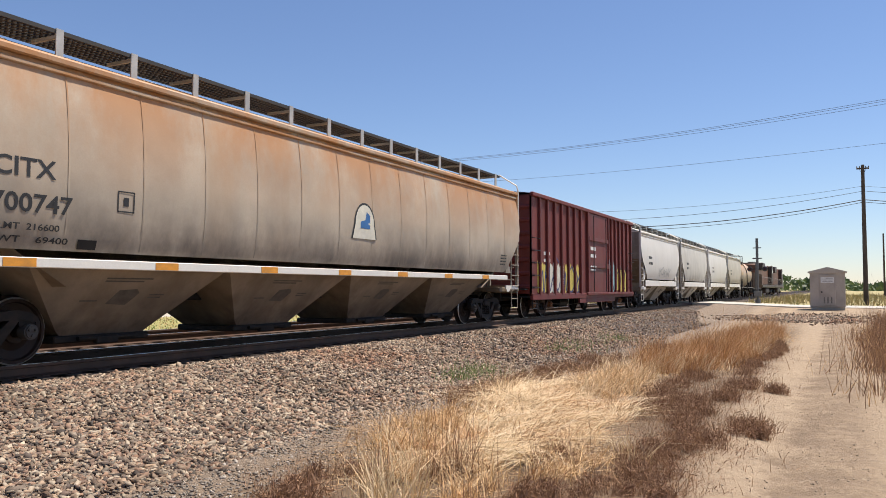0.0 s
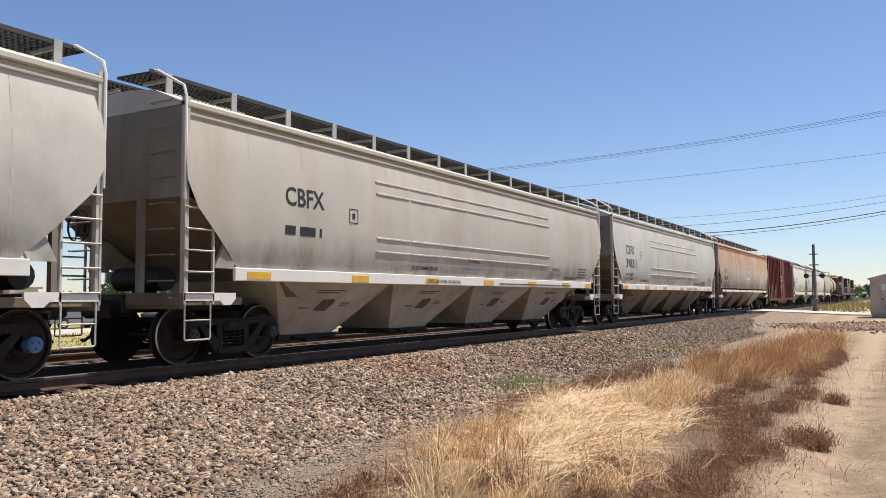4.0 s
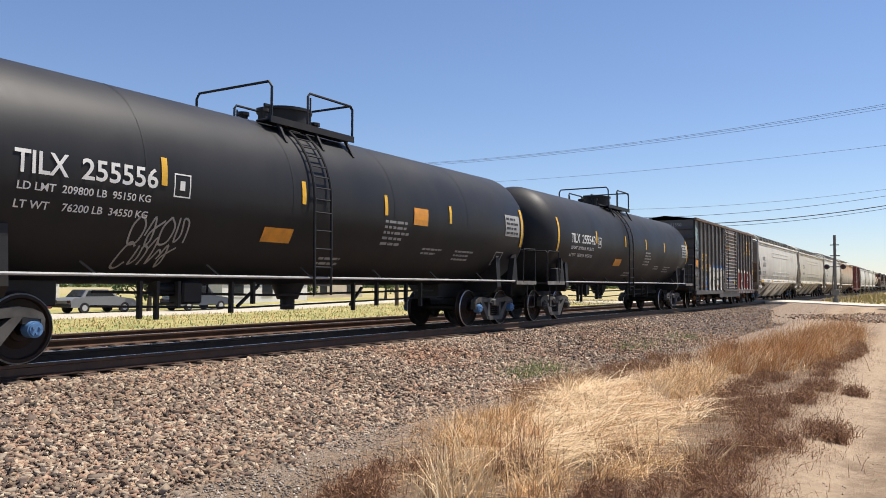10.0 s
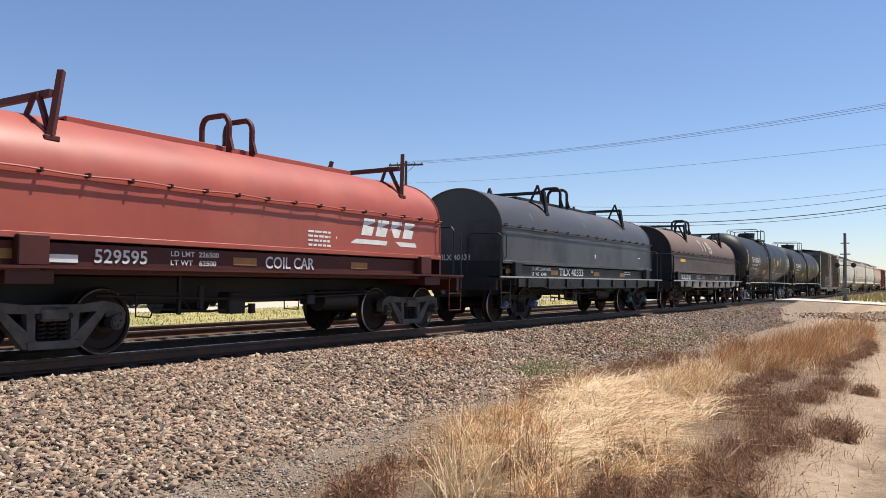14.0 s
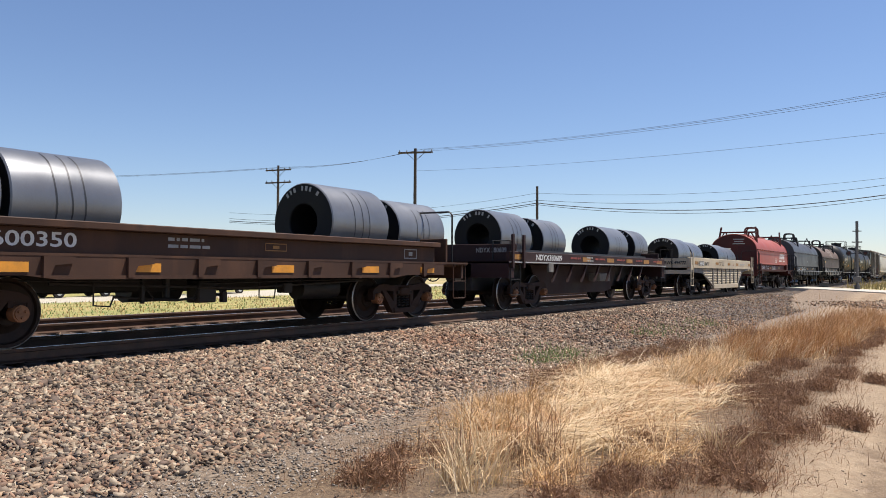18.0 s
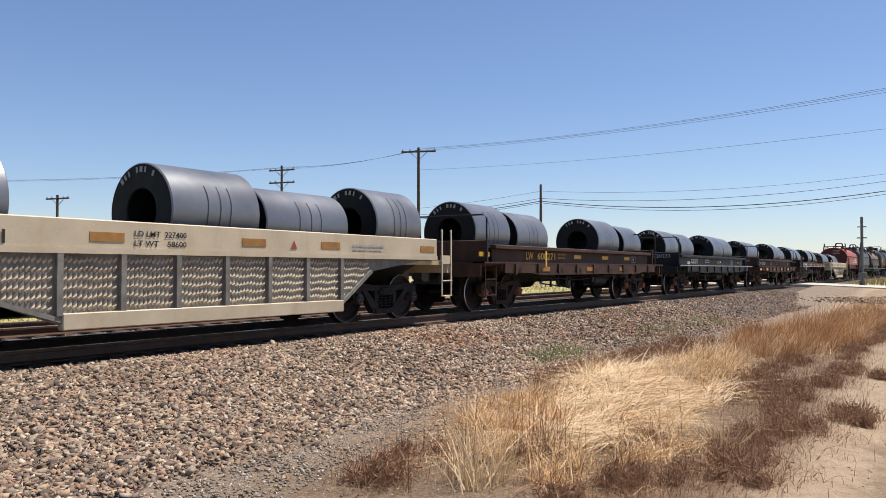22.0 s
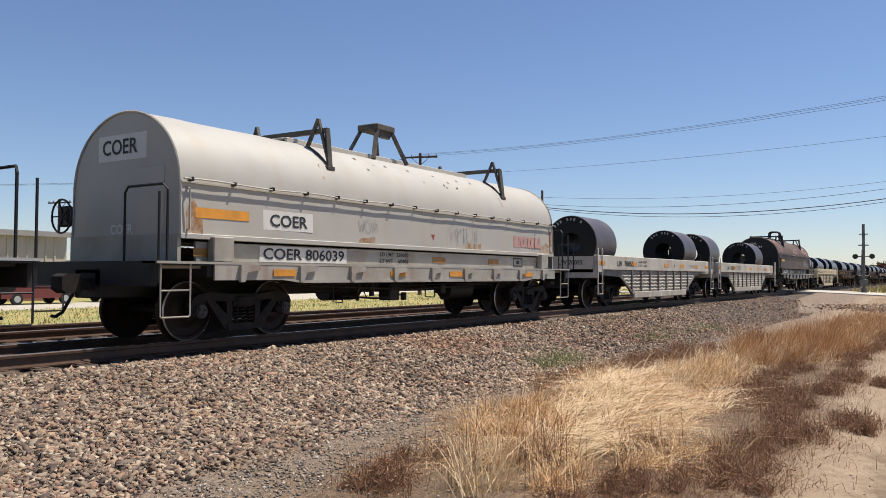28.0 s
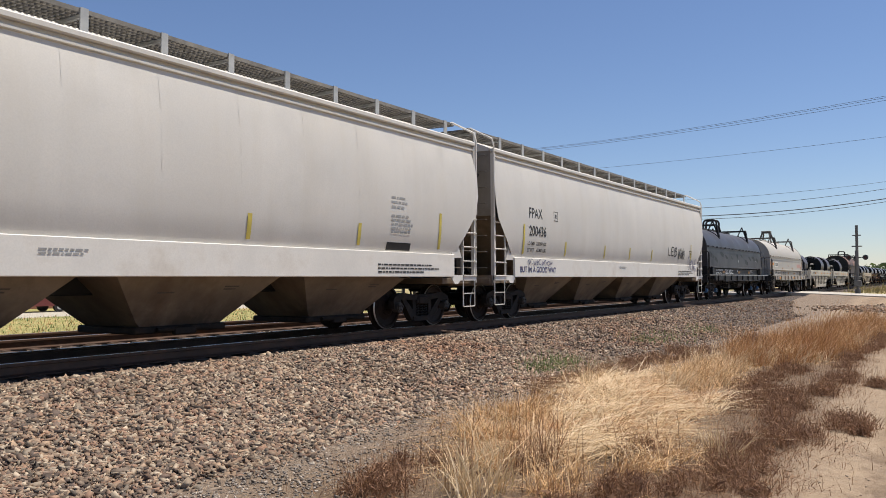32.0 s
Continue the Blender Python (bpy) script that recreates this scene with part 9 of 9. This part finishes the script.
# ---- well-type coil cars with corrugated sides ----
def coil_well(label, x0, x1, mat, slope_l, slope_r, style=("truck", "cap_dark")):
    car, half = new_car("coil_well_car", label, "well car", x0, x1, "coil well cars")
    hf = half - (0.5 if mat == "well_white" else 0.35)
    for s in (-1, 1):
        y = s * 1.47
        part("top_chord", Geo().box(-half, min(y, y - s * 0.12), 1.22, hf, max(y, y - s * 0.12), 1.66, 0.015).box(-half, min(y, y + s * 0.012), 1.22, hf, max(y, y + s * 0.012), 1.30), M[mat], car)
        poly = [(-half + 0.4, 1.22), (hf - 0.4, 1.22), (hf - 2.2, 0.98), (hf - slope_r, 0.30), (-half + slope_l, 0.30), (-half + 2.2, 0.98), (-half + 0.4, 1.04)]
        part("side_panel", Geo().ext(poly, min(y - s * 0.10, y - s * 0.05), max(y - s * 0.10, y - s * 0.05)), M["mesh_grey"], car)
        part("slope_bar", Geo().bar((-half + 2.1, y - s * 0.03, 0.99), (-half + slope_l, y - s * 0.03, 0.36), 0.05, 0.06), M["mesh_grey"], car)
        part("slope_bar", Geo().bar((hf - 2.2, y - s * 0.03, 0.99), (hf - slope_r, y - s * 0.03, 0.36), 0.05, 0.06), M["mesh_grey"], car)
        g = Geo().box(-half + slope_l - 0.1, min(y - s * 0.1, y + s * 0.02), 0.27, hf - slope_r + 0.1, max(y - s * 0.1, y + s * 0.02), 0.48, 0.012)
        part("bottom_chord", g, M[mat], car)
        # pressed waves, panel by panel
        n = 9
        xa, xb = -half + 2.2, hf - 2.2
        for i in range(n):
            a, b = xa + (xb - xa) * i / n + 0.06, xa + (xb - xa) * (i + 1) / n - 0.06
            g = Geo()
            for k in range(6):
                z = 1.14 - k * 0.118
                lim_l, lim_r = -half + 2.2 + (slope_l - 2.2) * (0.98 - z) / 0.62, hf - 2.2 - (slope_r - 2.2) * (0.98 - z) / 0.62
                m = 11
                for j in range(m):
                    x = a + (b - a) * (j + 0.5) / m
                    if lim_l + 0.08 < x < lim_r - 0.08:
                        w, up, yo, yi = 0.028, 0.048, y - s * 0.012, y - s * 0.05
                        zz = z + 0.012 * math.sin(j * 1.1 + k + i)
                        g.add([(x - 0.012 - w, yi, zz - 0.01), (x - 0.02, yi, zz - up), (x + w, yi, zz), (x + 0.02, yi, zz + up), (x, yo, zz + 0.012)], [(0, 1, 4), (1, 2, 4), (2, 3, 4), (3, 0, 4)])
            if g.v:
                part("corrugation", g, M[mat], car)
            if -half + slope_l - 0.6 < a < hf - slope_r + 0.6:
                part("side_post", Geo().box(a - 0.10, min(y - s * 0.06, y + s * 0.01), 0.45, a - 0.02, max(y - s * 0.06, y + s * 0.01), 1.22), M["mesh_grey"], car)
    part("trough", Geo().ext([(-1.3, 1.25), (-0.35, 0.85), (0.35, 0.85), (1.3, 1.25), (1.3, 1.15), (0.35, 0.7), (-0.35, 0.7), (-1.3, 1.15)], -half + 0.8, half - 0.8, "x"), M["under_dark"], car)
    part("center_sill", Geo().box(-half, -0.35, 0.62, half, 0.35, 1.1, 0.02), M["iron"], car)
    for e in (-1, 1):
        xe = e * half + (0.15 if e > 0 else 0.0)
        part("end_deck", Geo().box(min(xe, xe - e * 1.6), -1.34, 1.12, max(xe, xe - e * 1.6), 1.34, 1.2).box(min(xe, xe - e * 0.12), -1.47, 0.95, max(xe, xe - e * 0.12), 1.47, 1.22), M[mat], car)
        for s in (-1, 1):
            a = min(xe, xe - e * 0.36)
            for xx in (a, a + 0.36):
                part("corner_post", Geo().tube([(xx, s * 1.50, 0.45), (xx, s * 1.50, 1.82), (xx + 0.02, s * 1.48, 1.86)], 0.022, 6), M[mat], car)
            part("corner_plate", Geo().box(a - 0.02, min(s * 1.48, s * 1.50), 1.14, a + 0.38, max(s * 1.48, s * 1.50), 1.32), M[mat], car)
            for z in (0.46, 0.78):
                part("step", Geo().cyl((a, s * 1.52, z), (a + 0.36, s * 1.52, z), 0.016, 6), M[mat], car)
        part("end_handrail", Geo().tube([(xe, -0.7, 1.2), (xe, -0.7, 2.0), (xe, -0.2, 2.0), (xe, -0.2, 1.2)], 0.02, 6), M["iron"], car)
        xp = hf if e > 0 else -half
        part("end_plate", Geo().box(min(xp, xp - e * 0.05), -1.35, 1.2, max(xp, xp - e * 0.05), 1.35, 1.62), M[mat], car)
    # hand brake on a stand above the front deck
    stand = part("brake_stand", Geo().box(half - 0.32, -0.35, 1.2, half - 0.27, 0.35, 2.30, 0.01).ext([(half - 0.40, 2.24), (half - 0.02, 2.36), (half - 0.02, 2.39), (half - 0.40, 2.28)], -0.37, 0.37).box(half - 0.27, -0.35, 1.2, half - 0.05, -0.32, 2.28).box(half - 0.27, 0.32, 1.2, half - 0.05, 0.35, 2.28), M["mesh_grey"], car, "weathered grey sheet-metal housing")
    part("brake_column", Geo().cyl((half + 0.02, 0.0, 1.2), (half + 0.02, 0.0, 2.1), 0.06, 10, 0.045).box(half - 0.06, -0.12, 1.95, half + 0.10, 0.12, 2.22, 0.02), M["iron"], stand)
    part("brake_wheel", Geo().tube([(half + 0.16, 0.27 * math.cos(a), 2.1 + 0.27 * math.sin(a)) for a in (2 * math.pi * i / 20 for i in range(21))], 0.018, 6).bar((half + 0.16, -0.27, 2.1), (half + 0.16, 0.27, 2.1), 0.02, 0.02).bar((half + 0.16, 0, 1.83), (half + 0.16, 0, 2.37), 0.02, 0.02).cyl((half + 0.05, 0, 2.1), (half + 0.17, 0, 2.1), 0.04, 8), M["iron"], stand)
    running_gear(car, half, (-half + 1.8, half - 1.6), style)
    return car, half


WELL = lambda z: 1.475
for k, (a, b, mark, num) in enumerate(((-161.48, -149.13, "WRWK", "494777"), (-237.1, -224.4, "WRWK", "494761"))):
    car, h = coil_well("tan coil car with corrugated sides, loaded with steel coils", a, b, "well_tan", 4.1, 3.15)
    patch(car, -4.75, 1.29, -3.92, 1.52, "mesh_grey", WELL, "marking", lift=0.004)
    letter(car, mark, -4.70, 1.32, 0.17, "white_ink", WELL, 0.74, lift=0.012)
    letter(car, num, -3.86, 1.32, 0.17, "black_ink", WELL, 0.80)
    sill_marks(car, [-h + 1.0, -h + 4.6, 0.8, 2.6, h - 0.72], 0.5, 1.38, 1.50, "amber", y=1.472)
    letter(car, "LD LMT  227400", -h + 5.0, 1.46, 0.08, "black_ink", WELL, 0.85)
    letter(car, "LT WT    58600", -h + 5.0, 1.33, 0.08, "black_ink", WELL, 0.85)
    put_on([(1.6, 1.36), (1.76, 1.36), (1.68, 1.50)], [(0, 1, 2)], "load_mark", "red_ink", car, WELL)
    bars(car, 3.2, 1.44, 1.2, 2, 0.07, "grey_ink", WELL, seed=220 + k)
    outline_box(car, -5.05, 1.34, 0.25, 0.14, 0.02, "black_ink", WELL)
    letter_end(car, mark + " " + num, -h - 0.01, -0.2, 1.36, 0.14, "black_ink", 1.1)
for k, (a, b, num) in enumerate(((-267.8, -254.3, "70027"), (-282.35, -268.97, "70055"))):
    car, h = coil_well("off-white coil car with corrugated sides and orange reflectors", a, b, "well_white", 3.4, 3.6)
    letter(car, "LW", -4.96, 1.33, 0.18, "black_ink", WELL, 0.42)
    letter(car, num, -4.33, 1.33, 0.18, "black_ink", WELL, 0.85)
    letter(car, "LD LMT  233300", -h + 3.7, 1.46, 0.08, "black_ink", WELL, 0.9)
    letter(car, "LT WT    52700", -h + 3.7, 1.33, 0.08, "black_ink", WELL, 0.9)
    sill_marks(car, [-h + 0.4, -h + 3.3, 0.2, 2.2, 4.3, h - 0.82], 0.5, 1.36, 1.48, "orange", y=1.472)
    put_on([(1.1, 1.36), (1.26, 1.36), (1.18, 1.50)], [(0, 1, 2)], "load_mark", "red_ink", car, WELL)
    bars(car, 3.2, 1.44, 1.0, 2, 0.07, "grey_ink", WELL, seed=230 + k)
    letter_end(car, "LW " + num, -h - 0.01, -0.2, 1.36, 0.14, "black_ink", 0.8)

# rear face along the train, width, radius, height of the axis over the rails
COILS = [(-176.8, 1.8, 0.74, 1.93), (-174.15, 1.6, 0.70, 1.90), (-168.89, 1.9, 0.72, 1.92), (-166.2, 1.5, 0.72, 1.92),
         (-191.54, 1.7, 0.74, 1.92), (-189.72, 1.65, 0.72, 1.90), (-183.61, 1.8, 0.77, 1.95), (-181.33, 1.8, 0.70, 1.88),
         (-206.59, 1.8, 0.74, 1.92), (-204.27, 1.85, 0.72, 1.90), (-199.04, 1.9, 0.77, 1.94), (-196.95, 1.8, 0.75, 1.92),
         (-221.96, 1.8, 0.78, 1.95), (-219.62, 1.85, 0.72, 1.90), (-213.95, 1.95, 0.78, 1.95), (-211.4, 1.75, 0.72, 1.90),
         (-160.58, 1.95, 0.74, 1.80), (-158.25, 1.8, 0.70, 1.76), (-153.38, 1.9, 0.72, 1.78), (-151.15, 1.75, 0.68, 1.74),
         (-237.0, 1.5, 0.84, 1.98), (-234.66, 1.3, 0.74, 1.88), (-230.93, 1.8, 0.76, 1.93), (-228.88, 2.2, 0.66, 1.83), (-225.92, 1.55, 0.78, 1.95),
         (-256.96, 2.0, 0.95, 2.06), (-267.1, 1.75, 0.95, 2.08), (-281.0, 1.75, 0.92, 2.08), (-271.14, 1.8, 0.92, 2.08)]
for i, (x, w, r, z) in enumerate(COILS):
    steel_coil(x, w, r, z, 300 + i, {-199.04: "238 61722 R", -191.54: "2387 137 R", -237.0: "238761837 R"}.get(x, ""))


# ---- the head of the train ----
def locomotive(label, x0, x1):
    car, half = new_car("locomotive", label, "locomotive", x0, x1, "locomotives")
    part("underframe", Geo().box(-half, -1.5, 1.15, half, 1.5, 1.55, 0.03), M["loco"], car)
    part("long_hood", Geo().box(-half + 0.8, -0.95, 1.55, half - 5.4, 0.95, 4.35, 0.12), M["loco_orange"], car)
    part("radiator", Geo().box(-half + 1.0, -1.45, 3.5, -half + 5.0, 1.45, 4.5, 0.08), M["loco"], car)
    part("nose", Geo().box(half - 2.6, -0.95, 1.55, half - 0.7, 0.95, 2.95, 0.15), M["loco_orange"], car)
    cab = part("cab", Geo().box(half - 5.4, -1.5, 1.55, half - 2.6, 1.5, 4.45, 0.1), M["loco"], car)
    for x in (half - 4.9, half - 3.9):
        part("window", Geo().box(x, -1.52, 3.2, x + 0.8, -1.49, 3.9), M["glass"], cab)
    part("fuel_tank", Geo().box(-2.8, -1.3, 0.35, 2.8, 1.3, 1.1, 0.15), M["loco"], car)
    part("exhaust_stack", Geo().box(-0.6, -0.3, 4.3, 0.6, 0.3, 4.7, 0.04), M["iron"], car)
    for i in range(4):
        part("dynamic_fan", Geo().cyl((-half + 1.8 + i * 1.2, 0, 4.5), (-half + 1.8 + i * 1.2, 0, 4.62), 0.5, 18), M["iron"], car)
    for s in (-1, 1):
        part("handrail", Geo().tube([(-half + 0.3, s * 1.45, 2.55), (half - 5.6, s * 1.45, 2.55)], 0.02, 6), M["galv"], car)
        for i in range(9):
            x = -half + 0.5 + i * (2 * half - 6.5) / 8
            part("stanchion", Geo().cyl((x, s * 1.45, 1.55), (x, s * 1.45, 2.55), 0.018, 6), M["galv"], car)
    running_gear(car, half, half - 3.6, ("truck", "cap_dark"))
    return car


def gondola(label, x0, x1):
    car, half = new_car("gondola", label, "gondola", x0, x1, "")
    for s in (-1, 1):
        part("side_wall", Geo().box(-half, min(s * 1.45, s * 1.40), 1.05, half, max(s * 1.45, s * 1.40), 2.9), M["box_roof"], car)
        for i in range(11):
            part("side_post", Geo().box(-half + 0.2 + i * (2 * half - 0.5) / 10, min(s * 1.45, s * 1.53), 1.1, -half + 0.32 + i * (2 * half - 0.5) / 10, max(s * 1.45, s * 1.53), 2.85), M["box_roof"], car)
    for e in (-1, 1):
        part("end_wall", Geo().box(min(e * half, e * (half - 0.05)), -1.4, 1.05, max(e * half, e * (half - 0.05)), 1.4, 2.9), M["box_roof"], car)
    part("floor_frame", Geo().box(-half, -1.4, 0.95, half, 1.4, 1.08).box(-half, -0.3, 0.65, half, 0.3, 0.95), M["iron"], car)
    running_gear(car, half, half - 1.8, ("truck_rust", "cap_rust"))
    return car


tc, th = tank_car("small dusty tan tank car behind the engines", 87.4, 99.0, ("truck", "cap_dark"))
for ob in tc.children:
    if ob.name.startswith(("tank_shell", "weld_seam")):
        ob.data.materials[0] = M["hop_tan"]
gondola("rusty open gondola behind the engines", 100.2, 111.5)
locomotive("dark orange and black diesel locomotive at the head of the train", 112.8, 134.0)
locomotive("dark orange and black diesel locomotive at the head of the train", 135.2, 156.5)


def motions():
    """The whole train runs along its track; every wheelset turns with it."""
    for ob, x, z in CARS:
        walk(ob, [(t, pose(x + s, YC, RAIL_Z + z)) for t, s in RUN])
    first = SPUN[0]
    ts, ss = [t for t, _ in RUN], [s for _, s in RUN]
    run = [(k / FPS, float(np.interp(k / FPS, ts, ss))) for k in range(32 * FPS + 1)]
    walk(first, [(t, pose(0, 0, 0, 0, math.degrees(s / R_WHEEL) % 360, 0)) for t, s in run])
    for w in SPUN[1:]:
        w.rotation_mode = "QUATERNION"
        w.animation_data_create()
        w.animation_data.action = first.animation_data.action
        w.animation_data.action_slot = first.animation_data.action_slot


motions()
